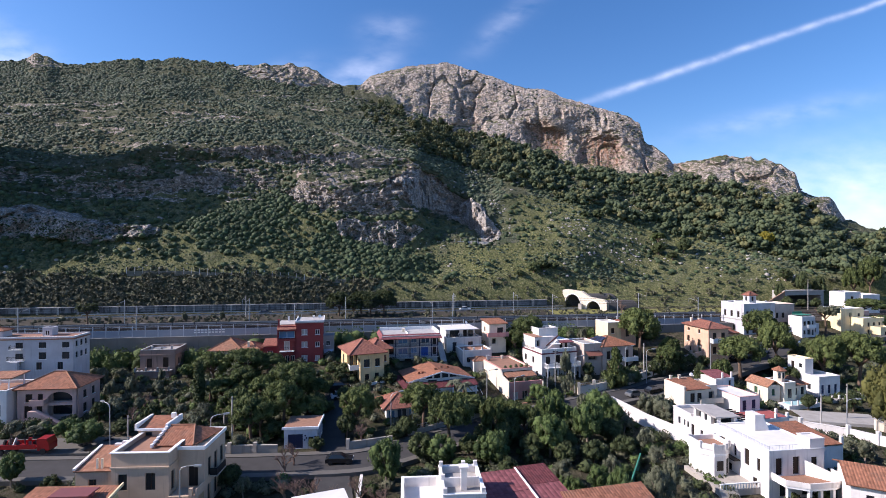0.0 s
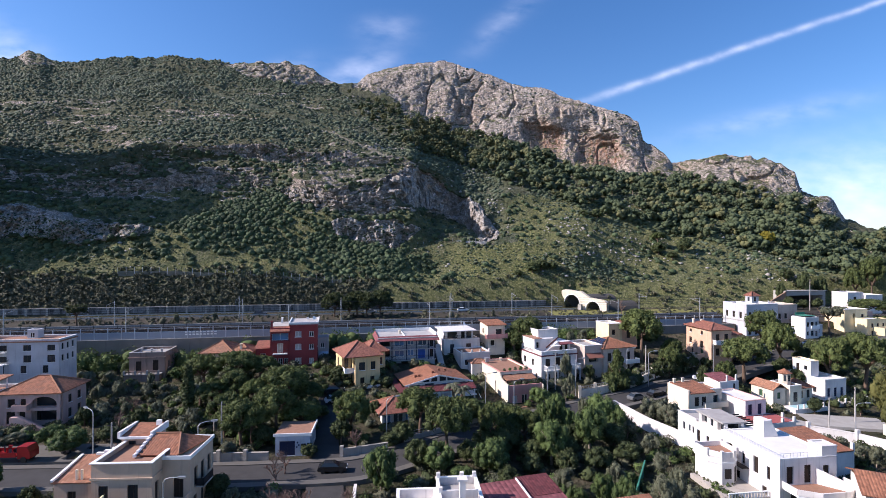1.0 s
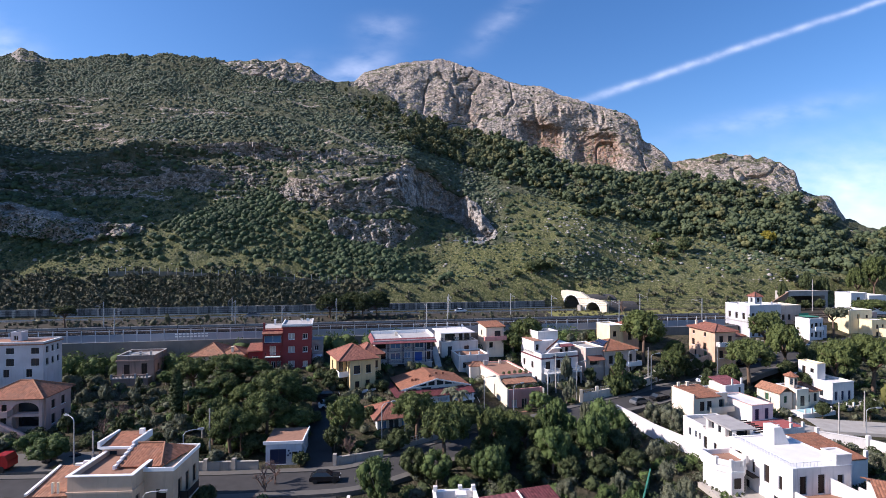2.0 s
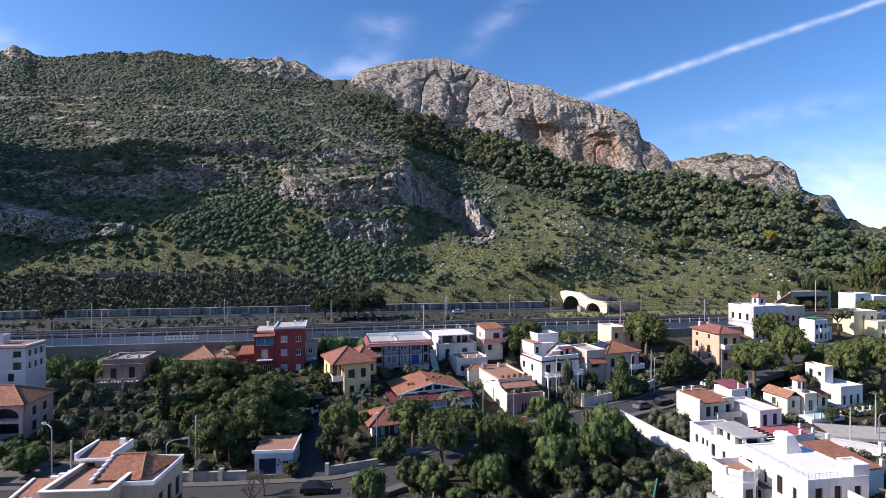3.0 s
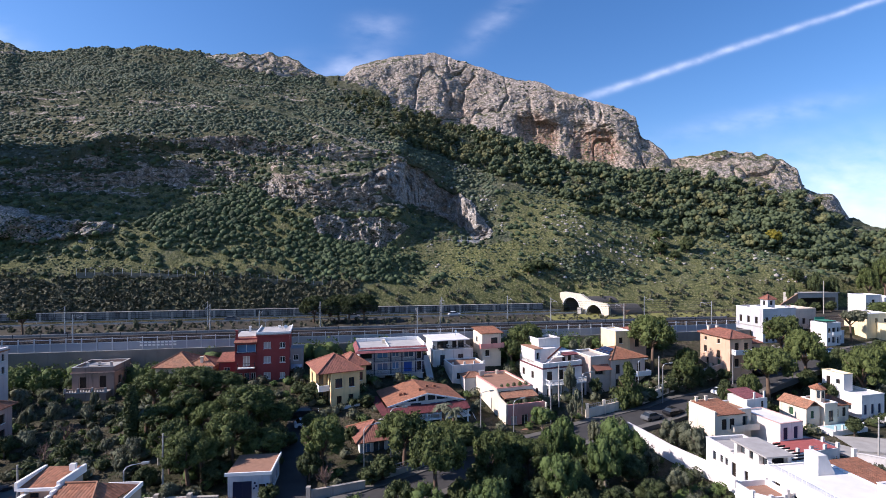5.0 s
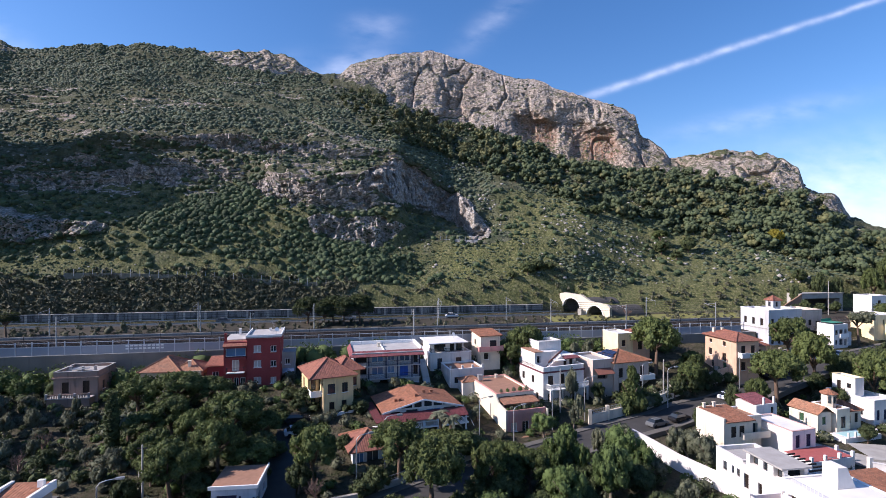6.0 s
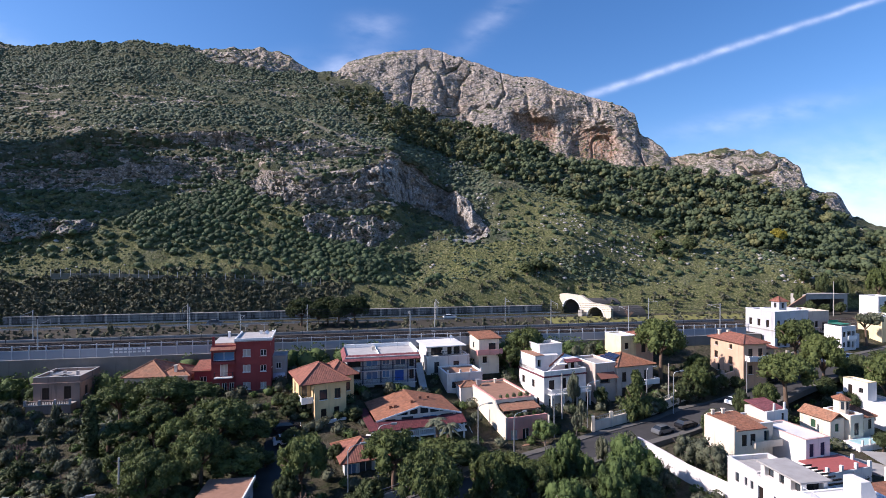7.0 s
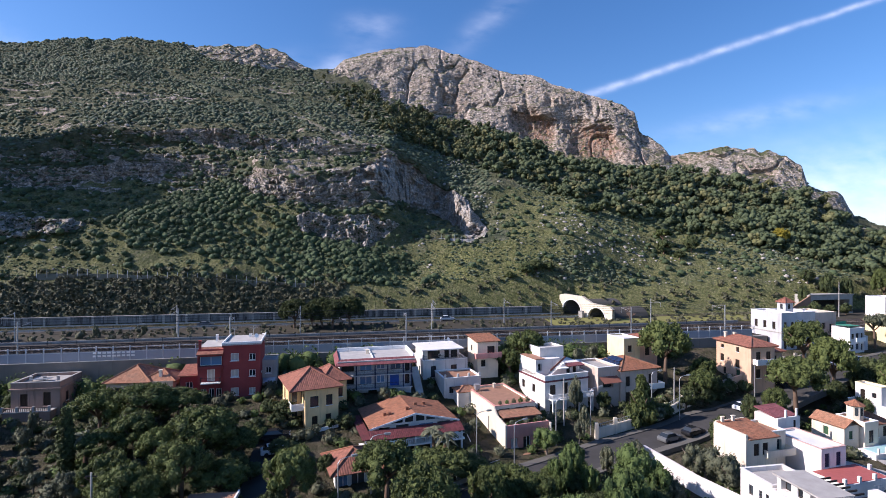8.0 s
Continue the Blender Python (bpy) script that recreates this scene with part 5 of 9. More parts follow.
h = house("long two-storey house with red fascia and blue window bays", -14.0, 120, 12, 8.2)
block(h, 0, 1.3, 13.2, 9, 0, 7.0, SHADED_WHITE, [(0.4, 5.0, 2.2, 1.7, "void"), (3.6, 5.0, 2.3, 1.5, "bglass"), (6.7, 5.2, 1.5, 1.3, "bglass"), (9.2, 5.0, 2.1, 1.5, "bglass"), (12, 4.6, 0.9, 2, "dark"), (0.4, 2.6, 2.2, 1.7, "void"), (3.6, 2.5, 2.3, 1.5, "bglass"), (6.7, 2.7, 1.5, 1.4, "bglass"), (9.2, 2.0, 1.7, 2.1, "blue"), (12, 2.2, 0.9, 2, "dark"), (5.2, 0, 1.6, 1.4, "void"), (8.4, 0, 1.6, 1.5, "dark")])
part("roof", Shape().box(-0.4, -0.2, 7.0, 13.7, 9.3, 7.2), ROOF_PALE, h)
antenna(h, 10.5, 6.5, 7.2)
antenna(h, 2.0, 7.5, 7.2, 1.9)
sr = Shape()
slope(sr, [(-0.9, -0.8, 6.6), (13.9, -0.8, 6.6), (13.7, 0.6, 7.5), (-0.2, 0.6, 7.5)])
slope(sr, [(-0.9, 9.6, 6.6), (-0.9, -0.8, 6.6), (-0.2, 0.6, 7.5), (-0.2, 9.4, 7.5)])
part("fascia", sr, TILE_PINK, h, "sloping red tiled fascia")
part("parapet", Shape().box(13.4, 0.7, 7.2, 13.7, 9.4, 7.9).box(-0.1, 9.1, 7.2, 13.4, 9.4, 7.9).box(6, 1.2, 7.2, 6.12, 9.1, 7.5), TRIM, h)
for zz in (2.0, 4.5):
    balcony(h, 0.0, 13.2, 1.3, zz, 1.3, SHADED_WHITE)
posts(h, [(0.2, 0.15), (2.9, 0.15), (6.3, 0.15), (8.6, 0.15), (11.5, 0.15), (13.0, 0.15)], 2.0, 6.7, 0.22, SHUT_BLUE)
posts(h, [(2.9, 0.3), (8.4, 0.3)], -2.0, 2.0, 0.3, TRIM)
chimney(h, 5.5, 6, 7.3, 0.6, 0.6)
part("stair_ramp", Shape().add([(14.0, -4, -3), (15.4, -4, -3), (15.4, 6, 3.6), (14.0, 6, 3.6), (14.0, -4, -2.4), (15.4, -4, -2.4), (15.4, 6, 4.2), (14.0, 6, 4.2)], [(0, 1, 2, 3), (4, 7, 6, 5), (0, 4, 5, 1), (1, 5, 6, 2), (2, 6, 7, 3), (3, 7, 4, 0)]), GREY, h)

h = house("weathered white house of three stepped flat-roofed storeys", 0.9, 130, 15, 8.6)
block(h, 0, 0, 9.4, 8, 0, 4.4, OLD_WHITE, [(1.6, 1.2, 1.1, 2.3, "dark"), (5.8, 1.2, 1.3, 2.3, "dark")], left=row(2, 1.5, 3, 1.6, 1, 1.4, "dark"))
flat_roof(h, 0, 0, 9.4, 8, 4.4, OLD_WHITE, ROOF_GREY, 0.2, TRIM)
block(h, 0.4, 1.8, 8.2, 8, 4.48, 6.6, WHITE, [(1.0, 0.1, 2.6, 1.8, "dark"), (4.6, 0.1, 1.0, 1.9, "door"), (6.0, 0.1, 1.4, 1.8, "dark")], deep=0)
part("roof", Shape().box(-0.3, -0.2, 6.6, 8.6, 8.3, 6.8), ROOF_WHITE, h)
antenna(h, 3.0, 6.0, 6.8)
dish(h, 6.8, 5.0, 6.8)
air_unit(h, 3.6, 1.45, 5.0, 4.4, 1.79, 5.5)
balcony(h, 0.3, 9.2, 1.6, 4.62, 1.5, OLD_WHITE)
block(h, 2.4, -6.5, 9.8, -0.02, -2.2, 2.2, OLD_WHITE, [(1.0, 1.8, 0.9, 1.3, "dark"), (4.2, 1.8, 0.9, 1.0, "dark"), (6.2, 1.8, 0.9, 1.0, "dark"), (2, -0.6, 1.4, 1.8, "void")])
flat_roof(h, 2.4, -6.5, 9.8, -0.02, 2.2, OLD_WHITE, TERRACE, 0.3, TRIM)
posts(h, [(2.6, -6.3), (5.2, -6.3), (7.4, -6.3), (9.6, -6.3)], 2.5, 3.2, 0.35, OLD_WHITE)
block(h, 4.2, -9.5, 8.2, -6.52, -3.2, 0.6, OLD_WHITE, [(2.4, 1.8, 0.8, 1.2, "shut")])
hip_roof(h, 4.2, -9.5, 8.2, -6.52, 0.6, 0.7, TILE_OLD, 0.2)

h = house("small cream house with red roof and rounded balcony", 12.1, 133, 15, 10.6)
block(h, 0, 0, 4.6, 6, 0, 5.8, CREAM, [(2.2, 3.0, 1.8, 1.8, "void"), (0.8, 0.6, 1.0, 1.4, "dark")], left=[(2, 3.4, 0.9, 1.2, "shut")])
shed_roof(h, -0.4, -0.4, 5.2, 6.3, 5.9, 6.5, TILE)
balcony(h, -0.8, 5.0, 0, 2.7, 1.2, PINK, "solid")

h = house("house with red hip roof carrying dark solar panels", 39.8, 127, 18, 4.8)
block(h, 0, 0, 9.0, 9, 0, 6.9, SAND, [(1.2, 3.6, 1.1, 2.0, "shut"), (4.2, 3.7, 1.1, 2.0, "shut"), (6.8, 3.7, 1.0, 2.0, "shut"), (1.2, 0.3, 1.1, 2.2, "shut"), (6.6, 0.3, 1.1, 2.2, "shut")], left=row(2, 2, 3, 3.6, 1, 1.8, "shut"))
roof = hip_roof(h, 0, 0, 9.0, 9, 6.9, 1.8, TILE, 0.5, TILE_OLD)
for i in range(2):
    for k in range(3):
        part("solar_panel", Shape().add([(-0.1 + 0.02, 2.0 + 1.7 * k, 7.25 + 0.1), (1.5, 2.0 + 1.7 * k, 7.9), (1.5, 3.5 + 1.7 * k, 7.9), (-0.08, 3.5 + 1.7 * k, 7.35)] if i == 0 else [(1.6, 2.6 + 1.4 * k, 7.95), (3.0, 2.9 + 1.2 * k, 8.5), (3.0, 4.0 + 1.2 * k, 8.5), (1.6, 3.9 + 1.4 * k, 7.95)], [(0, 1, 2, 3)]), SOLAR, roof)
balcony(h, 5.6, 9.4, 0, 3.2, 1.6, TRIM, "solid")
block(h, -5.0, 0.5, -0.02, 8, 0, 7.2, SAND, [(1.2, 3.6, 2.4, 2.2, "void"), (1.2, 0.3, 1.1, 2.0, "shut")])
flat_roof(h, -5.0, 0.5, -0.02, 8, 7.2, SAND, ROOF_GREY, 0.5, TRIM)
part("awning", Shape().add([(-4.8, 0.45, 5.9), (-0.6, 0.45, 5.9), (-0.6, -1.2, 5.0), (-4.8, -1.2, 5.0), (-4.8, 0.45, 5.85), (-0.6, 0.45, 5.85), (-0.6, -1.2, 4.95), (-4.8, -1.2, 4.95)], [(0, 3, 2, 1), (4, 5, 6, 7), (2, 3, 7, 6)]), TILE_RED, h, "dark red canvas awning")

h = house("low cream house with red tiled half roof", 44.0, 136, 15, 10.8)
block(h, 0, 0, 4.0, 6, 0, 5.2, PALE_YELLOW, [(1.0, 2.6, 1.0, 1.4, "shut")])
flat_roof(h, 0, 0, 4.0, 6, 5.2, PALE_YELLOW, ROOF_WHITE, 0.3, TRIM)
block(h, 4.02, 0.3, 8.8, 6, 0, 4.9, ORANGE, [(1.6, 1.5, 1.2, 2.4, "shut"), (3.4, 2.4, 0.8, 1.4, "shut")])
hip_roof(h, 4.3, 0.3, 8.8, 6, 4.9, 0.9, TILE_RED, 0.5)

# ---- houses up the side road ----
h = house("tall orange house with red hip roof and green door", 66.7, 128, 10, 8.4)
block(h, 0, 0, 5.6, 9.5, 0, 7.6, ORANGE, [(1.2, 4.6, 1.1, 1.9, "shut"), (3.6, 4.6, 1.1, 1.9, "shut"), (1.2, 1.2, 1.1, 1.8, "shut"), (3.6, 1.2, 1.1, 1.8, "shut")],
      left=[(1.4, 6.0, 0.8, 0.8, "shut"), (1.2, 3.2, 1.0, 1.5, "shut"), (5.6, 5.9, 0.8, 1.0, "shut"), (5.4, 2.6, 1.1, 1.7, "shut"), (5.5, 0.2, 1.1, 2.0, "green"), (2.0, 0.6, 0.8, 1.4, "shut")])
hip_roof(h, 0, 0, 5.6, 9.5, 7.6, 1.3, TILE_RED, 0.55)
block(h, 5.62, 2.0, 9.5, 8, 0, 6.0, ORANGE, [(1.4, 3.4, 1.1, 1.7, "shut")])
hip_roof(h, 5.62, 2.0, 9.5, 8, 6.0, 1.0, TILE_RED, 0.5)
balcony(h, 0.4, 4.8, 0, 4.2, 1.2, TRIM, "solid")
chimney(h, 1.2, 8.2, 8.4, 0.8)
chimney(h, 4.0, 8.8, 8.2, 0.7)

h = house("large white villa with a red-roofed belvedere turret", 88.0, 149, 12, 10.4)
block(h, 0, 0, 4.6, 9, 0, 9.0, SHADED_WHITE, [(0.8, 5.4, 0.9, 1.9, "shut"), (2.9, 5.4, 0.9, 1.9, "shut"), (0.8, 0.8, 0.9, 2.4, "shut"), (2.9, 0.8, 0.9, 2.4, "shut")], left=row(3, 1.2, 2.6, 5.4, 0.9, 1.8, "shut"))
band(h, 0, 0, 4.6, 9, 4.6, 0.25, 0.12, GREY)
flat_roof(h, 0, 0, 4.6, 9, 9.0, SHADED_WHITE, ROOF_WHITE, 0.5, TRIM)
block(h, 4.62, 2.0, 12.8, 10, 0, 8.6, SHADED_WHITE, [(0.8, 5.0, 1.1, 2.0, "shut"), (3.2, 5.2, 1.2, 1.8, "shut"), (6.0, 5.2, 1.2, 1.8, "shut"), (0.9, 1.0, 1.2, 2.2, "shut"), (3.4, 1.0, 1.2, 2.2, "shut"), (6.0, 1.2, 1.2, 2.0, "shut")])
band(h, 4.62, 2.0, 12.8, 10, 4.4, 0.25, 0.1, GREY)
antenna(h, 10.5, 8.0, 8.7)
dish(h, 11.5, 4.0, 8.7)
flat_roof(h, 4.62, 2.0, 12.8, 10, 8.6, SHADED_WHITE, ROOF_WHITE, 0.7, TRIM)
block(h, 5.2, 3.6, 7.6, 6.0, 9.3, 11.6, SHADED_WHITE, [(0.8, 0.6, 0.8, 1.3, "dark")], [(0.8, 0.6, 0.8, 1.3, "dark")], [(0.8, 0.6, 0.8, 1.3, "dark")], deep=0.7)
hip_roof(h, 5.2, 3.6, 7.6, 6.0, 11.6, 1.2, TILE_RED, 0.35)
block(h, 12.82, 3.0, 20.8, 11, 0, 8.2, SAND, [(1.2, 4.6, 1.0, 1.6, "shut"), (3.4, 4.6, 1.0, 1.6, "shut"), (5.8, 3.6, 1.4, 2.2, "void")], left=[(2, 5.4, 1, 1.4, "shut")])
flat_roof(h, 12.82, 3.0, 20.8, 11, 8.2, SAND, ROOF_PALE, 0.6, CREAM)
balcony(h, 17.8, 20.9, 3.0, 3.4, 1.0, CREAM)

h = house("white modern house with a green-netted roof terrace", 104.3, 148, 15, 9.9, size=0.78)
h.matrix_basis = h.matrix_basis @ Matrix.Diagonal((0.70, 0.7, 1.15, 1))
block(h, 0, 0, 9.0, 8, 0, 6.6, WHITE, [(1.0, 4.2, 1.6, 1.4, "dark"), (3.6, 3.9, 2.4, 1.8, "void"), (6.8, 3.9, 1.6, 1.8, "void"), (3.6, 1.2, 2.4, 1.7, "void"), (6.8, 1.0, 1.6, 1.8, "void"), (1, 1.4, 1.4, 1.3, "dark")])
flat_roof(h, 0, 0, 9.0, 8, 6.6, WHITE, ROOF_GREY, 0.5, TRIM)
part("netting", Shape().box(2.5, 2.0, 7.4, 9.0, 7.8, 7.5).box(2.5, 7.8, 6.7, 9.0, 7.9, 8.2), GREEN_SHEET, h, "green shade netting")
balcony(h, 3.2, 8.8, 0, 3.6, 0.8, TRIM, "solid")
block(h, 9.02, 1.5, 13.5, 7, 0, 4.2, SHADED_WHITE, [(1.5, 1.6, 1.0, 1.6, "shut")])
flat_roof(h, 9.02, 1.5, 13.5, 7, 4.2, SHADED_WHITE, ROOF_GREY, 0.3, TRIM)

h = house("stepped pale yellow terraced houses with flat roofs", 121.0, 153, 12, 10.8, size=0.78)
block(h, 0, 2.0, 11, 10, 0, 8.6, PALE_YELLOW, [(4.0, 5.6, 1.1, 1.8, "void"), (8.0, 5.6, 1.2, 1.5, "shut")])
flat_roof(h, 0, 2.0, 11, 10, 8.6, PALE_YELLOW, ROOF_WHITE, 0.4, TRIM)
block(h, 4.5, -3.0, 14.5, 1.98, -1, 5.4, PALE_YELLOW, [(2.0, 3.6, 1.0, 1.6, "shut"), (4.6, 3.6, 1.0, 1.6, "shut"), (7.2, 3.6, 1.0, 1.6, "shut"), (2.0, 0.6, 1.0, 1.9, "shut"), (7.0, 0.6, 1.2, 1.9, "shut")])
flat_roof(h, 4.5, -3.0, 14.5, 1.98, 5.4, PALE_YELLOW, ROOF_WHITE, 0.4, PALE_YELLOW)
block(h, 7.5, -7.0, 13.5, -3.02, -1.5, 2.2, PALE_YELLOW, [(2.0, 1.2, 1.0, 1.6, "dark")])
flat_roof(h, 7.5, -7.0, 13.5, -3.02, 2.2, PALE_YELLOW, ROOF_WHITE, 0.7, PALE_YELLOW)
block(h, 11.02, 3.5, 15.5, 10, 0, 7.4, ROSE, [(1.4, 4.6, 1.1, 1.6, "shut")])
flat_roof(h, 11.02, 3.5, 15.5, 10, 7.4, ROSE, ROOF_WHITE, 0.4, TRIM)

h = house("white terraced villa with stepped parapets on the hillside", 136.5, 173, 12, 17.2, size=0.8)
block(h, 0, 0, 8, 7, 0, 4.6, WHITE, [(3.0, 1.8, 1.6, 1.5, "dark")])
flat_roof(h, 0, 0, 8, 7, 4.6, WHITE, ROOF_WHITE, 0.5, TRIM)
block(h, 8.02, -1.0, 17, 7, -1.5, 3.4, WHITE, [(1.5, 1.8, 2.0, 1.6, "void"), (5.5, 1.8, 1.6, 1.6, "void")])
flat_roof(h, 8.02, -1.0, 17, 7, 3.4, WHITE, ROOF_WHITE, 0.6, TRIM)

h = thing("road_underpass", pose(129.5, 193.2, 13.7, 0, 0, 8.9), "concrete road underpass with a dark flat opening", "underpass")
part("deck", Shape().box(0, 0, 4.7, 17, 6, 6.3), CONCRETE, h)
part("abutment", Shape().box(0, 0, -1, 1.2, 6, 4.69), CONCRETE, h)
part("abutment", Shape().box(15.8, 0, -1, 17, 6, 4.69), CONCRETE, h)
# back wall near black: the shade of the shallow opening is in its colour
part("back_wall", Shape().box(1.2, 5.4, -1, 15.8, 6, 4.69), plain("underpass_shade", (0.05, 0.047, 0.043), 0.95), h)
part("coping", Shape().box(-0.3, -0.3, 6.3, 17.3, 0.4, 6.55), CONCRETE, h)
# this wall stands in for the reddish-brown earth slope beside the opening
part("wing_wall", Shape().add([(-9, -1.0, -1), (0, -0.2, -1), (0, -0.2, 6.3), (-9, -1.0, 2.0), (-9, -0.6, -1), (0, 0.3, -1), (0, 0.3, 6.3), (-9, -0.6, 2.0)], [(0, 1, 2, 3), (7, 6, 5, 4), (3, 2, 6, 7), (0, 3, 7, 4)]), stucco("red_brown_earth", (0.34, 0.20, 0.13), 0.6), h)

# ---- houses beside the large white building ----
h = house("cream house with a clay tile roof and small loggia", 46.6, 98.4, 13, 3.4)
h.matrix_basis = h.matrix_basis @ Matrix.Diagonal((0.98, 0.66, 0.92, 1))
block(h, 0, 0, 5.6, 9, 0, 5.9, CREAM, [(1.4, 3.1, 1.0, 1.9, "shut"), (3.0, 3.1, 1.0, 1.9, "shut")])
part("parapet", Shape().box(-0.02, -0.02, 5.9, 0.3, 9.0, 6.5).box(0.3, 8.7, 5.9, 5.6, 9.0, 6.7), CREAM, h)
shed_roof(h, 0.32, -0.5, 5.9, 8.6, 5.9, 6.7, TILE)
block(h, 5.62, 1.8, 8.6, 9, 0, 5.6, CREAM, [(0.6, 2.9, 1.6, 1.8, "void")])
flat_roof(h, 5.62, 1.8, 8.6, 9, 5.6, CREAM, TERRACE, 0.4, TRIM)
balcony(h, 3.4, 8.6, 1.8, 2.9, 2.6, CREAM, "solid")
for x in (1.0, 3.0):
    chimney(h, x, 8.0, 6.7, 0.7, 0.45)

h = house("white house with a faded red sheet roof", 57.2, 106.8, 16, 3.8)
h.matrix_basis = h.matrix_basis @ Matrix.Diagonal((0.72, 0.6, 0.92, 1))
block(h, 0, 0, 6.6, 7, 0, 5.4, WHITE, [(4.6, 3.4, 0.8, 1.4, "shut")])
shed_roof(h, -0.1, 0.6, 6.4, 7.2, 5.5, 6.3, TILE_PINK)
posts(h, [(2.5, 0.2), (5.9, 0.4)], 5.4, 6.7, 0.4, WHITE, "chimney")

h = house("white cubic house with two navy shuttered doors", 56.6, 97.2, 15, 3.6)
h.matrix_basis = h.matrix_basis @ Matrix.Diagonal((0.95, 0.9, 0.9, 1))
block(h, 0, 0, 5.0, 8.5, 0, 4.2, WHITE, [(0.7, 1.6, 1.0, 2.2, "navy"), (3.0, 1.6, 1.0, 2.2, "navy")], left=[(2, 2, 0.9, 1.3, "shut")])
flat_roof(h, 0, 0, 5.0, 8.5, 4.2, WHITE, ROOF_WHITE, 0.35, ROSE)
part("terrace", Shape().box(-2.0, -5.0, -1.5, 7.0, -0.01, 1.4), WHITE, h)
part("paving", Shape().box(-1.8, -4.8, 1.4, 6.8, -0.02, 1.46), plain("red_terrace_tiles", (0.36, 0.10, 0.09), 0.7), h)
posts(h, [(-1.8, -4.8), (1.0, -4.8), (4.0, -4.8), (6.8, -4.8), (6.8, -2.2)], 1.46, 2.3, 0.4, WHITE)

h = house("small villa with an octagonal red-roofed turret and stone trim", 68.2, 107.0, 15, 3.6)
h.matrix_basis = h.matrix_basis @ Matrix.Diagonal((0.76, 0.76, 0.84, 1))
block(h, 0, 0, 4.2, 7, 0, 4.4, CREAM, [(1.4, 1.8, 1.1, 1.6, "green")], left=[(2.6, 1.8, 1.1, 1.6, "green")])
gable_roof(h, 0, 0, 4.2, 7, 4.4, 1.2, TILE_OLD, 0.4)
block(h, 4.6, -1.0, 8.6, 5, 0, 4.6, CREAM, [(1.2, 1.0, 1.5, 2.4, "dark")])
flat_roof(h, 4.6, -1.0, 8.6, 5, 4.6, CREAM, TERRACE, 0.4, TRIM)
t = [(6.6 + 1.5 * math.cos(math.pi * (k + 0.5) / 4), 2.4 + 1.5 * math.sin(math.pi * (k + 0.5) / 4)) for k in range(8)]
part("turret", Shape().prism(t, 3.5, 7.6), CREAM, h)
for k in range(4, 8):
    aa = math.pi * (k + 1.0) / 4 - math.pi / 8 + math.pi / 8
    cx, cy = 6.6 + 1.40 * math.cos(aa), 2.4 + 1.40 * math.sin(aa)
    part("window", Shape().box(-0.3, -0.05, 0, 0.3, 0.05, 1.5), GLASS, h, "", pose(cx, cy, 5.6, 0, 0, math.degrees(aa) + 90))
tr = Shape()
for k in range(8):
    a0, a1 = math.pi * (k - 0.5) / 4, math.pi * (k + 0.5) / 4
    slope(tr, [(6.6 + 1.95 * math.cos(a0), 2.4 + 1.95 * math.sin(a0), 7.55), (6.6 + 1.95 * math.cos(a1), 2.4 + 1.95 * math.sin(a1), 7.55), (6.6, 2.4, 8.6)])
part("turret_roof", tr, TILE, h)
block(h, 8.62, 0, 13.6, 6, 0, 4.0, CREAM, [(0.8, 1.4, 0.9, 1.8, "dark"), (3.0, 1.4, 1.2, 2.0, "dark")])
hip_roof(h, 8.62, 0, 13.6, 6, 4.0, 1.5, TILE, 0.4)
part("forecourt", Shape().box(2.0, -4.8, -1.0, 13.0, -1.01, 0.4), WHITE, h)
posts(h, [(3 + 2.2 * i, -4.6) for i in range(5)], 0.4, 1.5, 0.3, WHITE)
part("terrace_floor", Shape().box(3.4, -4.3, 0.404, 9.6, -1.5, 0.46), plain("turquoise_paving", (0.36, 0.56, 0.56), 0.6, 0, 0.15, 1.0), h, "pale turquoise terrace floor")

h = house("white flat-roofed house with a raised rooftop room", 82.4, 111.6, 14, 3.3)
block(h, 0, 0, 5.8, 9, 0, 4.2, WHITE, [(0.6, 0.9, 0.8, 1.9, "navy"), (2.4, 0.9, 0.8, 1.9, "navy"), (4.2, 0.9, 0.8, 1.9, "navy")], left=[(6.2, 1.4, 0.8, 1.2, "dark")])
flat_roof(h, 0, 0, 5.8, 9, 4.2, WHITE, ROOF_WHITE, 0.4, TRIM)
block(h, 0.35, 3.6, 2.6, 8.0, 4.2, 7.5, WHITE, left=[(0.9, 0.5, 0.8, 2.1, "shut"), (2.8, 1.5, 0.8, 0.9, "dark")], deep=0)
flat_roof(h, 0.35, 3.6, 2.6, 8.0, 7.5, WHITE, ROOF_WHITE, 0.3, PALE_YELLOW)
part("terrace", Shape().box(-0.6, -3.4, -1.2, 7.4, -0.01, 0.35), CONCRETE, h)
posts(h, [(-0.4 + 1.9 * i, -3.2) for i in range(5)], 0.35, 1.5, 0.3, WHITE)

h = house("large white flat-roofed building with dark shutters and roof terraces", 44.1, 68.9, 8, 2.2, "building", "apartment_building")
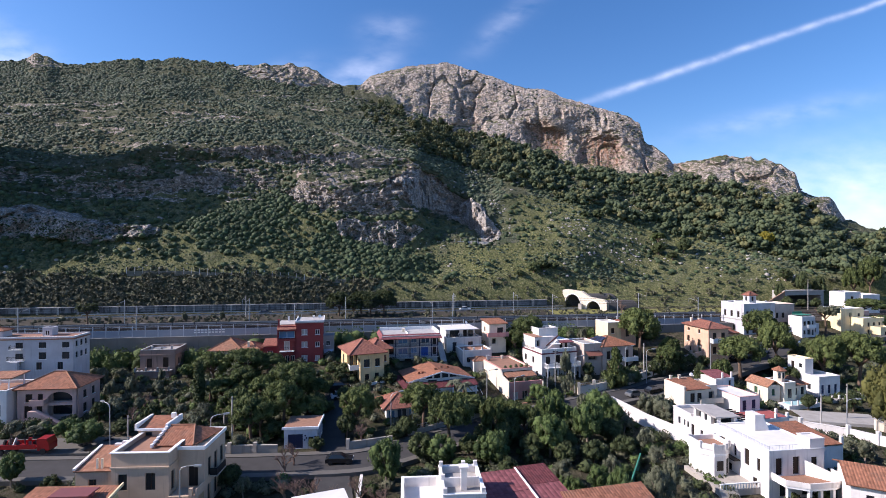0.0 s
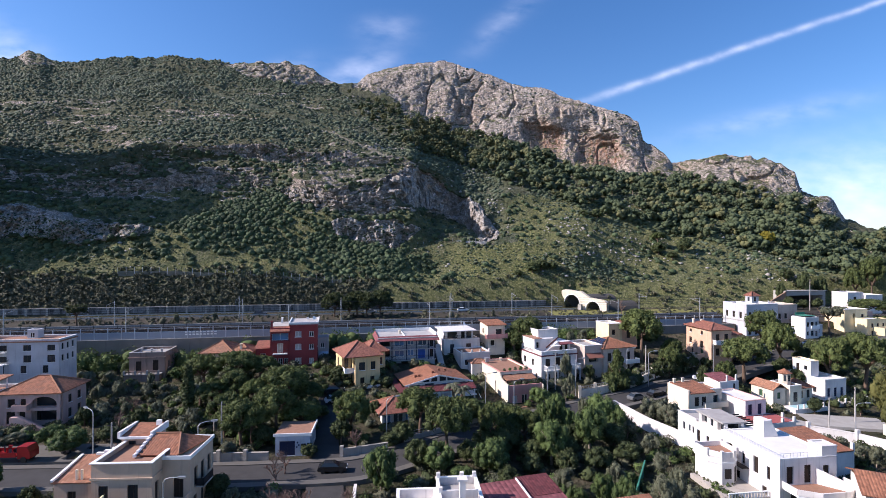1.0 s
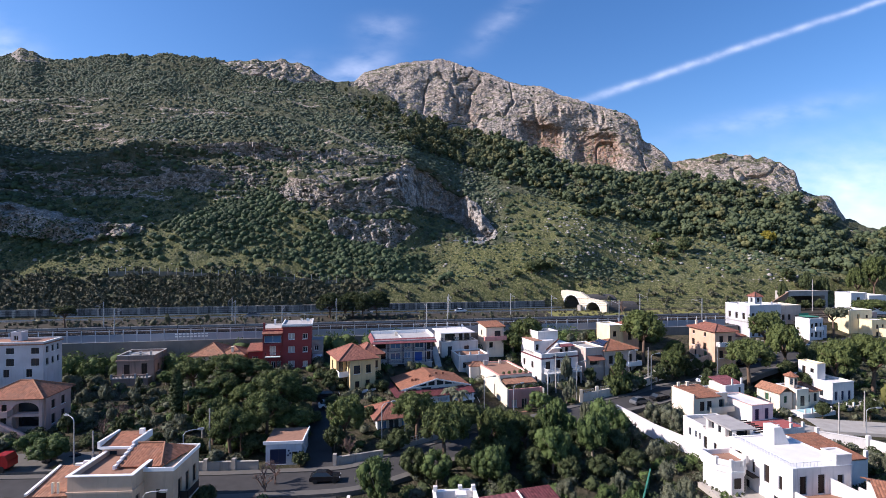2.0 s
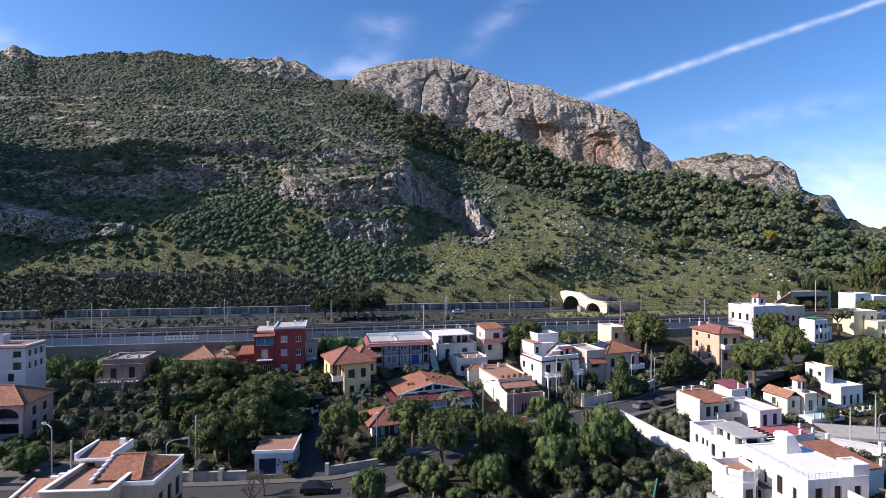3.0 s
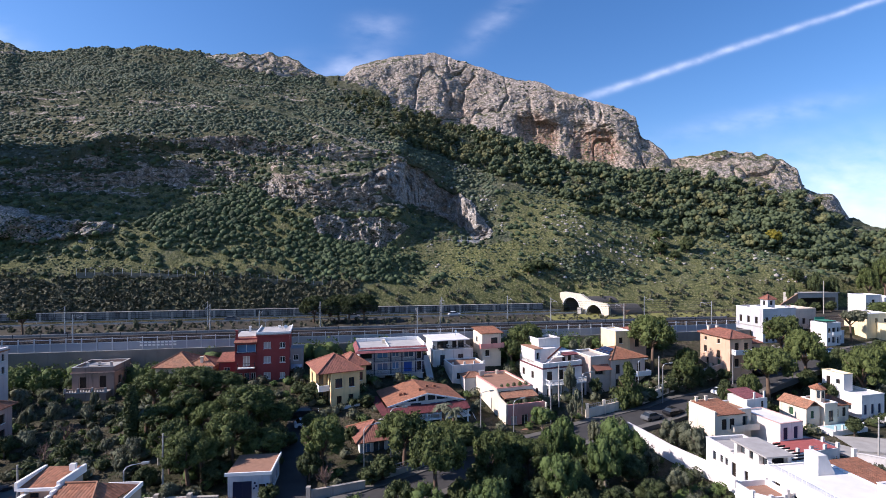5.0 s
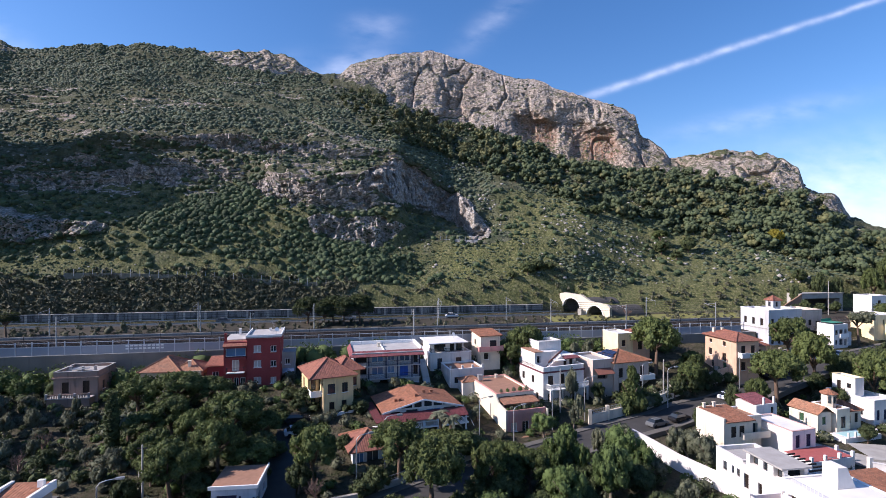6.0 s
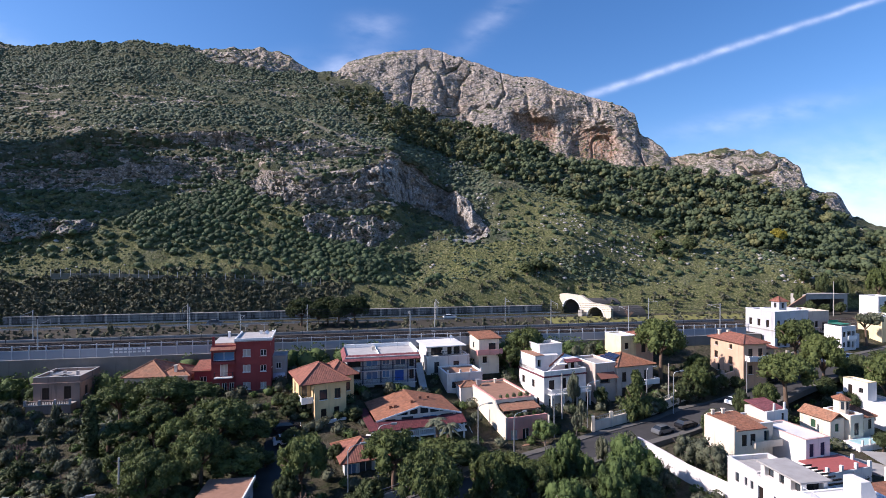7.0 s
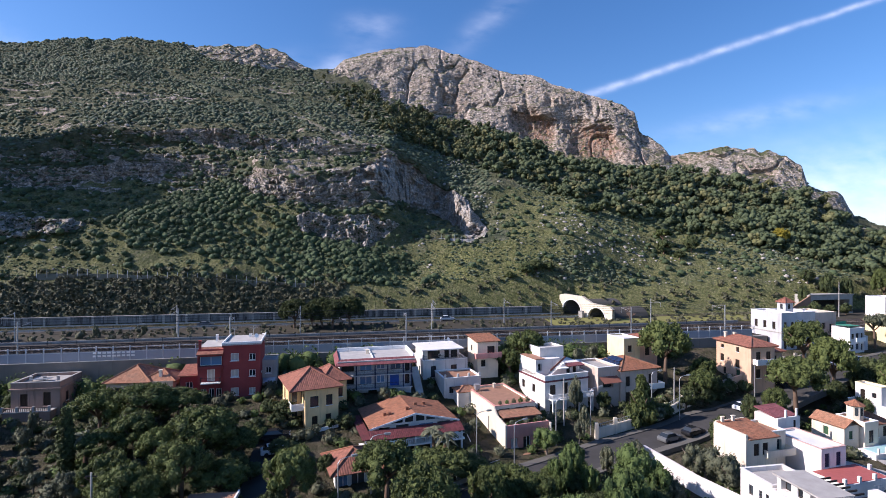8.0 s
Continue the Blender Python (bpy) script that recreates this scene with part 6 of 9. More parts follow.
block(h, 0, 0, 8.4, 11, 0, 6.3, WHITE, [(1.0, 3.1, 1.0, 2.3, "shut"), (3.6, 3.1, 1.0, 2.4, "shut"), (6.4, 3.1, 0.9, 2.2, "shut"), (1.6, 0.2, 1.0, 2.0, "dark"), (5.0, 0.2, 1.2, 2.0, "dark")],
      [(3.0, 3.4, 1.0, 1.6, "shut")], [(1.4, 3.2, 0.9, 1.9, "shut"), (4.2, 3.2, 0.55, 1.5, "shut"), (6.4, 2.9, 0.9, 2.3, "shut"), (8.8, 3.0, 0.6, 1.7, "shut"), (11.2, 3.2, 0.7, 2.0, "shut"), (3, 0.6, 0.8, 1.2, "shut"), (8, 0.6, 0.8, 1.2, "shut")])
flat_roof(h, 0, 0, 8.4, 11, 6.3, WHITE, ROOF_WHITE, 0.12, TRIM)
antenna(h, 5.8, 9.8, 6.4, 2.6)
rs = Shape()
for i in range(22):
    rs.box(0.1, 0.1 + 0.5 * i, 6.5, 0.13, 0.13 + 0.5 * i, 7.1)
for i in range(12):
    rs.box(0.13 + 0.5 * i, 0.1, 6.5, 0.16 + 0.5 * i, 0.13, 7.1)
rs.box(0.09, 0.1, 7.1, 0.14, 10.6, 7.14).box(0.09, 0.09, 7.1, 6.0, 0.14, 7.14)
part("railing", rs, TRIM, h)
block(h, 6.2, 0.0, 8.42, 2.2, 6.3, 7.6, WHITE, deep=0)
flat_roof(h, 6.2, 0.0, 8.42, 2.2, 7.6, WHITE, ROOF_WHITE, 0.15)
part("stair_hood", Shape().add([(4.0, 7.4, 6.4), (6.4, 7.4, 6.4), (6.4, 9.4, 6.4), (4.0, 9.4, 6.4), (4.0, 7.4, 8.8), (5.2, 7.4, 8.8), (5.2, 9.4, 8.8), (4.0, 9.4, 8.8)],
     [(0, 1, 5, 4), (1, 2, 6, 5), (2, 3, 7, 6), (3, 0, 4, 7), (4, 5, 6, 7)]), WHITE, h, "sloping white stair hood")
block(h, -0.01, 11.02, 7.2, 17.5, 0, 5.2, WHITE, left=[(0.6, 2.6, 0.8, 1.9, "shut"), (3.0, 2.8, 0.6, 1.5, "shut"), (5.2, 0.6, 0.8, 1.4, "shut")])
flat_roof(h, -0.01, 11.02, 7.2, 17.5, 5.2, WHITE, ROOF_WHITE, 0.25)
block(h, 0.6, 11.3, 4.0, 17.2, 5.28, 7.2, WHITE, [(0.5, 0.1, 2.4, 1.8, "void")], [(1, 0.2, 2, 1.6, "void")], [(0.6, 0.5, 1.4, 1.3, "void"), (2.8, 0.7, 0.7, 1.1, "dark"), (4.4, 0.5, 1.6, 1.3, "void")], deep=0.4)
part("roof", Shape().box(0.2, 11.05, 7.2, 4.4, 17.45, 7.4), ROOF_GREY, h, "grey gravel roof of the rooftop room")
air_unit(h, 4.4, 10.6, 5.3, 5.3, 10.98, 5.95)
air_unit(h, 5.6, 10.6, 5.3, 6.5, 10.98, 5.95)
block(h, 0.3, 17.52, 6.4, 22.5, 0, 5.2, WHITE, left=[(1.4, 3.2, 0.7, 1.2, "dark"), (3.0, 3.4, 0.5, 1.0, "dark"), (4.0, 3.4, 0.5, 1.0, "dark")])
flat_roof(h, 0.3, 17.52, 6.4, 22.5, 5.2, WHITE, ROOF_GREY, 0.55, WHITE)
for i in range(7):
    part("pergola_beam", Shape().beam((4.5, 11.6 + 0.8 * i, 6.6), (7.3, 11.8 + 0.8 * i, 6.6), 0.12, 0.2), SHUT_DARK, h)
# the porch house on its sunny side, bay-fronted, and the front terrace
t = [(-5.2, 7.0), (-4.0, 5.6), (-2.2, 5.6), (-1.0, 6.6), (-1.0, 9.8), (-5.2, 9.8)]
part("bay", Shape().prism(t, -3, 4.6), WHITE, h, "faceted white bay with stone trim")
part("bay_cornice", Shape().prism([(x * 1.05 + 0.15, yy * 1.03 - 0.25) for x, yy in t], 3.7, 3.95), TRIM, h)
part("bay_terrace", Shape().prism(t, 4.6, 4.66), TERRACE, h, "terracotta paved roof of the bay")
wp = Shape()
for (xa, ya), (xb, yb) in zip(t, t[1:] + t[:1]):
    wp.beam((xa, ya, 4.95), (xb, yb, 4.95), 0.22, 0.75)
    wp.box(xa - 0.2, ya - 0.2, 4.6, xa + 0.2, ya + 0.2, 5.55)
part("bay_parapet", wp, WHITE, h)
part("window", Shape().box(-3.6, 5.54, 1.6, -2.6, 5.58, 3.0), SHUT_DARK, h)
part("door", Shape().box(0, 0, 0.0, 0.9, 0.05, 2.2), SHUT_DARK, h, "", pose(-1.95, 5.78, 0.9, 0, 0, 40))
part("veranda_roof", Shape().box(-1.0, 5.4, 2.9, -0.02, 9.4, 3.05), SHUT_DARK, h)
part("terrace", Shape().prism([(-6.0, 1.6), (-0.02, 1.6), (-0.02, 9.8), (-6.0, 9.8)], -3, 0.8), STONE_WALL, h)
s = Shape()
for i in range(14):
    s.box(-6.0 + 0.43 * i, 1.6, 0.8, -5.88 + 0.43 * i, 1.72, 1.5)
s.box(-6.05, 1.55, 1.5, -0.02, 1.77, 1.62)
part("balustrade", s, TRIM, h)
part("stairs", Shape().add([(-6.2, -1.5, -3), (-3.5, -1.5, -3), (-3.5, 1.58, -3), (-6.2, 1.58, -3), (-6.2, 1.58, 0.8), (-3.5, 1.58, 0.8)], [(0, 1, 5, 4), (0, 4, 3), (1, 2, 5), (2, 3, 4, 5)]), STONE_WALL, h)
t = [(0.4, -0.01), (0.4, -2.4), (2.6, -3.8), (6.4, -3.8), (9.4, -2.6), (9.4, -0.01)]
part("front_balcony", Shape().prism(t, 2.6, 2.9), TRIM, h)
bp = Shape()
for (xa, ya), (xb, yb) in zip(t[:-1], t[1:]):
    bp.beam((xa, ya, 3.25), (xb, yb, 3.25), 0.18, 0.7)
part("balcony_wall", bp, WHITE, h)
part("balcony_paving", Shape().prism([(x * 0.97 + 0.1, yy * 0.96) for x, yy in t], 2.9, 2.95), TERRACE, h)
posts(h, [(0.8, -2.3), (2.8, -3.5), (4.4, -3.5), (6.2, -3.5), (9.0, -2.4)], -1.5, 2.6, 0.4, WHITE)
part("privacy_wall", Shape().add([(5.2, -0.01, 2.9), (5.4, -0.01, 2.9), (8.0, -3.2, 2.9), (7.8, -3.2, 2.9), (5.2, -0.01, 5.0), (5.4, -0.01, 5.0), (8.0, -3.2, 3.8), (7.8, -3.2, 3.8)], [(0, 3, 7, 4), (1, 5, 6, 2), (4, 7, 6, 5), (3, 2, 6, 7)]), WHITE, h)

h = house("low white house with red tile shed roof and pergola", 55.4, 76.5, 11, 2.0, size=0.8)
block(h, 0, 0, 7, 10, 0, 5.2, WHITE, [(2.0, 2.6, 0.8, 1.6, "dark")], [(1, 2.6, 1, 1.4, "shut")])
shed_roof(h, -0.1, -0.3, 6.6, 10, 5.6, 6.6, TILE)
posts(h, [(0.3, -0.2), (6.8, 0.2)], 5.2, 6.8, 0.5, WHITE)

h = house("long white house with a clay tile roof and small windows", 49.6, 62.0, -28, 2.2)
block(h, 0, 0, 14, 7.5, 0, 5.4, WHITE, [(1.5, 3.4, 0.8, 0.8, "dark"), (3.0, 1.5, 1.4, 1.5, "dark"), (6.4, 3.2, 1.2, 1.6, "blind"), (9.5, 1.8, 1.0, 1.4, "dark")])
sr = Shape()
slope(sr, [(-0.5, -0.5, 5.3), (14.5, -0.5, 5.3), (14.5, 3.75, 6.7), (-0.5, 3.75, 6.7)])
slope(sr, [(14.5, 8.0, 5.3), (-0.5, 8.0, 5.3), (-0.5, 3.75, 6.7), (14.5, 3.75, 6.7)])
part("roof", sr, TILE, h)
chimney(h, 6.6, 2.4, 6.4, 0.9, 0.6, TILE)

# ---- roofs under the start of the flight ----
h = house("white house with stepped parapets, posts and a flat roof terrace", -4.2, 51.0, 4, 0.8)
block(h, 0, 0, 4.2, 7.5, 0, 7.9, WHITE, deep=1)
flat_roof(h, 0, 0, 4.2, 7.5, 7.9, WHITE, ROOF_WHITE, 1.1, TRIM)
block(h, 4.22, 0, 8.6, 7.0, 0, 9.6, WHITE, [(0.5, 6.6, 0.6, 2.0, "dark"), (1.7, 6.6, 0.6, 2.0, "dark"), (2.9, 6.6, 0.6, 2.0, "dark")], left=[(1.0, 8.0, 0.7, 1.4, "dark"), (2.6, 8.0, 0.5, 1.4, "win"), (4.0, 8.0, 0.5, 1.4, "win")], deep=1)
flat_roof(h, 4.22, 0, 8.6, 7.0, 9.6, WHITE, ROOF_GREY, 0.8, TRIM)
posts(h, [(4.45, 0.25), (8.35, 0.25), (4.45, 3.4), (4.45, 6.75), (8.35, 6.75), (7.0, 6.75)], 10.4, 11.0, 0.4, WHITE)
part("chimney", Shape().box(6.3, 2.4, 9.7, 6.9, 3.0, 12.0).box(6.1, 2.2, 12.0, 7.1, 3.2, 12.2), WHITE, h)
part("wall", Shape().box(4.5, 3.2, 9.7, 8.3, 3.4, 10.7), WHITE, h)

h = house("low house with two wine-red sheet roofs", 5.6, 52.5, 16, 1.8)
block(h, 0, 0, 5.4, 8, 0, 6.2, WHITE, [(1.2, 3.4, 1.2, 1.2, "dark")], deep=1)
shed_roof(h, -0.3, -0.4, 5.6, 4.0, 6.4, 6.9, TILE_PINK)
shed_roof(h, -0.3, 4.0, 5.6, 8.3, 6.95, 7.5, TILE_PINK)
part("verge", Shape().beam((5.65, -0.4, 6.45), (5.65, 8.3, 7.55), 0.16, 0.2).beam((-0.4, -0.4, 6.45), (-0.4, 8.3, 7.55), 0.16, 0.2), TRIM, h)
block(h, 5.8, 2.0, 9.6, 8.5, 0, 6.4, PINK, [(0.8, 4.2, 2.0, 1.3, "dark")], deep=1)
shed_roof(h, 5.7, 1.6, 9.9, 5.0, 6.5, 6.9, TILE_PINK)
shed_roof(h, 5.7, 5.0, 9.9, 9.0, 6.95, 7.4, TILE_WINE)

h = house("cottage with a bright orange ribbed tile roof", 14.2, 49.0, 14, 1.2)
block(h, 0, 0, 9, 5, 0, 7.0, CREAM, deep=1)
shed_roof(h, -0.4, -0.5, 9.4, 5.5, 7.3, 9.0, TILE)

h = house("white outbuilding with a flat slab roof", -13.2, 47.5, 22, 2.4)
block(h, 0, 0, 5, 6.5, 0, 7.2, WHITE, deep=1)
part("roof", Shape().box(-0.3, -0.3, 7.2, 5.3, 6.8, 7.45), ROOF_WHITE, h)

h = house("tan villa with white copings, tiled roofs and dark shutters", -40.6, 62.3, 2.5, 2.4, "villa", "villa")
block(h, 0, 0, 6.9, 8, 0, 8.0, TAN, [(0.8, 4.0, 1.1, 2.0, "dark"), (4.1, 4.0, 1.2, 2.1, "dark"), (0.8, 0.6, 1.1, 2.0, "dark"), (4.1, 0.6, 1.1, 2.0, "dark")], [(0.7, 3.6, 0.9, 2.4, "shut")])
flat_roof(h, 0, 0, 6.9, 8, 8.0, TAN, TERRACE, 0.6, TRIM, 0.1)
band(h, 0, 0, 6.9, 8, 6.7, 0.22, 0.12, TAN)
block(h, 6.92, 2.4, 10.2, 9.4, 0, 8.0, TAN, [(1.3, 3.3, 1.2, 2.6, "shut"), (1.2, 0.3, 1.2, 2.2, "shut")], [(1.2, 4.0, 1.0, 2.4, "shut"), (3.2, 4.0, 1.0, 2.4, "shut"), (5.2, 4.2, 1.0, 2.2, "shut"), (1.0, 0.8, 1.0, 2.2, "shut"), (3.2, 0.8, 1.0, 2.2, "shut"), (5.2, 0.8, 1.0, 2.2, "shut")])
band(h, 6.92, 2.4, 10.2, 9.4, 8.0, 0.45, 0.14, TRIM, "coping")
sr = Shape()
slope(sr, [(3.6, 3.0, 8.35), (8.6, 2.9, 8.35), (7.0, 7.2, 9.5), (3.8, 7.2, 9.5)])
slope(sr, [(8.6, 2.9, 8.35), (10.1, 9.0, 8.35), (7.0, 7.2, 9.5)])
slope(sr, [(10.1, 9.0, 8.35), (3.8, 9.0, 8.35), (3.8, 7.2, 9.5), (7.0, 7.2, 9.5)])
roof = part("roof", sr, TILE, h)
part("ridge", Shape().tube([(8.6, 2.9, 8.42), (7.0, 7.2, 9.56)], [0.13, 0.13], 6).tube([(3.8, 7.2, 9.56), (7.0, 7.2, 9.56)], [0.13, 0.13], 6), TILE_OLD, roof)
for i in range(6):
    part("step_coping", Shape().box(3.3, 2.6 + 0.75 * i, 8.2 + 0.19 * i, 3.6, 3.25 + 0.75 * i, 8.6 + 0.19 * i), TRIM, h)
part("balcony", Shape().box(6.95, -0.2, 3.0, 10.4, 2.39, 3.25).box(10.2, -0.2, 3.25, 10.35, 2.39, 4.1).box(9.4, -0.25, 3.25, 9.8, 0.1, 4.2), TAN, h)
b = part("balcony", Shape().box(10.22, 4.0, 3.8, 11.2, 7.0, 3.98), GREY, h)
part("railing", Shape().box(11.12, 4.0, 4.0, 11.18, 7.0, 4.9).box(10.22, 4.0, 4.0, 11.18, 4.06, 4.9), IRON, b)
block(h, -0.6, 7.2, 3.2, 11.0, 6, 9.2, TAN, [(0.8, 0.4, 1.0, 2.2, "dark")], [(1.2, 1.2, 0.7, 1.2, "dark")], deep=6)
shed_roof(h, -0.8, 6.9, 3.4, 11.1, 9.2, 9.7, TILE, "tower_roof")
part("coping", Shape().box(-0.9, 6.8, 9.0, -0.6, 11.2, 9.85).box(3.2, 6.8, 9.0, 3.5, 11.2, 9.85).box(-0.6, 6.75, 8.95, 3.2, 6.95, 9.25), TRIM, h)
part("vent", Shape().box(2.4, 10.0, 9.6, 3.0, 10.4, 10.3), TRIM, h)
block(h, -4.6, 0.6, -0.02, 6, 0, 6.2, TAN, [(1.5, 3.4, 1.0, 1.8, "dark")])
shed_roof(h, -4.8, 0.4, -0.02, 6.1, 6.3, 7.4, TILE_OLD)
for i in range(5):
    part("step_coping", Shape().box(-4.9 + 0.95 * i, 5.9, 6.6 + 0.3 * i, -4.0 + 0.95 * i, 6.3, 7.0 + 0.3 * i), TRIM, h)
part("coping", Shape().beam((-4.7, 0.4, 6.5), (-4.7, 6.0, 7.4), 0.3, 0.25), TRIM, h)
posts(h, [(-2.2, 1.0), (-1.6, 1.0)], 6.2, 7.6, 0.22, CREAM, "chimney")

h = house("yellow-walled house with red tile roofs and a pink roof hatch", -50.6, 50.5, 3, 1.3)
block(h, 4.5, 0, 13.6, 7.5, 0, 6.6, YELLOW, right=[(2, 3, 1, 1.6, "shut")], deep=1)
shed_roof(h, 4.3, -0.4, 13.9, 7.8, 6.2, 7.4, TILE)
part("verge", Shape().beam((13.95, -0.4, 6.3), (13.95, 7.9, 7.5), 0.2, 0.3), PALE_YELLOW, h)
part("hatch", Shape().box(8.2, 4.4, 7.0, 11.8, 6.2, 7.7).box(8.0, 4.2, 7.7, 12.2, 6.4, 7.85), TILE_PINK, h, "pink metal roof hatch")
chimney(h, 9.0, 3.0, 7.0, 0.8)
block(h, -3, 0, 4.48, 7, 0, 6.2, YELLOW, deep=1)
hip_roof(h, -3, 0, 4.48, 7, 6.2, 1.4, TILE_PINK, 0.4)

# ---- railway, motorway, roads and walls ----


def line_y(w, x):
    return w + 0.156 * x


def strip(name, w0, w1, z, x0, x1, mat, label, category, kind="structure"):
    """A flat band that runs along the railway."""
    s = Shape()
    xs = np.linspace(x0, x1, 24)
    for xa, xb in zip(xs, xs[1:]):
        s.add([(xa, line_y(w0, xa), z), (xb, line_y(w0, xb), z), (xb, line_y(w1, xb), z), (xa, line_y(w1, xa), z)], [(0, 1, 2, 3)])
    return tagged(new(name, s.mesh(name, mat)), label, category, kind=kind)


strip("ballast", 143, 161, SHELF + 0.10, -260, 170, GRAVEL, "brown stone ballast under the tracks", "track bed")
strip("verge", 161, 178.9, SHELF + 0.14, -260, 170, DRY_EARTH, "dry earth strip between railway and motorway", "verge")
strip("service_path", 139.6, 143, SHELF + 0.08, -260, 170, GRAVEL, "dark gravel path beside the tracks", "path")
strip("motorway", 179, 186.5, SHELF + 0.18, -260, 52, ASPHALT, "grey asphalt motorway carriageway", "road")
strip("grass_verge", 163, 178.4, SHELF + 0.22, 38, 110, plain("sunny_grass", (0.19, 0.185, 0.062), 0.95, 0, 0.4, 0.7, 0.2, 0.05), "rough yellow-green grass beside the tunnel mouth", "grass")
DIR = math.degrees(math.atan(0.156))


def along(x, w, z=SHELF, turn=0.0):
    return pose(x, line_y(w, x), z, 0, 0, DIR + turn)


track = thing("railway_track", along(-45, 152), "steel railway track on concrete sleepers", "railway track", "railway tracks")
for yy in (-0.75, 0.75):
    part("rail", Shape().box(-215, yy - 0.05, 0.22, 215, yy + 0.05, 0.40), RUST_STEEL, track)
sl = Shape()
for i in range(360):
    x = -214 + 1.19 * i
    sl.box(x, -1.25, 0.10, x + 0.28, 1.25, 0.24)
tagged(part("sleeper_row", sl, plain("grimy_sleepers", (0.13, 0.115, 0.10), 0.95), track), kind="stuff")
for w in (147.2, 156.5):
    copy_thing(track, along(-45, w))

# noise barrier on its retaining wall
wall = thing("retaining_wall", along(-30, 139), "stained concrete retaining wall below the railway", "retaining wall", kind="structure")
part("wall", Shape().box(-190, -0.35, -6, 118, 0.25, 0.15), stucco("stained_concrete", (0.225, 0.200, 0.170), 0.8), wall)
part("coping", Shape().box(-190, -0.42, 0.15, 118, 0.32, 0.27), CONCRETE, wall)
barrier = thing("noise_barrier", along(-30, 139.05, SHELF + 0.27), "grey panelled noise barrier with steel posts along the railway", "noise barrier")
post_m = Shape().box(-0.08, -0.12, 0, 0.08, 0.09, 2.75).mesh("post", POST_GREY)
pan_m = Shape().box(0.10, -0.05, 0.02, 2.90, 0.05, 1.62).mesh("panel", PANEL_GREY)
rail_m = Shape().box(0.10, -0.04, 2.45, 2.90, 0.04, 2.56).box(0.10, -0.04, 1.62, 2.90, 0.04, 1.70).mesh("rail", POST_GREY)
for i in range(100):
    x = -186 + 3.0 * i
    part("post", post_m, None, barrier, "", pose(x, 0, 0))
    part("panel", pan_m, None, barrier, "", pose(x, 0, 0))
    part("rail", rail_m, None, barrier, "", pose(x, 0, 0))
for x0 in (-46, -18):
    sg = thing("sign", along(x0 - 17, 138.75, SHELF + 1.0), "pale metal lettering board fixed to the barrier", "sign")
    for k in range(9):
        part("bar", Shape().box(0.85 * k, -0.04, 0.0, 0.85 * k + 0.6, 0.0, 0.34), TRIM, sg)
    for k in range(9):
        part("bar", Shape().box(0.85 * k, -0.04, 0.62, 0.85 * k + 0.6, 0.0, 0.92), TRIM, sg)
    if x0 == -46:
        break

def dripping_concrete():
    """Grey concrete with dark runs of water stain."""
    n = Nodes("dripping_concrete")
    p = n.place()
    run = n.noise(n.scaled(p, (0.75, 0.75, 0.06)), 1.0, 5, 0.7)
    top = n.noise(n.scaled(p, (0.3, 0.3, 0.8)), 1.0, 4)
    col = n.mix(n.ramp(n.noise(p, 0.4, 5), 0.3, 0.7), (0.17, 0.165, 0.16), (0.26, 0.25, 0.235))
    col = n.mix(n.math("MULTIPLY", n.ramp(run, 0.46, 0.58), n.ramp(top, 0.3, 0.6, 0.35, 0.95)), col, (0.045, 0.042, 0.04))
    n.bump(n.noise(p, 4, 4), 0.4, 0.04)
    return n.done(col, 0.92, 0, 0.2)


# back wall of the motorway, with guard rails
bw = thing("retaining_wall", along(-105, 187.0), "long grey concrete retaining wall with dark drip stains beside the motorway", "retaining wall", kind="structure")
wall_x0, wall_x1 = -130, 146
part("wall", Shape().box(wall_x0, -0.3, -1, wall_x1, 0.5, 3.0), dripping_concrete(), bw)
for i in range(46):
    part("pier", Shape().box(-0.3, -0.18, 0, 0.3, 0.0, 3.1) if i == 0 else bpy.data.meshes["pier"], STONE_WALL if i == 0 else None, bw, "", pose(wall_x0 + 6 * i + 0.5, -0.302, 0))
part("coping", Shape().box(wall_x0, -0.4, 3.0, wall_x1, 0.6, 3.15), CONCRETE, bw)


def guard_rail(w, x0, x1, z):
    g = thing("guard_rail", along(0, w, z), "galvanised steel guard rail on short posts", "guard rail", "motorway guard rails")
    part("beam", Shape().box(x0, -0.04, 0.45, x1, 0.04, 0.78), STEEL, g)
    m = Shape().box(-0.06, 0.05, 0, 0.06, 0.12, 0.75).mesh("post", STEEL)
    for i in range(int((x1 - x0) / 4)):
        part("post", m, None, g, "", pose(x0 + 4 * i, 0, 0))


guard_rail(178.5, -190, 50, SHELF + 0.2)
guard_rail(185.6, -120, 46, SHELF + 0.2)
wb = thing("parapet_wall", along(0, 161.0), "low white-topped concrete wall beside the railway", "wall")
part("wall", Shape().box(-200, -0.15, -0.5, 95, 0.15, 0.75), CONCRETE, wb)
fence_rail = thing("fence", along(0, 143.2), "low galvanised railing beside the track path", "fence")
m = Shape().box(-0.03, -0.03, 0, 0.03, 0.03, 1.3).mesh("post", STEEL)
for i in range(84):
    part("post", m, None, fence_rail, "", pose(-170 + 3 * i, 0, 0))
part("rail", Shape().box(-170, -0.03, 1.25, 80, 0.03, 1.32).box(-170, -0.03, 0.7, 80, 0.03, 0.76), STEEL, fence_rail)

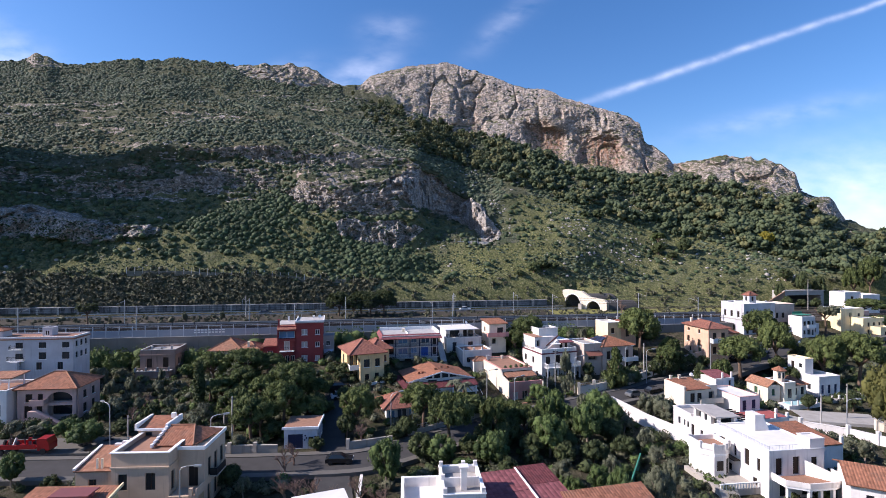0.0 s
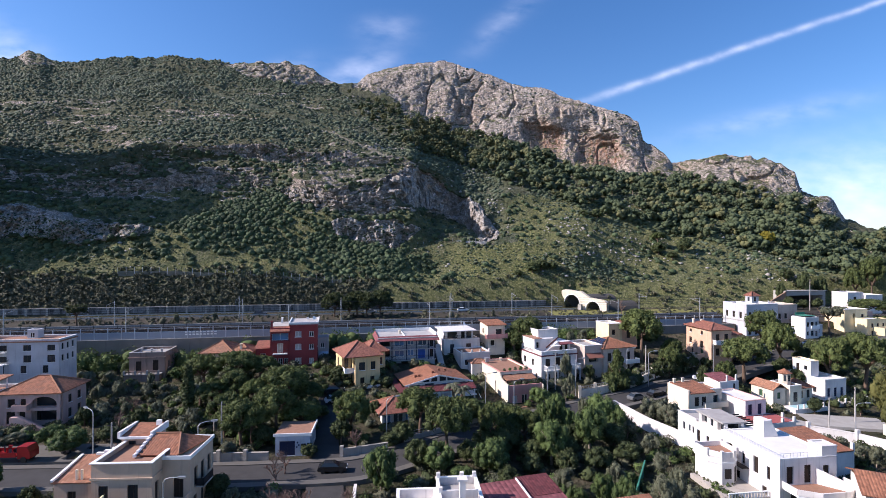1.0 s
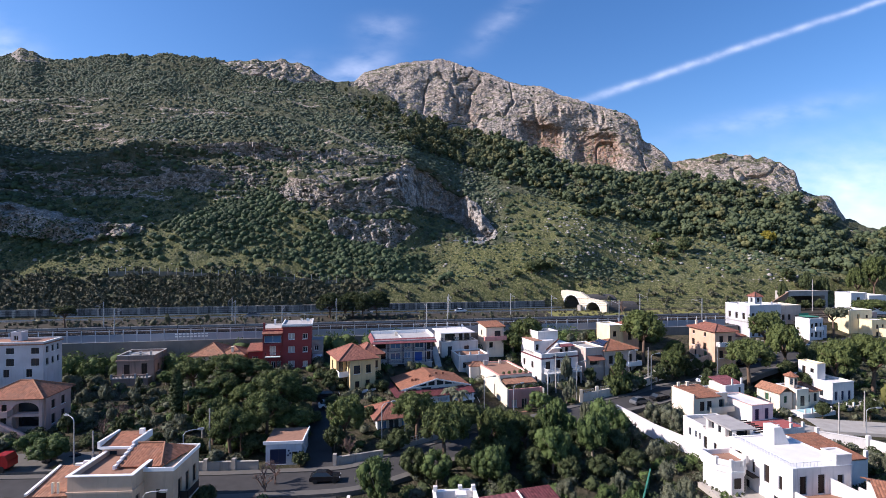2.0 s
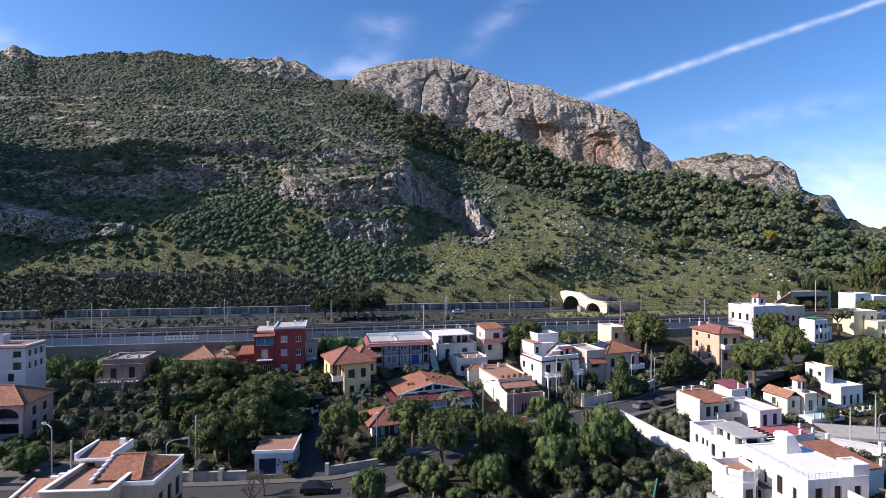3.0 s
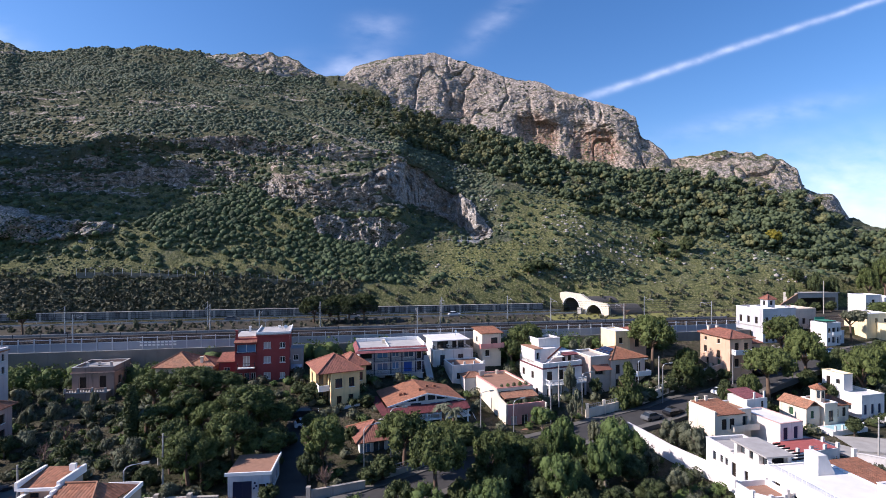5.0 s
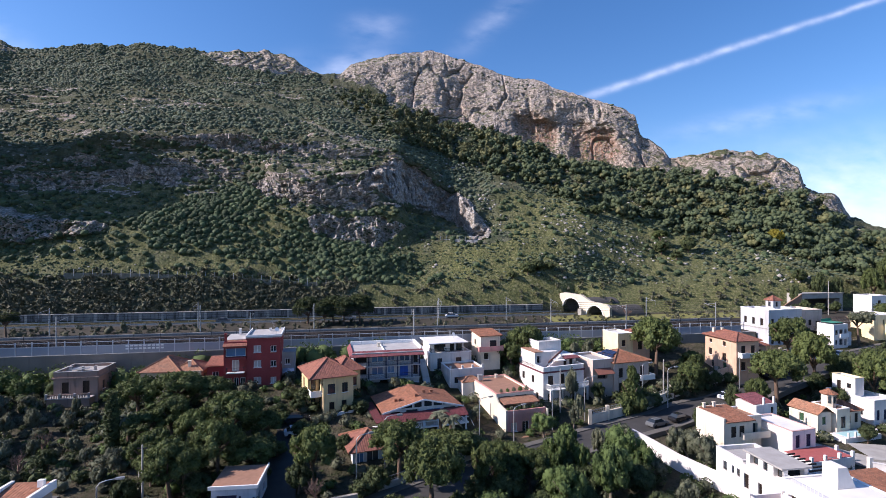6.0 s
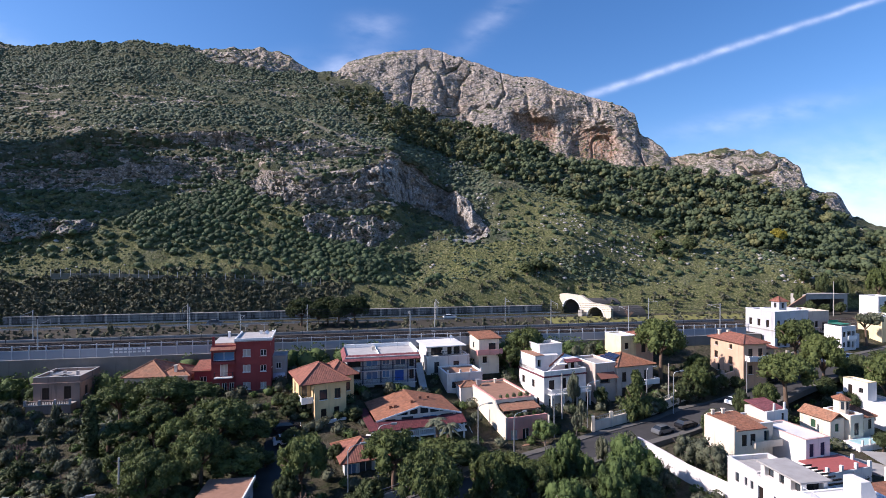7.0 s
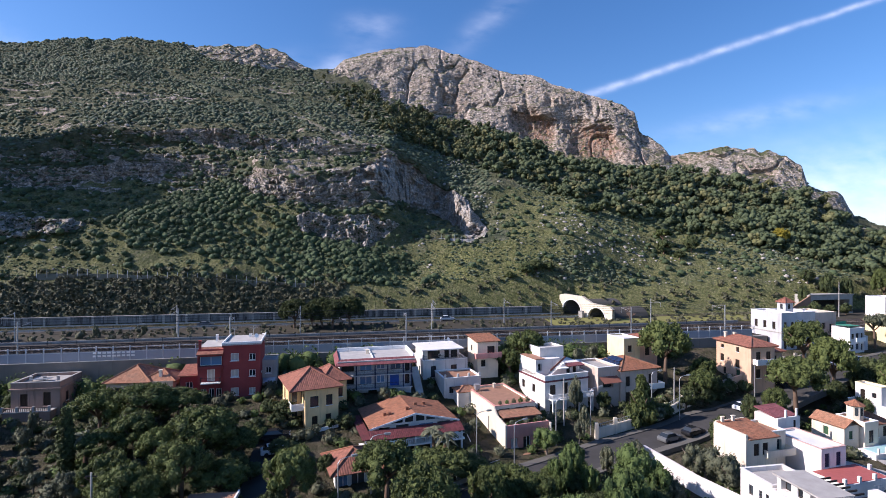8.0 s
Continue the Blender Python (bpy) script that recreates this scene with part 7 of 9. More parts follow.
for w, hgt in ((145.0, 1.15), (149.7, 0.9), (154.3, 0.9), (159.2, 1.15)):
    g = thing("railing", along(0, w), "dark iron railing between the tracks", "railing", "railings between the tracks")
    part("rail", Shape().box(-175, -0.04, hgt - 0.09, 90, 0.04, hgt).box(-175, -0.03, hgt * 0.5, 90, 0.03, hgt * 0.5 + 0.07), IRON, g)
    m = Shape().box(-0.05, -0.05, 0, 0.05, 0.05, hgt).mesh("post", IRON)
    for i in range(44):
        part("post", m, None, g, "", pose(-175 + 6 * i, 0, 0))

# catenary masts with their arms, and the wires between them
mast = thing("catenary_mast", along(-58, 161.6, SHELF), "tall galvanised overhead-line mast with a side arm", "mast", "railway masts")
part("pole", Shape().tube([(0, 0, 0), (0, 0, 7.6)], [0.15, 0.11], 8), STEEL, mast)
part("arm", Shape().beam((0, 0, 6.4), (0, -4.6, 6.9), 0.09).beam((0, 0, 7.3), (0, -4.4, 6.9), 0.06).beam((0, -4.6, 6.9), (0, -4.6, 5.6), 0.06), STEEL, mast)
part("insulator", Shape().tube([(0, -1.0, 6.48), (0, -1.5, 6.54)], [0.12, 0.12], 8), SHUT_DARK, mast)
for x, w, turn in ((-92, 161.6, 0), (-30, 161.6, 0), (3, 161.6, 0), (36, 161.6, 0), (66, 161.6, 0), (-106, 143.6, 180), (-79, 143.6, 180), (-3, 143.6, 180), (-40, 143.6, 180), (52, 143.6, 180), (78, 143.6, 180), (-62, 170, 0), (3.5, 170, 0), (24, 170, 0)):
    copy_thing(mast, along(x, w, SHELF, turn))
wire = thing("overhead_wire", along(-30, 152), "thin overhead railway wires", "wire")
for yy, zz in ((5.0, 5.7), (5.0, 6.8), (0.4, 5.7), (0.4, 6.8), (-4.6, 5.7)):
    part("wire", Shape().beam((-170, yy, zz), (120, yy, zz), 0.06), IRON, wire)

# tunnel portals
tun = thing("tunnel_portal", pose(46.0, 196.0, SHELF, 0, 0, -54), "cream concrete tunnel portal with two arched mouths", "tunnel", kind="structure")
CREAM_CONC = stucco("cream_concrete", (0.66, 0.58, 0.46), 0.5)
us = np.linspace(0, 20.0, 81)


def mouth(u):
    for c, r, hgt in ((5.0, 3.6, 5.4), (14.4, 3.3, 3.6)):
        if abs(u - c) < r:
            return hgt * math.sqrt(1 - ((u - c) / r) ** 2) if hgt < 4 else 2.0 + (hgt - 2.0) * math.sqrt(1 - ((u - c) / r) ** 2)
    return -1.5


def brow(u):
    return float(np.interp(u, (0, 2, 9, 12.5, 19, 20), (6.6, 7.0, 6.6, 4.8, 4.2, 3.4)))


s = Shape()
for ua, ub in zip(us, us[1:]):
    uc = (ua + ub) / 2
    za = zb = -1.5
    if mouth(uc) > 0:
        za, zb = max(mouth(ua), 0.0), max(mouth(ub), 0.0)
    ta, tb = brow(ua), brow(ub)
    s.add([(ua, 0, za), (ub, 0, zb), (ub, 0, tb), (ua, 0, ta), (ua, 1.2, za), (ub, 1.2, zb), (ub, 1.2, tb), (ua, 1.2, ta)], [(0, 1, 2, 3), (5, 4, 7, 6), (0, 4, 5, 1), (3, 2, 6, 7)])
part("face", s, CREAM_CONC, tun)
for c, r, hgt in ((5.0, 3.6, 5.4), (14.4, 3.3, 3.6)):
    tb = Shape()
    pts = [(c - r * math.cos(math.pi * k / 12), max(0.0, mouth(c - 0.999 * r * math.cos(math.pi * k / 12)))) for k in range(13)]
    pts = [(pts[0][0], -1.0)] + pts + [(pts[-1][0], -1.0)]
    n = len(pts)
    tb.add([(u, 1.2, v) for u, v in pts] + [(u + 6, 14, v) for u, v in pts], [(i, n + i, n + i + 1, i + 1) for i in range(n - 1)] + [tuple(range(2 * n - 1, n - 1, -1))])
    # tube lining almost black, so the dimness inside is painted in
    part("tube", tb, plain("shaded_tube_concrete", (0.08, 0.075, 0.07), 0.95), tun)
    rim = Shape()
    rim.tube([(u, -0.05, v) for u, v in pts[1:-1]], [0.18] * (n - 2), 6)
    part("arch_rim", rim, TRIM, tun)
part("wing_wall", Shape().box(-8.0, 0.4, -1.5, -0.02, 1.2, 5.2), stucco("dark_concrete", (0.20, 0.19, 0.18), 0.8), tun)
part("cable_box", Shape().box(9.0, -1.8, 0, 10.4, -0.8, 2.2), CONCRETE, tun)

# walls that hold the slope above
for name, label, pts, hgt, mat in (("slope_wall", "low concrete wall with a wire fence across the slope", [(a, float(smooth_rows([p[0] for p in LEDGE_FOOT], np.array([a]))[0]), float(smooth_rows([p[1] for p in LEDGE_FOOT], np.array([a]))[0])) for a in np.linspace(-0.62, -0.16, 30)], 1.0, stucco("mossy_concrete", (0.17, 0.165, 0.13), 0.7)),
                                   ("quarry_fence", "grey netting fence below the old quarry", [(a, float(smooth_rows([p[0] for p in LOW_CLIFF_FOOT], np.array([a]))[0]) + 1.0, float(smooth_rows([p[1] for p in LOW_CLIFF_FOOT], np.array([a]))[0]) + 0.4) for a in np.linspace(-0.055, 0.09, 14)], 0.35, GREY)):
    s, st = Shape(), Shape()
    for (a0, y0, z0), (a1, y1, z1) in zip(pts, pts[1:]):
        s.beam((a0 * y0, y0, z0 + hgt / 2 - 0.3), (a1 * y1, y1, z1 + hgt / 2 - 0.3), 0.25, hgt + 0.8)
        st.box(a0 * y0 - 0.06, y0 - 0.3, z0, a0 * y0 + 0.06, y0 - 0.18, z0 + hgt + 1.4)
    w = thing(name, pose(0, 0, 0), label, "fence" if "fence" in name else "wall")
    part("wall", s, mat, w)
    part("posts", st, STEEL, w)

ROADS = []


def road(name, pts, width, mat, label, lift=0.16, curb=True):
    """A strip that follows the ground, with low kerbs."""
    p = np.array(pts, float)
    dist = np.concatenate([[0], np.cumsum(np.hypot(*(p[1:] - p[:-1]).T))])
    n = int(dist[-1] / 2.0) + 2
    s = np.linspace(0, dist[-1], n)
    cx, cy = np.interp(s, dist, p[:, 0]), np.interp(s, dist, p[:, 1])
    for _ in range(3):
        cx[1:-1], cy[1:-1] = (cx[:-2] + cx[1:-1] * 2 + cx[2:]) / 4, (cy[:-2] + cy[1:-1] * 2 + cy[2:]) / 4
    tx, ty = np.gradient(cx), np.gradient(cy)
    ln = np.hypot(tx, ty)
    nx, ny = -ty / ln, tx / ln
    zc = np.maximum(town_height(cx, cy), np.maximum(town_height(cx + nx * width / 2, cy + ny * width / 2), town_height(cx - nx * width / 2, cy - ny * width / 2))) + lift
    sh, kb = Shape(), Shape()
    for i in range(n - 1):
        q = []
        for k, side in ((i, -1), (i + 1, -1), (i + 1, 1), (i, 1)):
            q.append((cx[k] + nx[k] * side * width / 2, cy[k] + ny[k] * side * width / 2, zc[k]))
        sh.add(q + [(a, b, c - 1.2) for a, b, c in q], [(0, 1, 2, 3), (0, 4, 5, 1), (3, 2, 6, 7)])
        if curb:
            for side in (-1, 1):
                e = [(cx[k] + nx[k] * side * (width / 2 + o), cy[k] + ny[k] * side * (width / 2 + o), zc[k]) for k in (i, i + 1) for o in (0.0, 1.3)]
                kb.add([(*e[0][:2], e[0][2] + 0.13), (*e[2][:2], e[2][2] + 0.13), (*e[3][:2], e[3][2] + 0.13), (*e[1][:2], e[1][2] + 0.13), e[0], e[2], (*e[3][:2], e[3][2] - 1), (*e[1][:2], e[1][2] - 1)],
                       [(0, 1, 2, 3) if side < 0 else (3, 2, 1, 0), (0, 4, 5, 1), (3, 2, 6, 7)])
    ROADS.append((np.stack([cx, cy], 1), width / 2 + (1.2 if curb else 0.3), zc))
    tagged(new(name, sh.mesh(name, mat)), label, "road", kind="structure")
    if curb:
        tagged(new("pavement", kb.mesh("pavement", PAVING)), "narrow pale pavement with a kerb", "pavement", kind="structure")


road("road", [(-130, 72), (-62, 75.2), (-30, 76.6), (-12, 78.4), (0, 87.0), (14, 98), (32, 108), (50, 117), (66, 123.5), (90, 135.5), (130, 152)], 6.0, ASPHALT, "grey asphalt street through the town")
road("road", [(-17.5, 81), (-20.5, 94), (-22.5, 107)], 4.2, ASPHALT, "narrow asphalt lane up to the villas", 0.2, False)
road("road", [(-17.5, 79), (-14, 66), (-13, 58)], 5.0, ASPHALT, "asphalt lane down the slope", 0.2, False)
road("driveway", [(62, 104), (70, 96), (78, 88), (92, 76)], 4.6, CONCRETE, "pale paved lane between garden walls", 0.2, False)
road("forecourt", [(70, 100.5), (84, 98)], 7.0, CONCRETE, "small pale concrete parking court", 0.24, False)
road("yard", [(-75, 82), (-58, 83.5), (-47, 84)], 7.0, PAVING, "pale dusty yard beside the street", 0.18, False)


def road_distance(x, y):
    best = 1e9
    for line, half, _ in ROADS:
        best = min(best, float(np.min(np.hypot(line[:, 0] - x, line[:, 1] - y))) - half)
    return best


def on_road(x, y):
    """Height of the nearest road surface."""
    return min(((float(np.min(np.hypot(l[:, 0] - x, l[:, 1] - y))), float(z[int(np.argmin(np.hypot(l[:, 0] - x, l[:, 1] - y)))])) for l, _, z in ROADS))[1]


def in_house(x, y, margin=1.0):
    for inv, x0, y0, x1, y1 in FOOTPRINTS:
        q = inv @ Vector((x, y, 0))
        if x0 - margin < q.x < x1 + margin and y0 - margin < q.y < y1 + margin:
            return True
    return False


def garden_wall(label, pts, hgt, mat, pillars=0.0, rail=False, thick=0.3, lift=0.0):
    w = thing("garden_wall", pose(0, 0, 0), label, "garden wall")
    s, c = Shape(), Shape()
    for (x0, y0), (x1, y1) in zip(pts, pts[1:]):
        n = max(1, int(math.hypot(x1 - x0, y1 - y0) / 4))
        for i in range(n):
            a, b = i / n, (i + 1) / n
            p = (x0 + (x1 - x0) * a, y0 + (y1 - y0) * a)
            q = (x0 + (x1 - x0) * b, y0 + (y1 - y0) * b)
            za, zb = gz(*p) + lift, gz(*q) + lift
            s.beam((*p, za + hgt / 2 - 1), (*q, zb + hgt / 2 - 1), thick, hgt + 2)
            c.beam((*p, za + hgt + 0.05), (*q, zb + hgt + 0.05), thick + 0.12, 0.1)
            if pillars:
                part("pillar", Shape().box(p[0] - 0.28, p[1] - 0.28, za - 1, p[0] + 0.28, p[1] + 0.28, za + hgt + pillars), mat, w)
            if rail:
                r = Shape().beam((*p, za + hgt + 0.8), (*q, zb + hgt + 0.8), 0.07).beam((*p, za + hgt + 0.35), (*q, zb + hgt + 0.35), 0.05)
                for k in range(1, 9):
                    t = k / 9
                    r.beam((p[0] + (q[0] - p[0]) * t, p[1] + (q[1] - p[1]) * t, za + (zb - za) * t + hgt), (p[0] + (q[0] - p[0]) * t, p[1] + (q[1] - p[1]) * t, za + (zb - za) * t + hgt + 0.8), 0.05)
                part("railing", r, STEEL, w)
    part("wall", s, mat, w)
    part("coping", c, mat, w)


garden_wall("rough stone garden wall beside the street", [(-38, 81.0), (-30, 81.4), (-26.5, 81.6)], 1.3, STONE_WALL, 0.5)
garden_wall("stone garden wall with gate pillars", [(-15.5, 83.0), (-8.5, 85.6)], 1.2, STONE_WALL, 0.6)
garden_wall("low wall with a white railing round the bend of the street", [(-6, 88.5), (3, 95.0), (12, 101.5)], 0.8, STONE_WALL, 0.9, True)
garden_wall("white rendered boundary wall with stains", [(34.6, 104.5), (36.3, 99.6), (37.7, 95), (40.7, 89), (42.5, 85)], 2.4, WHITE)
garden_wall("low wall with pale pillars and railings above the street", [(30, 112.5), (46, 121.0), (58, 126.5)], 1.2, CREAM, 1.1, True, lift=0.4)
garden_wall("stone wall with tall pale gate pillars above the street", [(58, 126.5), (72, 133), (88, 141)], 2.2, STONE_WALL, 0.9, lift=0.3)
garden_wall("white wall with posts along the lane", [(66, 94), (72, 90.5), (80, 81)], 1.6, WHITE, 0.7)
garden_wall("pale wall with railings beside the lane", [(80, 94), (88, 86.5), (96, 80)], 1.4, CREAM, 0.5, True)
garden_wall("white wall round the corner garden", [(-4.0, 60), (-10.5, 60.5), (-11.5, 72)], 1.3, WHITE, 0.5)
garden_wall("green netting fence along the garden path", [(22, 63), (26.5, 71.5), (31, 80)], 1.5, GREEN_SHEET, thick=0.08)


def street_lamp(x, y, hgt=7.5, turn=0.0, arm=1.8):
    lamp = thing("street_lamp", pose(x, y, gz(x, y), 0, 0, turn), "tall grey street lamp with a curved arm", "street lamp", "street lamps")
    path = [(0, 0, 0), (0, 0, hgt * 0.75), (0, 0, hgt - 0.5), (arm * 0.15, 0, hgt - 0.12), (arm * 0.45, 0, hgt + 0.04), (arm, 0, hgt + 0.1)]
    part("pole", Shape().tube(path, [0.10, 0.08, 0.07, 0.06, 0.05, 0.045], 8), STEEL, lamp)
    part("head", Shape().box(arm - 0.1, -0.16, hgt + 0.02, arm + 0.7, 0.16, hgt + 0.2).box(arm, -0.11, hgt - 0.04, arm + 0.6, 0.11, hgt + 0.02), STEEL, lamp)


for x, y, hh, t in ((-51, 78, 9, 150), (-33.5, 73.5, 9.0, 20), (-31, 60, 8, 0), (-5.6, 92.5, 8.5, 10), (9.0, 104.5, 7.0, 20), (22.5, 110, 7.5, 20), (29.5, 114, 8, 20), (43.5, 121.5, 8.5, 20), (47.5, 119.0, 8.0, 20), (66.5, 126.6, 7.5, 20), (-9, 88.2, 7.5, 30), (72.5, 91.5, 6.5, 0), (14.5, 103.2, 6.5, 30)):
    street_lamp(x, y, hh, t)
for x, y, hh in ((-35, 84.6, 8), (26, 118, 8.5), (48.5, 123, 8), (69, 93, 7), (-47, 76, 8), (-39.5, 92, 5.5), (78.5, 99, 7), (132.5, 185, 11.4)):
    pole = thing("utility_pole", pose(x, y, gz(x, y)), "plain grey utility pole", "pole", "utility poles")
    part("pole", Shape().tube([(0, 0, -0.5), (0, 0, hh)], [0.15, 0.10], 8), CONCRETE, pole)
    part("crossbar", Shape().box(-0.6, -0.05, hh - 0.5, 0.6, 0.05, hh - 0.38), IRON, pole)
PAINTS = [plain(f"car_paint_{n}", c, 0.25, 0.2, 0.05, 1, 0.5) for n, c in (("white", (0.75, 0.76, 0.78)), ("silver", (0.42, 0.43, 0.45)), ("black", (0.02, 0.02, 0.022)), ("grey", (0.15, 0.155, 0.16)), ("red", (0.35, 0.02, 0.02)), ("blue", (0.03, 0.06, 0.16)))]
RUBBER = plain("tyre_rubber", (0.02, 0.02, 0.02), 0.9)
CAR_PARTS = {}


def car(x, y, turn, paint, label, z=None):
    c = thing("car", pose(x, y, on_road(x, y) if z is None else z, 0, 0, turn), label, "car", "parked cars")
    if not CAR_PARTS:
        prof = [(-2.05, 0.32), (2.05, 0.32), (2.1, 0.62), (1.95, 0.82), (1.05, 0.95), (-1.75, 1.0), (-2.05, 0.85), (-2.1, 0.6)]
        n = len(prof)
        b = Shape().add([(px, -0.84, pz) for px, pz in prof] + [(px, 0.84, pz) for px, pz in prof], [tuple(range(n)), tuple(reversed(range(n, 2 * n)))] + [(i, n + i, n + (i + 1) % n, (i + 1) % n) for i in range(n)])
        CAR_PARTS["body"] = b
        g = [(-1.72, 0.98), (1.02, 0.94), (0.35, 1.42), (-1.2, 1.46)]
        CAR_PARTS["cabin"] = Shape().add([(px, -0.78 if k < 2 else -0.62, pz) for k, (px, pz) in enumerate(g)] + [(px, 0.78 if k < 2 else 0.62, pz) for k, (px, pz) in enumerate(g)],
                                         [(0, 1, 2, 3), (7, 6, 5, 4), (0, 4, 5, 1), (1, 5, 6, 2), (2, 6, 7, 3), (3, 7, 4, 0)])
        CAR_PARTS["roof"] = Shape().add([(0.33, -0.63, 1.42), (0.33, 0.63, 1.42), (-1.22, 0.63, 1.46), (-1.22, -0.63, 1.46), (0.2, -0.5, 1.5), (0.2, 0.5, 1.5), (-1.1, 0.5, 1.52), (-1.1, -0.5, 1.52)], [(4, 5, 6, 7), (0, 1, 5, 4), (1, 2, 6, 5), (2, 3, 7, 6), (3, 0, 4, 7)])
        CAR_PARTS["wheel"] = Shape().tube([(0, -0.1, 0), (0, 0.1, 0)], [0.32, 0.32], 14)
        CAR_PARTS["headlight"] = Shape().box(2.0, -0.75, 0.62, 2.09, -0.45, 0.76).box(2.0, 0.45, 0.62, 2.09, 0.75, 0.76)
    body = part("body", CAR_PARTS["body"], paint, c)
    part("cabin", CAR_PARTS["cabin"], GLASS, c, "dark glazed cabin")
    part("roof", CAR_PARTS["roof"], paint, c)
    part("headlight", CAR_PARTS["headlight"], TRIM, body)
    for wx in (-1.3, 1.3):
        for wy in (-0.78, 0.78):
            part("wheel", CAR_PARTS["wheel"], RUBBER, c, "", pose(wx, wy, 0.32))


for x, y, t, k, lb in ((-15.8, 77.8, 5, 2, "black hatchback parked on the street"), (-20.6, 103.2, 20, 0, "white hatchback parked under the pines"), (-21.5, 106.5, 15, 2, "black car parked under the pines"), (41.6, 110.6, 26, 3, "dark grey car parked by the kerb"),
                         (46.6, 112.6, 26, 2, "black car parked by the kerb"), (61, 121.6, 24, 0, "white car parked by the kerb"), (75.5, 130.6, 27, 2, "black car parked below the pines"), (80, 132.8, 27, 3, "dark grey car parked below the pines"), (84.5, 135, 27, 1, "silver car parked below the pines"),
                         (95, 140.2, 26, 1, "silver car parked on the upper street"), (101, 141.8, 26, 0, "white car parked on the upper street")):
    car(x, y, t, PAINTS[k], lb)
for x, w, k, lb in ((-60, 182, 3, "dark grey car on the motorway"), (-24, 182, 1, "silver car on the motorway"), (8, 181, 0, "white car on the motorway")):
    car(x, line_y(w, x), DIR, PAINTS[k], lb, SHELF + 0.18)

# the red flatbed with scrap in the yard
tr = thing("flatbed_truck", pose(-66.5, 80.2, on_road(-66, 80), 0, 0, 4), "red flatbed truck loaded with scrap in the yard", "truck")
part("bed", Shape().box(-3.2, -1.1, 0.9, 3.0, 1.1, 1.15).box(-3.2, -1.1, 1.15, 3.0, -1.02, 1.6).box(-3.2, 1.02, 1.15, 3.0, 1.1, 1.6), PAINTS[4], tr)
part("cab", Shape().add([(3.1, -1.0, 0.6), (4.9, -1.0, 0.6), (4.9, -1.0, 1.6), (4.5, -1.0, 2.4), (3.1, -1.0, 2.4), (3.1, 1.0, 0.6), (4.9, 1.0, 0.6), (4.9, 1.0, 1.6), (4.5, 1.0, 2.4), (3.1, 1.0, 2.4)], [(0, 1, 2, 3, 4), (9, 8, 7, 6, 5), (0, 5, 6, 1), (1, 6, 7, 2), (2, 7, 8, 3), (3, 8, 9, 4), (4, 9, 5, 0)]), PAINTS[4], tr)
for wx in (-2.2, -1.2, 4.0):
    for wy in (-0.95, 0.95):
        part("wheel", Shape().tube([(wx, wy - 0.14, 0.45), (wx, wy + 0.14, 0.45)], [0.45, 0.45], 14), RUBBER, tr)
for i in range(9):
    x, y = -2.7 + 0.62 * i, random.uniform(-0.6, 0.6)
    part("scrap", Shape().beam((x, y, 1.15), (x + random.uniform(-0.5, 0.5), y + random.uniform(-0.4, 0.4), 1.15 + random.uniform(0.4, 1.5)), random.uniform(0.15, 0.5)), random.choice([STEEL, RUST_STEEL, PAINTS[4], IRON]), tr)
for i in range(12):
    x, y = random.uniform(-60, -48), random.uniform(80, 86)
    d = thing("debris", pose(x, y, on_road(x, y) - 0.02, 0, 0, random.uniform(0, 180)), "dark heap of scrap lying in the yard", "debris", "heaps in the yard")
    part("heap", Shape().box(-0.7, -0.3, 0, 0.6, 0.35, 0.25).box(-0.4, -0.5, 0, 0.2, 0.5, 0.45).beam((-0.9, 0, 0.1), (0.8, 0.4, 0.6), 0.12), random.choice([RUST_STEEL, WOOD, IRON]), d)

# ---- plants ----
PINE_G = leaves("pine_needles", (0.014, 0.026, 0.010), (0.128, 0.158, 0.048), back=0.10)
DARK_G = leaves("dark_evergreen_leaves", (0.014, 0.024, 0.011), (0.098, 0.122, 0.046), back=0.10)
ROUND_G = leaves("bright_leaves", (0.022, 0.042, 0.014), (0.130, 0.182, 0.056), back=0.12)
OLIVE_G = leaves("olive_leaves", (0.036, 0.043, 0.028), (0.180, 0.190, 0.118), back=0.12)
GOLD_G = leaves("yellow_leaves", (0.17, 0.15, 0.02), (0.32, 0.27, 0.04))
WARM_G = leaves("yellow_green_leaves", (0.070, 0.078, 0.024), (0.185, 0.180, 0.055))
# dark ends lowered: some of the shade among the bushes is in these greens
SCRUB_G = leaves("scrub_leaves", (0.010, 0.019, 0.011), (0.132, 0.160, 0.096), (0.17, 0.15, 0.09), 0.2, 0.0)
BUSH_G = leaves("spurge_bush_leaves", (0.009, 0.019, 0.009), (0.098, 0.138, 0.064), (0.17, 0.15, 0.07), 0.06, 0.0)
WOOD_G = leaves("woodland_leaves", (0.010, 0.020, 0.011), (0.094, 0.120, 0.058), (0.16, 0.13, 0.05), 0.06, 0.0)
EUCALYPT_G = leaves("eucalyptus_leaves", (0.045, 0.055, 0.026), (0.175, 0.175, 0.075), (0.20, 0.15, 0.05), 0.15, 0.0)
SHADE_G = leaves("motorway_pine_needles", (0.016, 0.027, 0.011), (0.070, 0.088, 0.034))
REED_G = leaves("cactus_and_reed", (0.030, 0.038, 0.022), (0.155, 0.150, 0.092), (0.24, 0.19, 0.11), 0.3, 0.0)
BARK = bark("pine_bark", (0.16, 0.11, 0.08))
BARK_PALE = bark("pale_bark", (0.26, 0.21, 0.17))


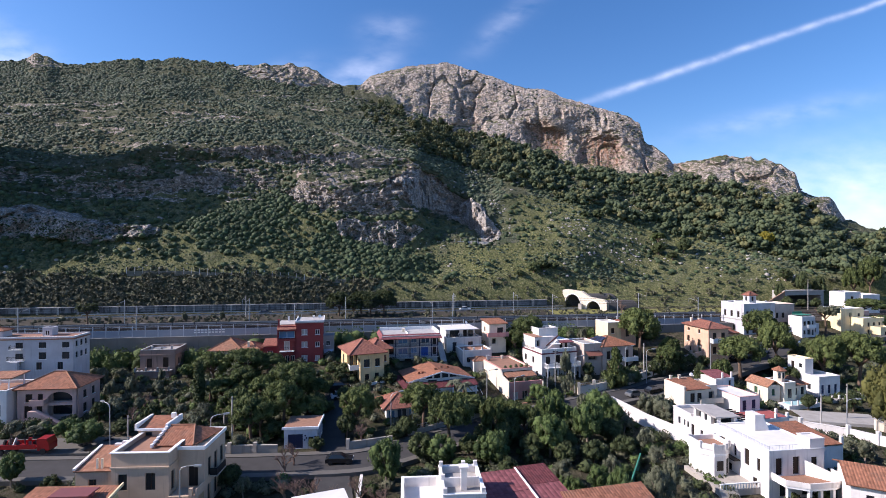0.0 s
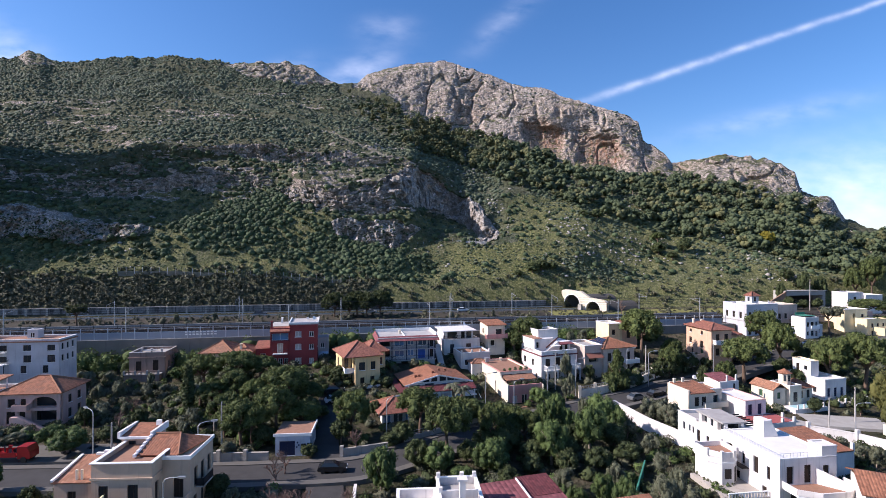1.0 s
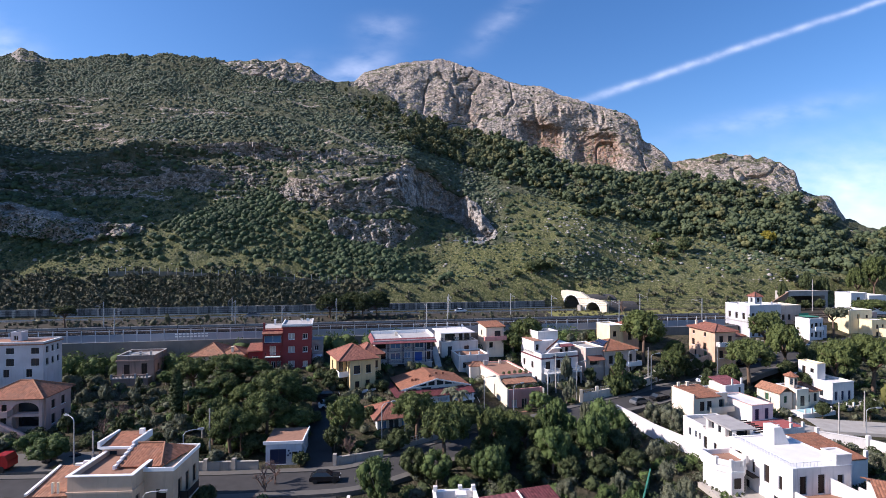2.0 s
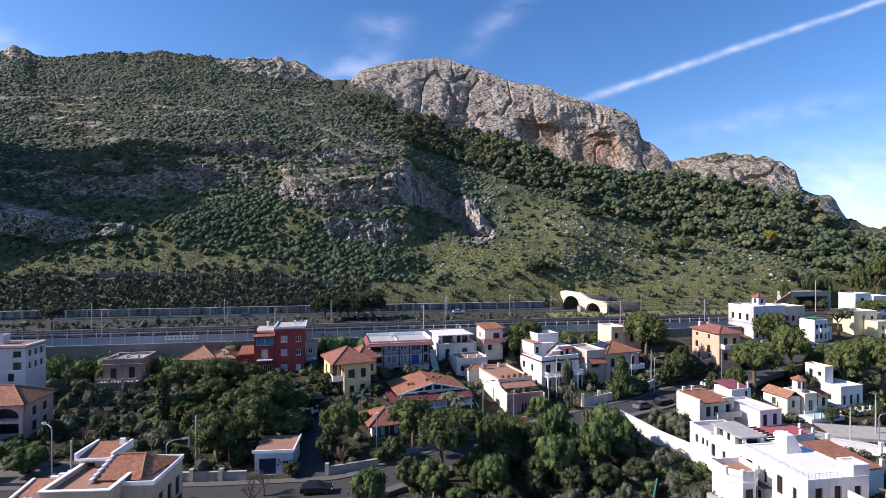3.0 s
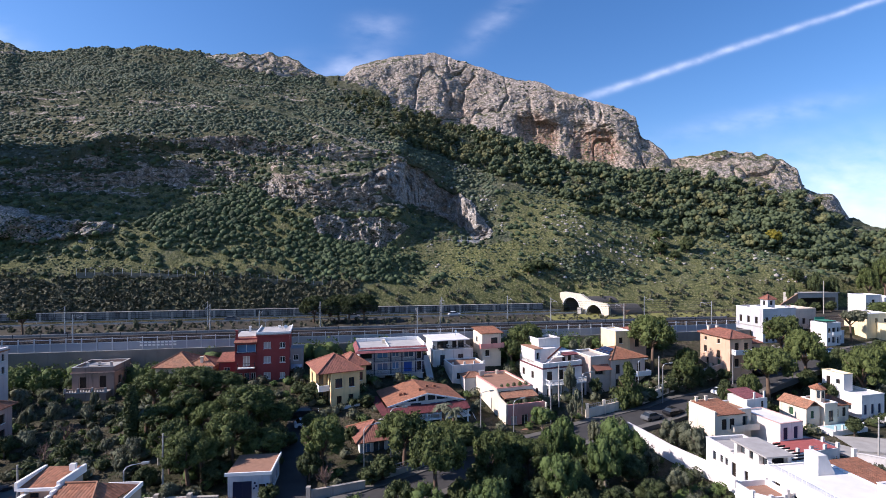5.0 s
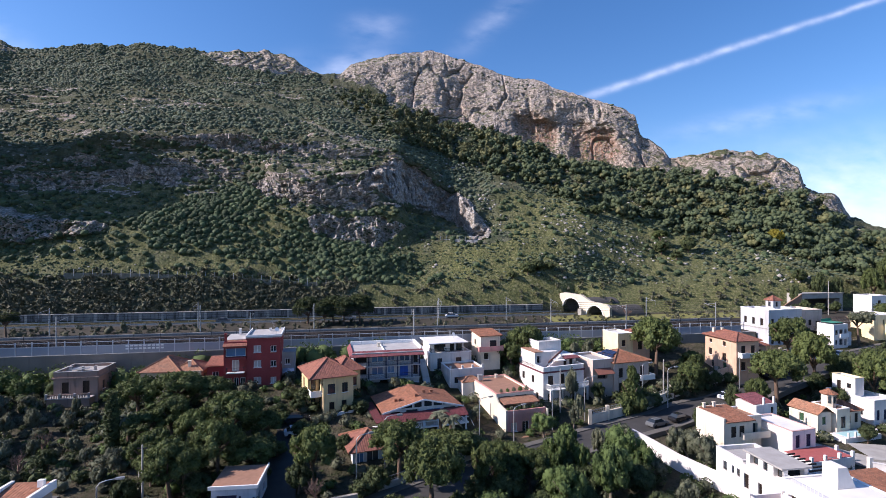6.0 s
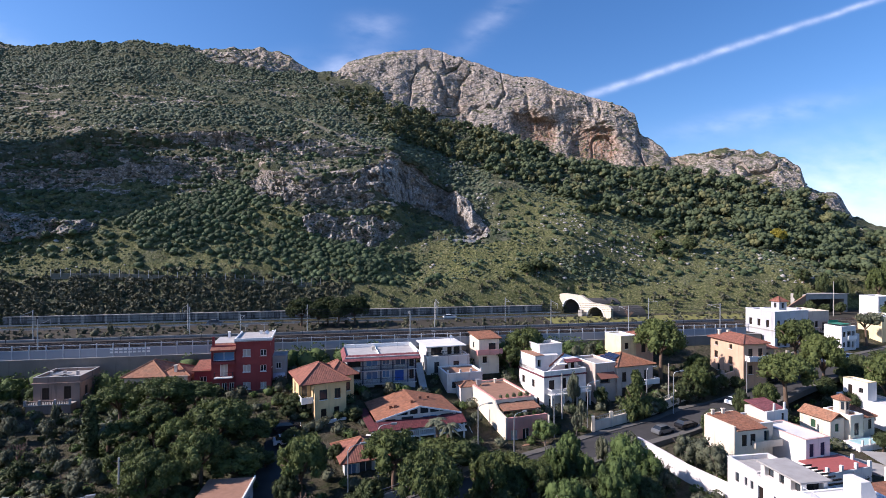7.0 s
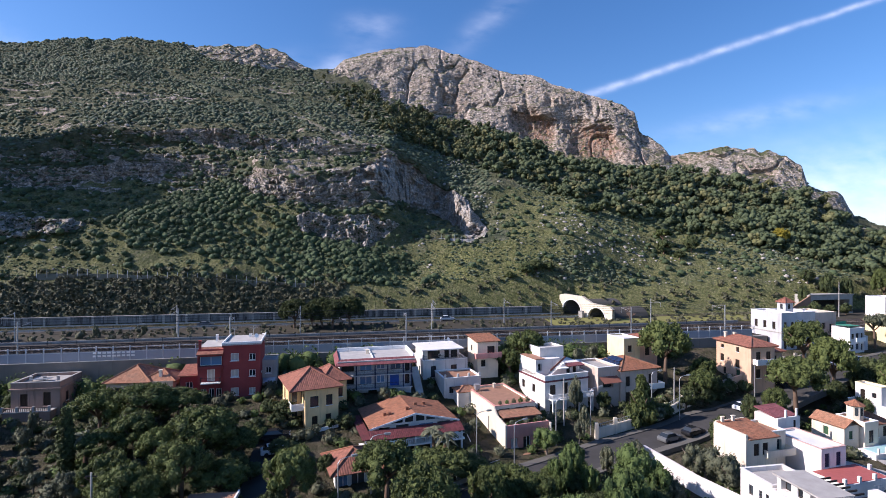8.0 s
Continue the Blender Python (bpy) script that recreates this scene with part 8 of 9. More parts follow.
def ico(level):
    bm = bmesh.new()
    bmesh.ops.create_icosphere(bm, subdivisions=level, radius=1.0)
    bm.verts.ensure_lookup_table()
    v = np.array([p.co for p in bm.verts])
    f = np.array([[q.index for q in t.verts] for t in bm.faces])
    bm.free()
    return v, f


ICO1, ICO2 = ico(1), ico(2)


def lumps(centres, radii, base, seed, rough=0.28):
    """Many uneven lumps in one array of corners and triangles."""
    bv, bf = base
    n, k = len(centres), len(bv)
    r = np.random.default_rng(seed)
    ang = r.uniform(0, 2 * np.pi, n)
    c, s = np.cos(ang), np.sin(ang)
    v = np.broadcast_to(bv, (n, k, 3)).copy()
    v[..., 0], v[..., 1] = bv[:, 0] * c[:, None] - bv[:, 1] * s[:, None], bv[:, 0] * s[:, None] + bv[:, 1] * c[:, None]
    v *= (1 + rough * r.normal(size=(n, k, 1))).clip(0.5, 1.6)
    v = v * np.asarray(radii)[:, None, :] + np.asarray(centres)[:, None, :]
    f = bf[None] + (np.arange(n) * k)[:, None, None]
    return v.reshape(-1, 3), f.reshape(-1, 3)


def tufts(points, normals, size, seed, squash=1.0):
    """Small bent leaf tufts on the given points: two triangles each, turned every way but mostly outward."""
    r = np.random.default_rng(seed)
    n = len(points)
    d = normals + 0.75 * r.normal(size=(n, 3))
    d /= np.linalg.norm(d, axis=1)[:, None]
    a = np.cross(d, r.normal(size=(n, 3)))
    a /= np.linalg.norm(a, axis=1)[:, None]
    b = np.cross(d, a)
    s = size * r.uniform(0.6, 1.5, n)[:, None]
    p0 = points - a * s * 0.5
    p1 = points + a * s * 0.5
    p2 = points + b * s * 0.9 + d * s * 0.35
    p3 = points - b * s * 0.9 + d * s * 0.35
    v = np.stack([p0, p1, p2, p3], 1).reshape(-1, 3)
    i = np.arange(n)[:, None] * 4
    f = np.concatenate([i + np.array([[0, 1, 2]]), i + np.array([[1, 0, 3]])], 0)
    return v, f


def joined(parts_list):
    vs, fs, n = [], [], 0
    for v, f in parts_list:
        vs.append(v)
        fs.append(f + n)
        n += len(v)
    return np.concatenate(vs), np.concatenate(fs)


def ball_points(n, r):
    d = r.normal(size=(n, 3))
    return d / np.linalg.norm(d, axis=1)[:, None]


def crown(kind, seed, rad, z0, z1, mat, dense=1.0, leaf=0.34):
    """A crown of leafy lobes between the heights z0 and z1, with gaps and an uneven outline."""
    r = np.random.default_rng(seed)
    hc, zc = (z1 - z0) / 2, (z1 + z0) / 2
    n = {"pine": 60, "round": 46, "olive": 28, "conifer": 40, "umbrella": 24}[kind]
    cen, rd = [], []
    for i in range(n):
        if kind == "pine":
            # clumps on a domed shell that is cut off raggedly below, a few hanging lower
            d = ball_points(1, r)[0]
            if d[2] < -0.45:
                d[2] = -d[2]
            q = r.uniform(0.62, 0.84)
            lr = rad * r.uniform(0.15, 0.26)
            cen.append((rad * d[0] * q, rad * d[1] * q, zc + hc * d[2] * q))
            rd.append((lr, lr, min(lr * 0.8, hc * 0.45)))
        elif kind == "umbrella":
            ang, q = r.uniform(0, 2 * np.pi), math.sqrt(r.uniform(0, 1)) * 0.80
            dome = math.sqrt(max(0, 1 - q * q))
            z = zc + hc * (dome * r.uniform(0.35, 0.75) - (0.35 if r.uniform() < 0.3 else 0.0))
            lr = rad * r.uniform(0.20, 0.34)
            cen.append((rad * q * math.cos(ang), rad * q * math.sin(ang), z))
            rd.append((lr, lr, min(lr * 0.75, hc * 0.55)))
        elif kind == "conifer":
            t = r.uniform(0, 1)
            q = (1 - t) * 0.75 * r.uniform(0.5, 1)
            ang = r.uniform(0, 2 * np.pi)
            lr = rad * (0.18 + 0.22 * (1 - t))
            cen.append((rad * q * math.cos(ang), rad * q * math.sin(ang), z0 + (z1 - z0) * t))
            rd.append((lr, lr, lr * 0.9))
        else:
            d = ball_points(1, r)[0] * (r.uniform(0.52, 0.80) if kind == "round" else r.uniform(0.25, 0.75))
            lr = rad * (r.uniform(0.20, 0.32) if kind == "round" else r.uniform(0.20, 0.34))
            cen.append((rad * d[0], rad * d[1], zc + hc * d[2]))
            rd.append((lr, lr, min(lr, hc * 0.55)))
    cen, rd = np.array(cen), np.array(rd)
    cen[:, 2] = np.clip(cen[:, 2], z0 + 0.3, z1 - rd[:, 2])
    core = lumps(cen, rd * 0.78, ICO1, seed + 1, 0.2)
    per = int({"pine": 100, "round": 84}.get(kind, 80) * dense)
    pts, nrm = [], []
    for c, q in zip(cen, rd):
        d = ball_points(per, r)
        d = d[d[:, 2] > -0.75]
        p = c + d * q * r.uniform(0.62, 1.12, len(d))[:, None]
        pts.append(p)
        nrm.append(d)
    tv = tufts(np.concatenate(pts), np.concatenate(nrm), leaf, seed + 2)
    v, f = joined([core, tv])
    return soup("crown", v, f, mat, smooth=False)


def trunk_shape(hgt, crown_z, rad, seed, limbs=6, thick=0.24, lean=0.5):
    r = random.Random(seed)
    s = Shape()
    lx, ly = r.uniform(-lean, lean), r.uniform(-lean, lean)
    path = [(lx * t * t, ly * t * t, -0.6 + (crown_z + 0.6) * t) for t in (0, 0.15, 0.4, 0.7, 1.0)]
    s.tube(path, [thick * 1.5, thick * 1.1, thick, thick * 0.85, thick * 0.7], 8)
    for i in range(limbs):
        a = 2 * math.pi * i / limbs + r.uniform(-0.4, 0.4)
        z = crown_z * r.uniform(0.7, 1.0)
        e = (lx + rad * 0.7 * math.cos(a), ly + rad * 0.7 * math.sin(a), crown_z + (hgt - crown_z) * r.uniform(0.2, 0.7))
        k = z / crown_z
        b = (lx * k * k, ly * k * k, z)
        mid = tuple((p + q) / 2 + (0.25 if j == 2 else 0) for j, (p, q) in enumerate(zip(b, e)))
        s.tube([b, mid, e], [thick * 0.55, thick * 0.38, thick * 0.15], 6)
    return s


TREE_KINDS = {
    # kind: (name, label, category, crown kind, leaf material, variants, crown foot as share of height, leaf, bark)
    "pine": ("pine_tree", "stone pine with a dense domed dark green crown", "tree", "pine", PINE_G, 5, 0.22, 0.19, BARK),
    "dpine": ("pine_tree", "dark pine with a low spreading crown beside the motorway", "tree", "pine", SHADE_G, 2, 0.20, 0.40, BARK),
    "pinelow": ("pine_tree", "small umbrella pine on the railway verge", "tree", "umbrella", SHADE_G, 1, 0.45, 0.36, BARK),
    "umbrella": ("pine_tree", "flat-topped umbrella pine with open brownish crown", "tree", "umbrella", OLIVE_G, 1, 0.55, 0.36, BARK),
    "round": ("broadleaf_tree", "round-headed evergreen tree with bright green leaves", "tree", "round", ROUND_G, 3, 0.22, 0.20, BARK_PALE),
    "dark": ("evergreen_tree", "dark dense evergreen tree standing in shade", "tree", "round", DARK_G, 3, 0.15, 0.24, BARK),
    "olive": ("olive_tree", "grey-green olive tree with a loose crown", "tree", "olive", OLIVE_G, 4, 0.18, 0.22, BARK_PALE),
    "conifer": ("conifer_tree", "pointed conifer with layered green branches", "tree", "conifer", PINE_G, 1, 0.08, 0.34, BARK),
    "yellow": ("broadleaf_tree", "tall yellow-green tree with drooping foliage", "tree", "olive", WARM_G, 1, 0.15, 0.22, BARK_PALE),
    "gold": ("broadleaf_tree", "small tree with bright golden-yellow foliage", "tree", "round", GOLD_G, 1, 0.25, 0.40, BARK),
}
PLANTS = {
    "pine": ((-32.6, 86.5, 11.4, 3.6), (-48.6, 108, 14.2, 4.3), (-42.1, 108, 14.8, 4.9), (-38.3, 111, 11.8, 3.9), (-43.1, 100, 10.9, 3.5), (-40.0, 102, 11.9, 3.4), (-33.8, 97, 11.5, 3.0), (-29.3, 99, 13.8, 4.3), (-25.4, 101, 12.4, 3.2), (-34.4, 104, 10.6, 3.0), (-36.8, 90, 10.8, 3.4), (-28.4, 91, 11.8, 3.7), (-31.4, 88, 10.2, 2.9), (-24.5, 93, 10.9, 3.7), (-22.8, 98, 10.5, 2.5), (-15.1, 90, 11.1, 3.7), (-3.4, 88, 12.2, 4.1), (1.1, 87, 11.3, 3.5), (11.9, 90, 11.6, 3.6), (14.3, 88, 11.1, 3.2), (8.5, 86, 10.4, 2.9), (50.6, 131, 19.7, 5.2), (53.6, 122, 12.8, 2.4), (22.8, 136, 22.0, 4.7), (19.1, 134, 17.2, 3.5), (85.0, 137, 18.9, 5.0), (84.2, 129, 16.5, 4.2), (73.6, 126, 14.5, 4.5), (67.4, 123, 12.3, 2.3), (57, 128, 16.3, 3.0), (88.4, 118, 15.0, 4.6), (95.6, 117, 15.7, 5.4), (132.3, 160, 17.6, 5), (128.2, 150, 16.2, 5), (98, 232, 45.3, 4.4), (171.8, 205, 31.7, 5), (161, 200, 27.4, 3.6), (3.6, 90, 8.6, 3.6), (6.8, 93, 8.8, 3.4), (18.9, 96, 7.9, 3.2)),
    "round": ((-0.1, 77, 8.0, 2.5), (7.4, 77.5, 8.4, 3.0), (17.2, 82, 9.6, 2.8), (18.8, 93, 12.0, 3.0), (28.6, 93, 11.9, 4.2), (24.4, 86, 10.2, 3.9), (22.5, 93, 9.9, 2.2), (30.3, 91, 10.0, 2.8), (-8, 71, 9.6, 3.4), (-4.3, 99, 8.7, 2.6), (19.7, 104, 9.4, 3.2), (22.5, 101, 8.1, 2.8), (16.9, 66, 8.3, 2.4), (-54.1, 77, 9.8, 4), (-58.2, 79, 8.5, 3), (-59.9, 119, 10.2, 3.0), (3, 74, 6.5, 2.6), (21.7, 62, 9.3, 2.6), (21.4, 70, 8.1, 2.6), (-62.7, 74, 7.4, 2.4),),
    "olive": ((39.3, 99, 8.6, 2.2), (40.7, 98, 8.2, 2.8), (41.9, 95, 8.3, 2.5), (42.1, 116, 8.5, 2.3), (46.9, 117, 8.2, 1.9), (57.3, 120, 8.3, 1.8), (28.5, 104, 8.0, 2.1), (34.7, 108, 8.9, 2.1), (63.4, 119, 8.5, 2.0), (32.3, 91, 8.8, 2.8), (33.3, 84, 7.8, 2.8), (30.6, 85, 7.2, 2.6), (42.4, 95, 7.2, 3.6), (32.5, 78, 7.1, 2.2), (64, 131, 9.1, 2.4), (34.2, 108, 11, 3.2), (91, 128, 11.7, 2.4), (17.1, 73, 7.4, 2.6), (27.4, 64, 10.5, 3.6), (25.3, 67, 9.2, 3.4), (27.2, 59, 8.9, 3), (20, 62, 8.7, 2.2), (42.6, 97, 8.1, 2.4), (-68.2, 85, 7.6, 3.2), (-71.1, 84, 8.2, 3), (-62.3, 97, 9.2, 2.8), (-75, 112, 11.3, 2.6), (-73.8, 117, 12.1, 2.6), (-58.6, 98, 8.9, 2.2), (-69.2, 106, 10.3, 2.2), (-53.1, 99, 8.7, 2.2), (-42.1, 119, 14.4, 3), (-20, 125, 14, 3.2), (37.1, 136, 17.3, 2.6), (33.6, 134, 16.8, 2.4), (9.4, 112, 11.3, 2.2), (28.3, 113, 11.1, 2), (-5.6, 114, 13.4, 2), (-33.1, 82, 7, 2.4), (-30.2, 71, 6.6, 2.2), (-26.7, 68, 6.7, 2.2), (-43.7, 93, 9.3, 2.4), (-43.3, 89, 8, 2.2), (-58.9, 112, 10, 2.2), (-62.5, 113, 11.1, 1.8), (65.1, 82, 7, 2.6), (66.2, 80, 7.3, 2.4), (72.8, 116, 7.8, 2.6), (-77.5, 153, 18.7, 1.6), (-66.8, 154, 18.6, 1.6), (48.1, 201, 28.4, 2.6), (-2.8, 73, 6.9, 2.4), (24.7, 74, 7.4, 2.8), (25.3, 64, 8.4, 3.2), (31.1, 69, 9.3, 2.4), (15.7, 60, 8.8, 2.2), (-48.9, 95, 8.2, 2.4), (-60.3, 108, 9.8, 2.2), (-65.7, 107, 10.6, 2.4), (-50.5, 87, 7.6, 2), (-18.8, 118, 10, 2.4), (29.9, 125, 14, 2.4), (26.1, 109, 9.5, 2),),
    "dark": ((96.7, 134, 12.6, 2.9), (104, 136.5, 12.8, 3.0), (110.5, 139, 13.6, 3.0), (90, 129, 12.0, 2.6), (-16.6, 88, 9.0, 2.6), (122, 186, 18.2, 2.6), (127, 188, 19, 2.6), (133, 189, 18.6, 2.6), (139, 190, 18.8, 2.6), (-29.5, 70.5, 6.4, 2.4), (58.4, 126, 12.5, 2.3), (60.2, 124, 11.2, 2.1), (54.4, 124, 10.7, 2.5), (50.0, 121, 10.5, 2.4), (83.9, 128, 10.4, 3.0), (91.3, 131, 10.9, 3.1), (44.6, 118, 9.0, 2.3), (61.3, 121, 10.4, 2.4), (53.4, 119, 8.6, 2.2), (35.3, 124, 9.7, 2.1), (4.2, 82, 7, 2.6), (11.1, 86, 8, 3.2), (16.8, 86, 7.5, 3.4), (20.1, 84, 7.2, 3), (9.9, 84, 7.7, 3), (14.2, 82, 7.2, 3), (59, 128, 10.3, 2.4), (67.5, 132, 8.3, 2.2), (53.2, 126, 9.9, 2.4), (42.7, 120, 9.5, 2.4), (43.5, 88, 7.3, 2.2), (-21.6, 112, 10, 3), (-20.8, 102, 7.8, 2), (-24.3, 113, 11.1, 2.2), (-11.5, 110, 9.9, 2.4), (48.6, 108, 10.4, 2.4), (-12.6, 100, 7.3, 1.8), (-53.6, 94, 8.5, 2), (-20.9, 84, 5.4, 2), (60.8, 80, 5.9, 1.8), (74.5, 104, 7.3, 2), (39.2, 201, 32.9, 4), (35.5, 199, 29.6, 3.6), (43.7, 201, 30, 3.2), (29.9, 198, 27.9, 2.6), (95.5, 226, 39.3, 4.6), (99.9, 222, 36.2, 3.4), (107.7, 228, 42.6, 4.4), (73.4, 240, 50.9, 4), (66.2, 238, 49.5, 3.4), (138.4, 206, 29.4, 3.4), (142.4, 202, 27.7, 3.4), (149.1, 202, 28.4, 3.2), (129.5, 196, 25.4, 2.6), (-6.2, 88, 7.3, 2.6), (-7.6, 82, 7, 2.4), (-3.6, 84, 7, 2.8), (7.2, 86, 7, 3), (20.9, 94, 7.4, 3.2), (22.3, 89, 7, 3), (28.9, 88, 7.3, 3.4), (29.2, 82, 7, 3), (23.6, 80, 6.8, 3), (18.9, 79, 6.3, 2.6), (13.5, 78, 6.3, 2.4), (9.4, 73, 6.9, 2.4), (-23.8, 96, 9.5, 3), (-20.4, 90, 8.2, 2.4), (-24.6, 106, 9.7, 2.6), (-18.3, 95, 8.2, 2.4), (-22.4, 90, 7.7, 2.4), (-29.3, 87, 7.6, 2.8), (-37.6, 85, 7.4, 2.2), (-64.1, 95, 8.7, 2.2), (-54.3, 86, 7.5, 2.2), (-49.7, 73, 7.8, 2.2), (-52.3, 68, 6.7, 1.8), (81.3, 119, 9.7, 2.8), (96.7, 130, 13.1, 3), (79.7, 99, 9.8, 2.2),),
    "conifer": ((38.6, 114, 13.8, 3.4),),
    "yellow": ((83.4, 96, 14.6, 3.9), (82.6, 95, 9.5, 3.2),),
    "umbrella": ((114.3, 152, 18.8, 3.6),),
    "bare": ((-23.2, 74.5, 7.2, 3), (-16.5, 64.5, 8.0, 3), (-10.8, 66.0, 7.6, 3), (-20.5, 66, 7.4, 3), (-56, 92, 8.1, 2.4), (32.7, 92, 7.5, 2.4), (-13.4, 84, 7.7, 3), (-22.5, 77, 6, 3), (-6.3, 60, 8.8, 3.4), (-17.7, 63, 8.1, 3.2), (-12.6, 62, 8, 2.6), (-58.6, 100, 8.4, 2), (61.3, 175, 18.7, 3),),
    "cypress": ((-46.9, 98, 14.4, 0.9),),
    "palm": ((4, 99, 10.6, 1.8), (-45.7, 100, 10.8, 2.2), (121.9, 158, 18.7, 2.4), (2.4, 102, 10.3, 1.8),),
    "dpine": ((-34.5, 169, 21.8, 4.2), (-27.1, 170, 22.1, 4.4), (-19.7, 171, 21.2, 4), (-24, 168, 20.4, 3.6), (-29.4, 167, 19.9, 3.2),),
    "pinelow": ((-104.6, 150, 19.9, 3.2),),
    "gold": ((147.4, 232, 44, 3.2),),
}

TREE_BASES = {}
HILL_XY = P[first_hill:-4].reshape(-1, 3)


def land_height(x, y):
    """Height of the built land under a point."""
    if y - 0.156 * x < 178:
        return gz(x, y)
    i = int(np.argmin((HILL_XY[:, 0] - x) ** 2 + (HILL_XY[:, 1] - y) ** 2))
    return float(HILL_XY[i, 2])


def plant_tree(kind, x, y, top, rad, i):
    name, label, category, shape, mat, variants, foot, leaf, bk = TREE_KINDS[kind]
    v = i % variants
    # no tree stands in a house or on a road: move it a little along its own bearing
    x0, y0, top0 = x, y, top
    for k in (0, 0.015, -0.015, 0.03, -0.03, 0.045, -0.045, 0.06, -0.06, 0.08):
        x, y, top = x0 * (1 + k), y0 * (1 + k), EYE - (EYE - top0) * (1 + k)
        if not in_house(x, y, 0.6) and road_distance(x, y) > 0.1:
            break
    z = land_height(x, y)
    hgt = max(top - z, rad * 1.3)
    m = pose(x, y, z, 0, 0, (i * 67) % 360) @ Matrix.Diagonal((rad / 4.0, rad / 4.0, hgt / 7.0, 1))
    if (kind, v) in TREE_BASES:
        copy_thing(TREE_BASES[kind, v], m)
        return
    t = thing(name, m, label, category, "trees")
    zf = 7 * (foot + (0.08 * (v % 3) if kind == "pine" else 0))
    part("trunk", trunk_shape(7, zf + 1.2, 4.0, 31 * v + len(kind), 7 if shape in ("pine", "umbrella") else 5, 0.30), bk, t, smooth=True)
    part("crown", crown(shape, 100 + 13 * v + len(kind) * 7, 4.0, zf, 7.0, mat, 1.0, leaf), None, t)
    TREE_BASES[kind, v] = t


for kind in PLANTS:
    if kind in TREE_KINDS:
        for i, (x, y, top, rad) in enumerate(PLANTS[kind]):
            plant_tree(kind, x, y, top, rad, i)

# bare trees of late winter
BARE = bark("bare_twigs", (0.22, 0.15, 0.12))


def bare_branches(s, p, d, length, rad, depth, r):
    q = p + d * length
    s.tube([p, p + d * length * 0.5 + Vector((r.uniform(-1, 1), r.uniform(-1, 1), 0)) * length * 0.06, q], [rad, rad * 0.8, rad * 0.55], 5 if depth > 1 else 4)
    if depth == 0:
        return
    for _ in range(4 if depth > 1 else 5):
        n = (d + Vector((r.uniform(-1, 1), r.uniform(-1, 1), r.uniform(-0.25, 0.7))) * 0.75).normalized()
        bare_branches(s, p + d * length * r.uniform(0.55, 1.0), n, length * r.uniform(0.55, 0.8), rad * 0.5, depth - 1, r)


for i, (x, y, top, rad) in enumerate(PLANTS["bare"]):
    r = random.Random(i)
    z = land_height(x, y)
    t = thing("bare_tree", pose(x, y, z), "leafless grey-brown tree with fine twigs", "tree", "bare trees")
    s = Shape()
    hgt = max(4.2, min(top - z, 8.0))
    bare_branches(s, Vector((0, 0, -0.3)), Vector((0, 0, 1)), hgt * 0.40, 0.20, 4, r)
    part("branches", s, BARE, t)

for x, y, top, rad in PLANTS["cypress"]:
    t = thing("cypress_tree", pose(x, y, gz(x, y)), "slender dark green cypress", "tree", "trees")
    hgt = top - gz(x, y)
    rr = np.random.default_rng(3)
    n = 900
    tt = rr.uniform(0.03, 1, n)
    ang = rr.uniform(0, 2 * np.pi, n)
    q = 0.95 * np.sin(np.pi * np.minimum(tt * 0.85 + 0.12, 1)) ** 0.7
    pts = np.stack([q * np.cos(ang), q * np.sin(ang), tt * hgt], 1)
    core = lumps(np.array([(0, 0, hgt * k) for k in (0.15, 0.3, 0.45, 0.6, 0.75, 0.88)]), np.array([(0.75, 0.75, hgt * 0.12), (0.85, 0.85, hgt * 0.12), (0.8, 0.8, hgt * 0.12), (0.7, 0.7, hgt * 0.12), (0.5, 0.5, hgt * 0.1), (0.3, 0.3, hgt * 0.09)]), ICO1, 5, 0.1)
    v, f = joined([core, tufts(pts, np.stack([np.cos(ang), np.sin(ang), 0.8 + 0 * ang], 1), 0.36, 9)])
    part("trunk", Shape().tube([(0, 0, -0.4), (0, 0, hgt * 0.5)], [0.16, 0.08], 7), BARK, t)
    part("crown", soup("crown", v, f, DARK_G, False), None, t)

for i, (x, y, top, rad) in enumerate(PLANTS["palm"]):
    z = gz(x, y)
    hgt = max(2.5, top - z - 0.8)
    t = thing("palm_tree", pose(x, y, z), "palm tree with arching feathered fronds", "tree", "palm trees")
    part("trunk", Shape().tube([(0, 0, -0.4), (0.1, 0, hgt * 0.5), (0, 0, hgt)], [0.32, 0.26, 0.28], 9), BARK, t)
    r = random.Random(40 + i)
    fs = Shape()
    for k in range(26):
        a, up = 2.399 * k, r.uniform(-0.1, 1.1)
        ln = rad * r.uniform(0.9, 1.25)
        prev = None
        for j in range(8):
            u = j / 7
            rr_ = ln * u * math.cos(0.35 * up)
            c = Vector((rr_ * math.cos(a), rr_ * math.sin(a), hgt + ln * (up * u - (0.55 + 0.5 * up) * u * u)))
            w = 0.32 * math.sin(math.pi * min(1, u * 0.9 + 0.08)) + 0.02
            sd = Vector((-math.sin(a), math.cos(a), 0)) * w
            if prev is not None:
                pc, ps = prev
                fs.add([pc - ps - Vector((0, 0, w * 0.5)), pc, c, c - sd - Vector((0, 0, w * 0.5))], [(0, 1, 2, 3)])
                fs.add([pc, pc + ps - Vector((0, 0, w * 0.5)), c + sd - Vector((0, 0, w * 0.5)), c], [(0, 1, 2, 3)])
            prev = (c, sd)
    part("fronds", fs, OLIVE_G, t)

# potted plants along the roof terrace of the pink house
POT = plain("terracotta_pot", (0.36, 0.17, 0.10), 0.8, 0, 0.2, 4)


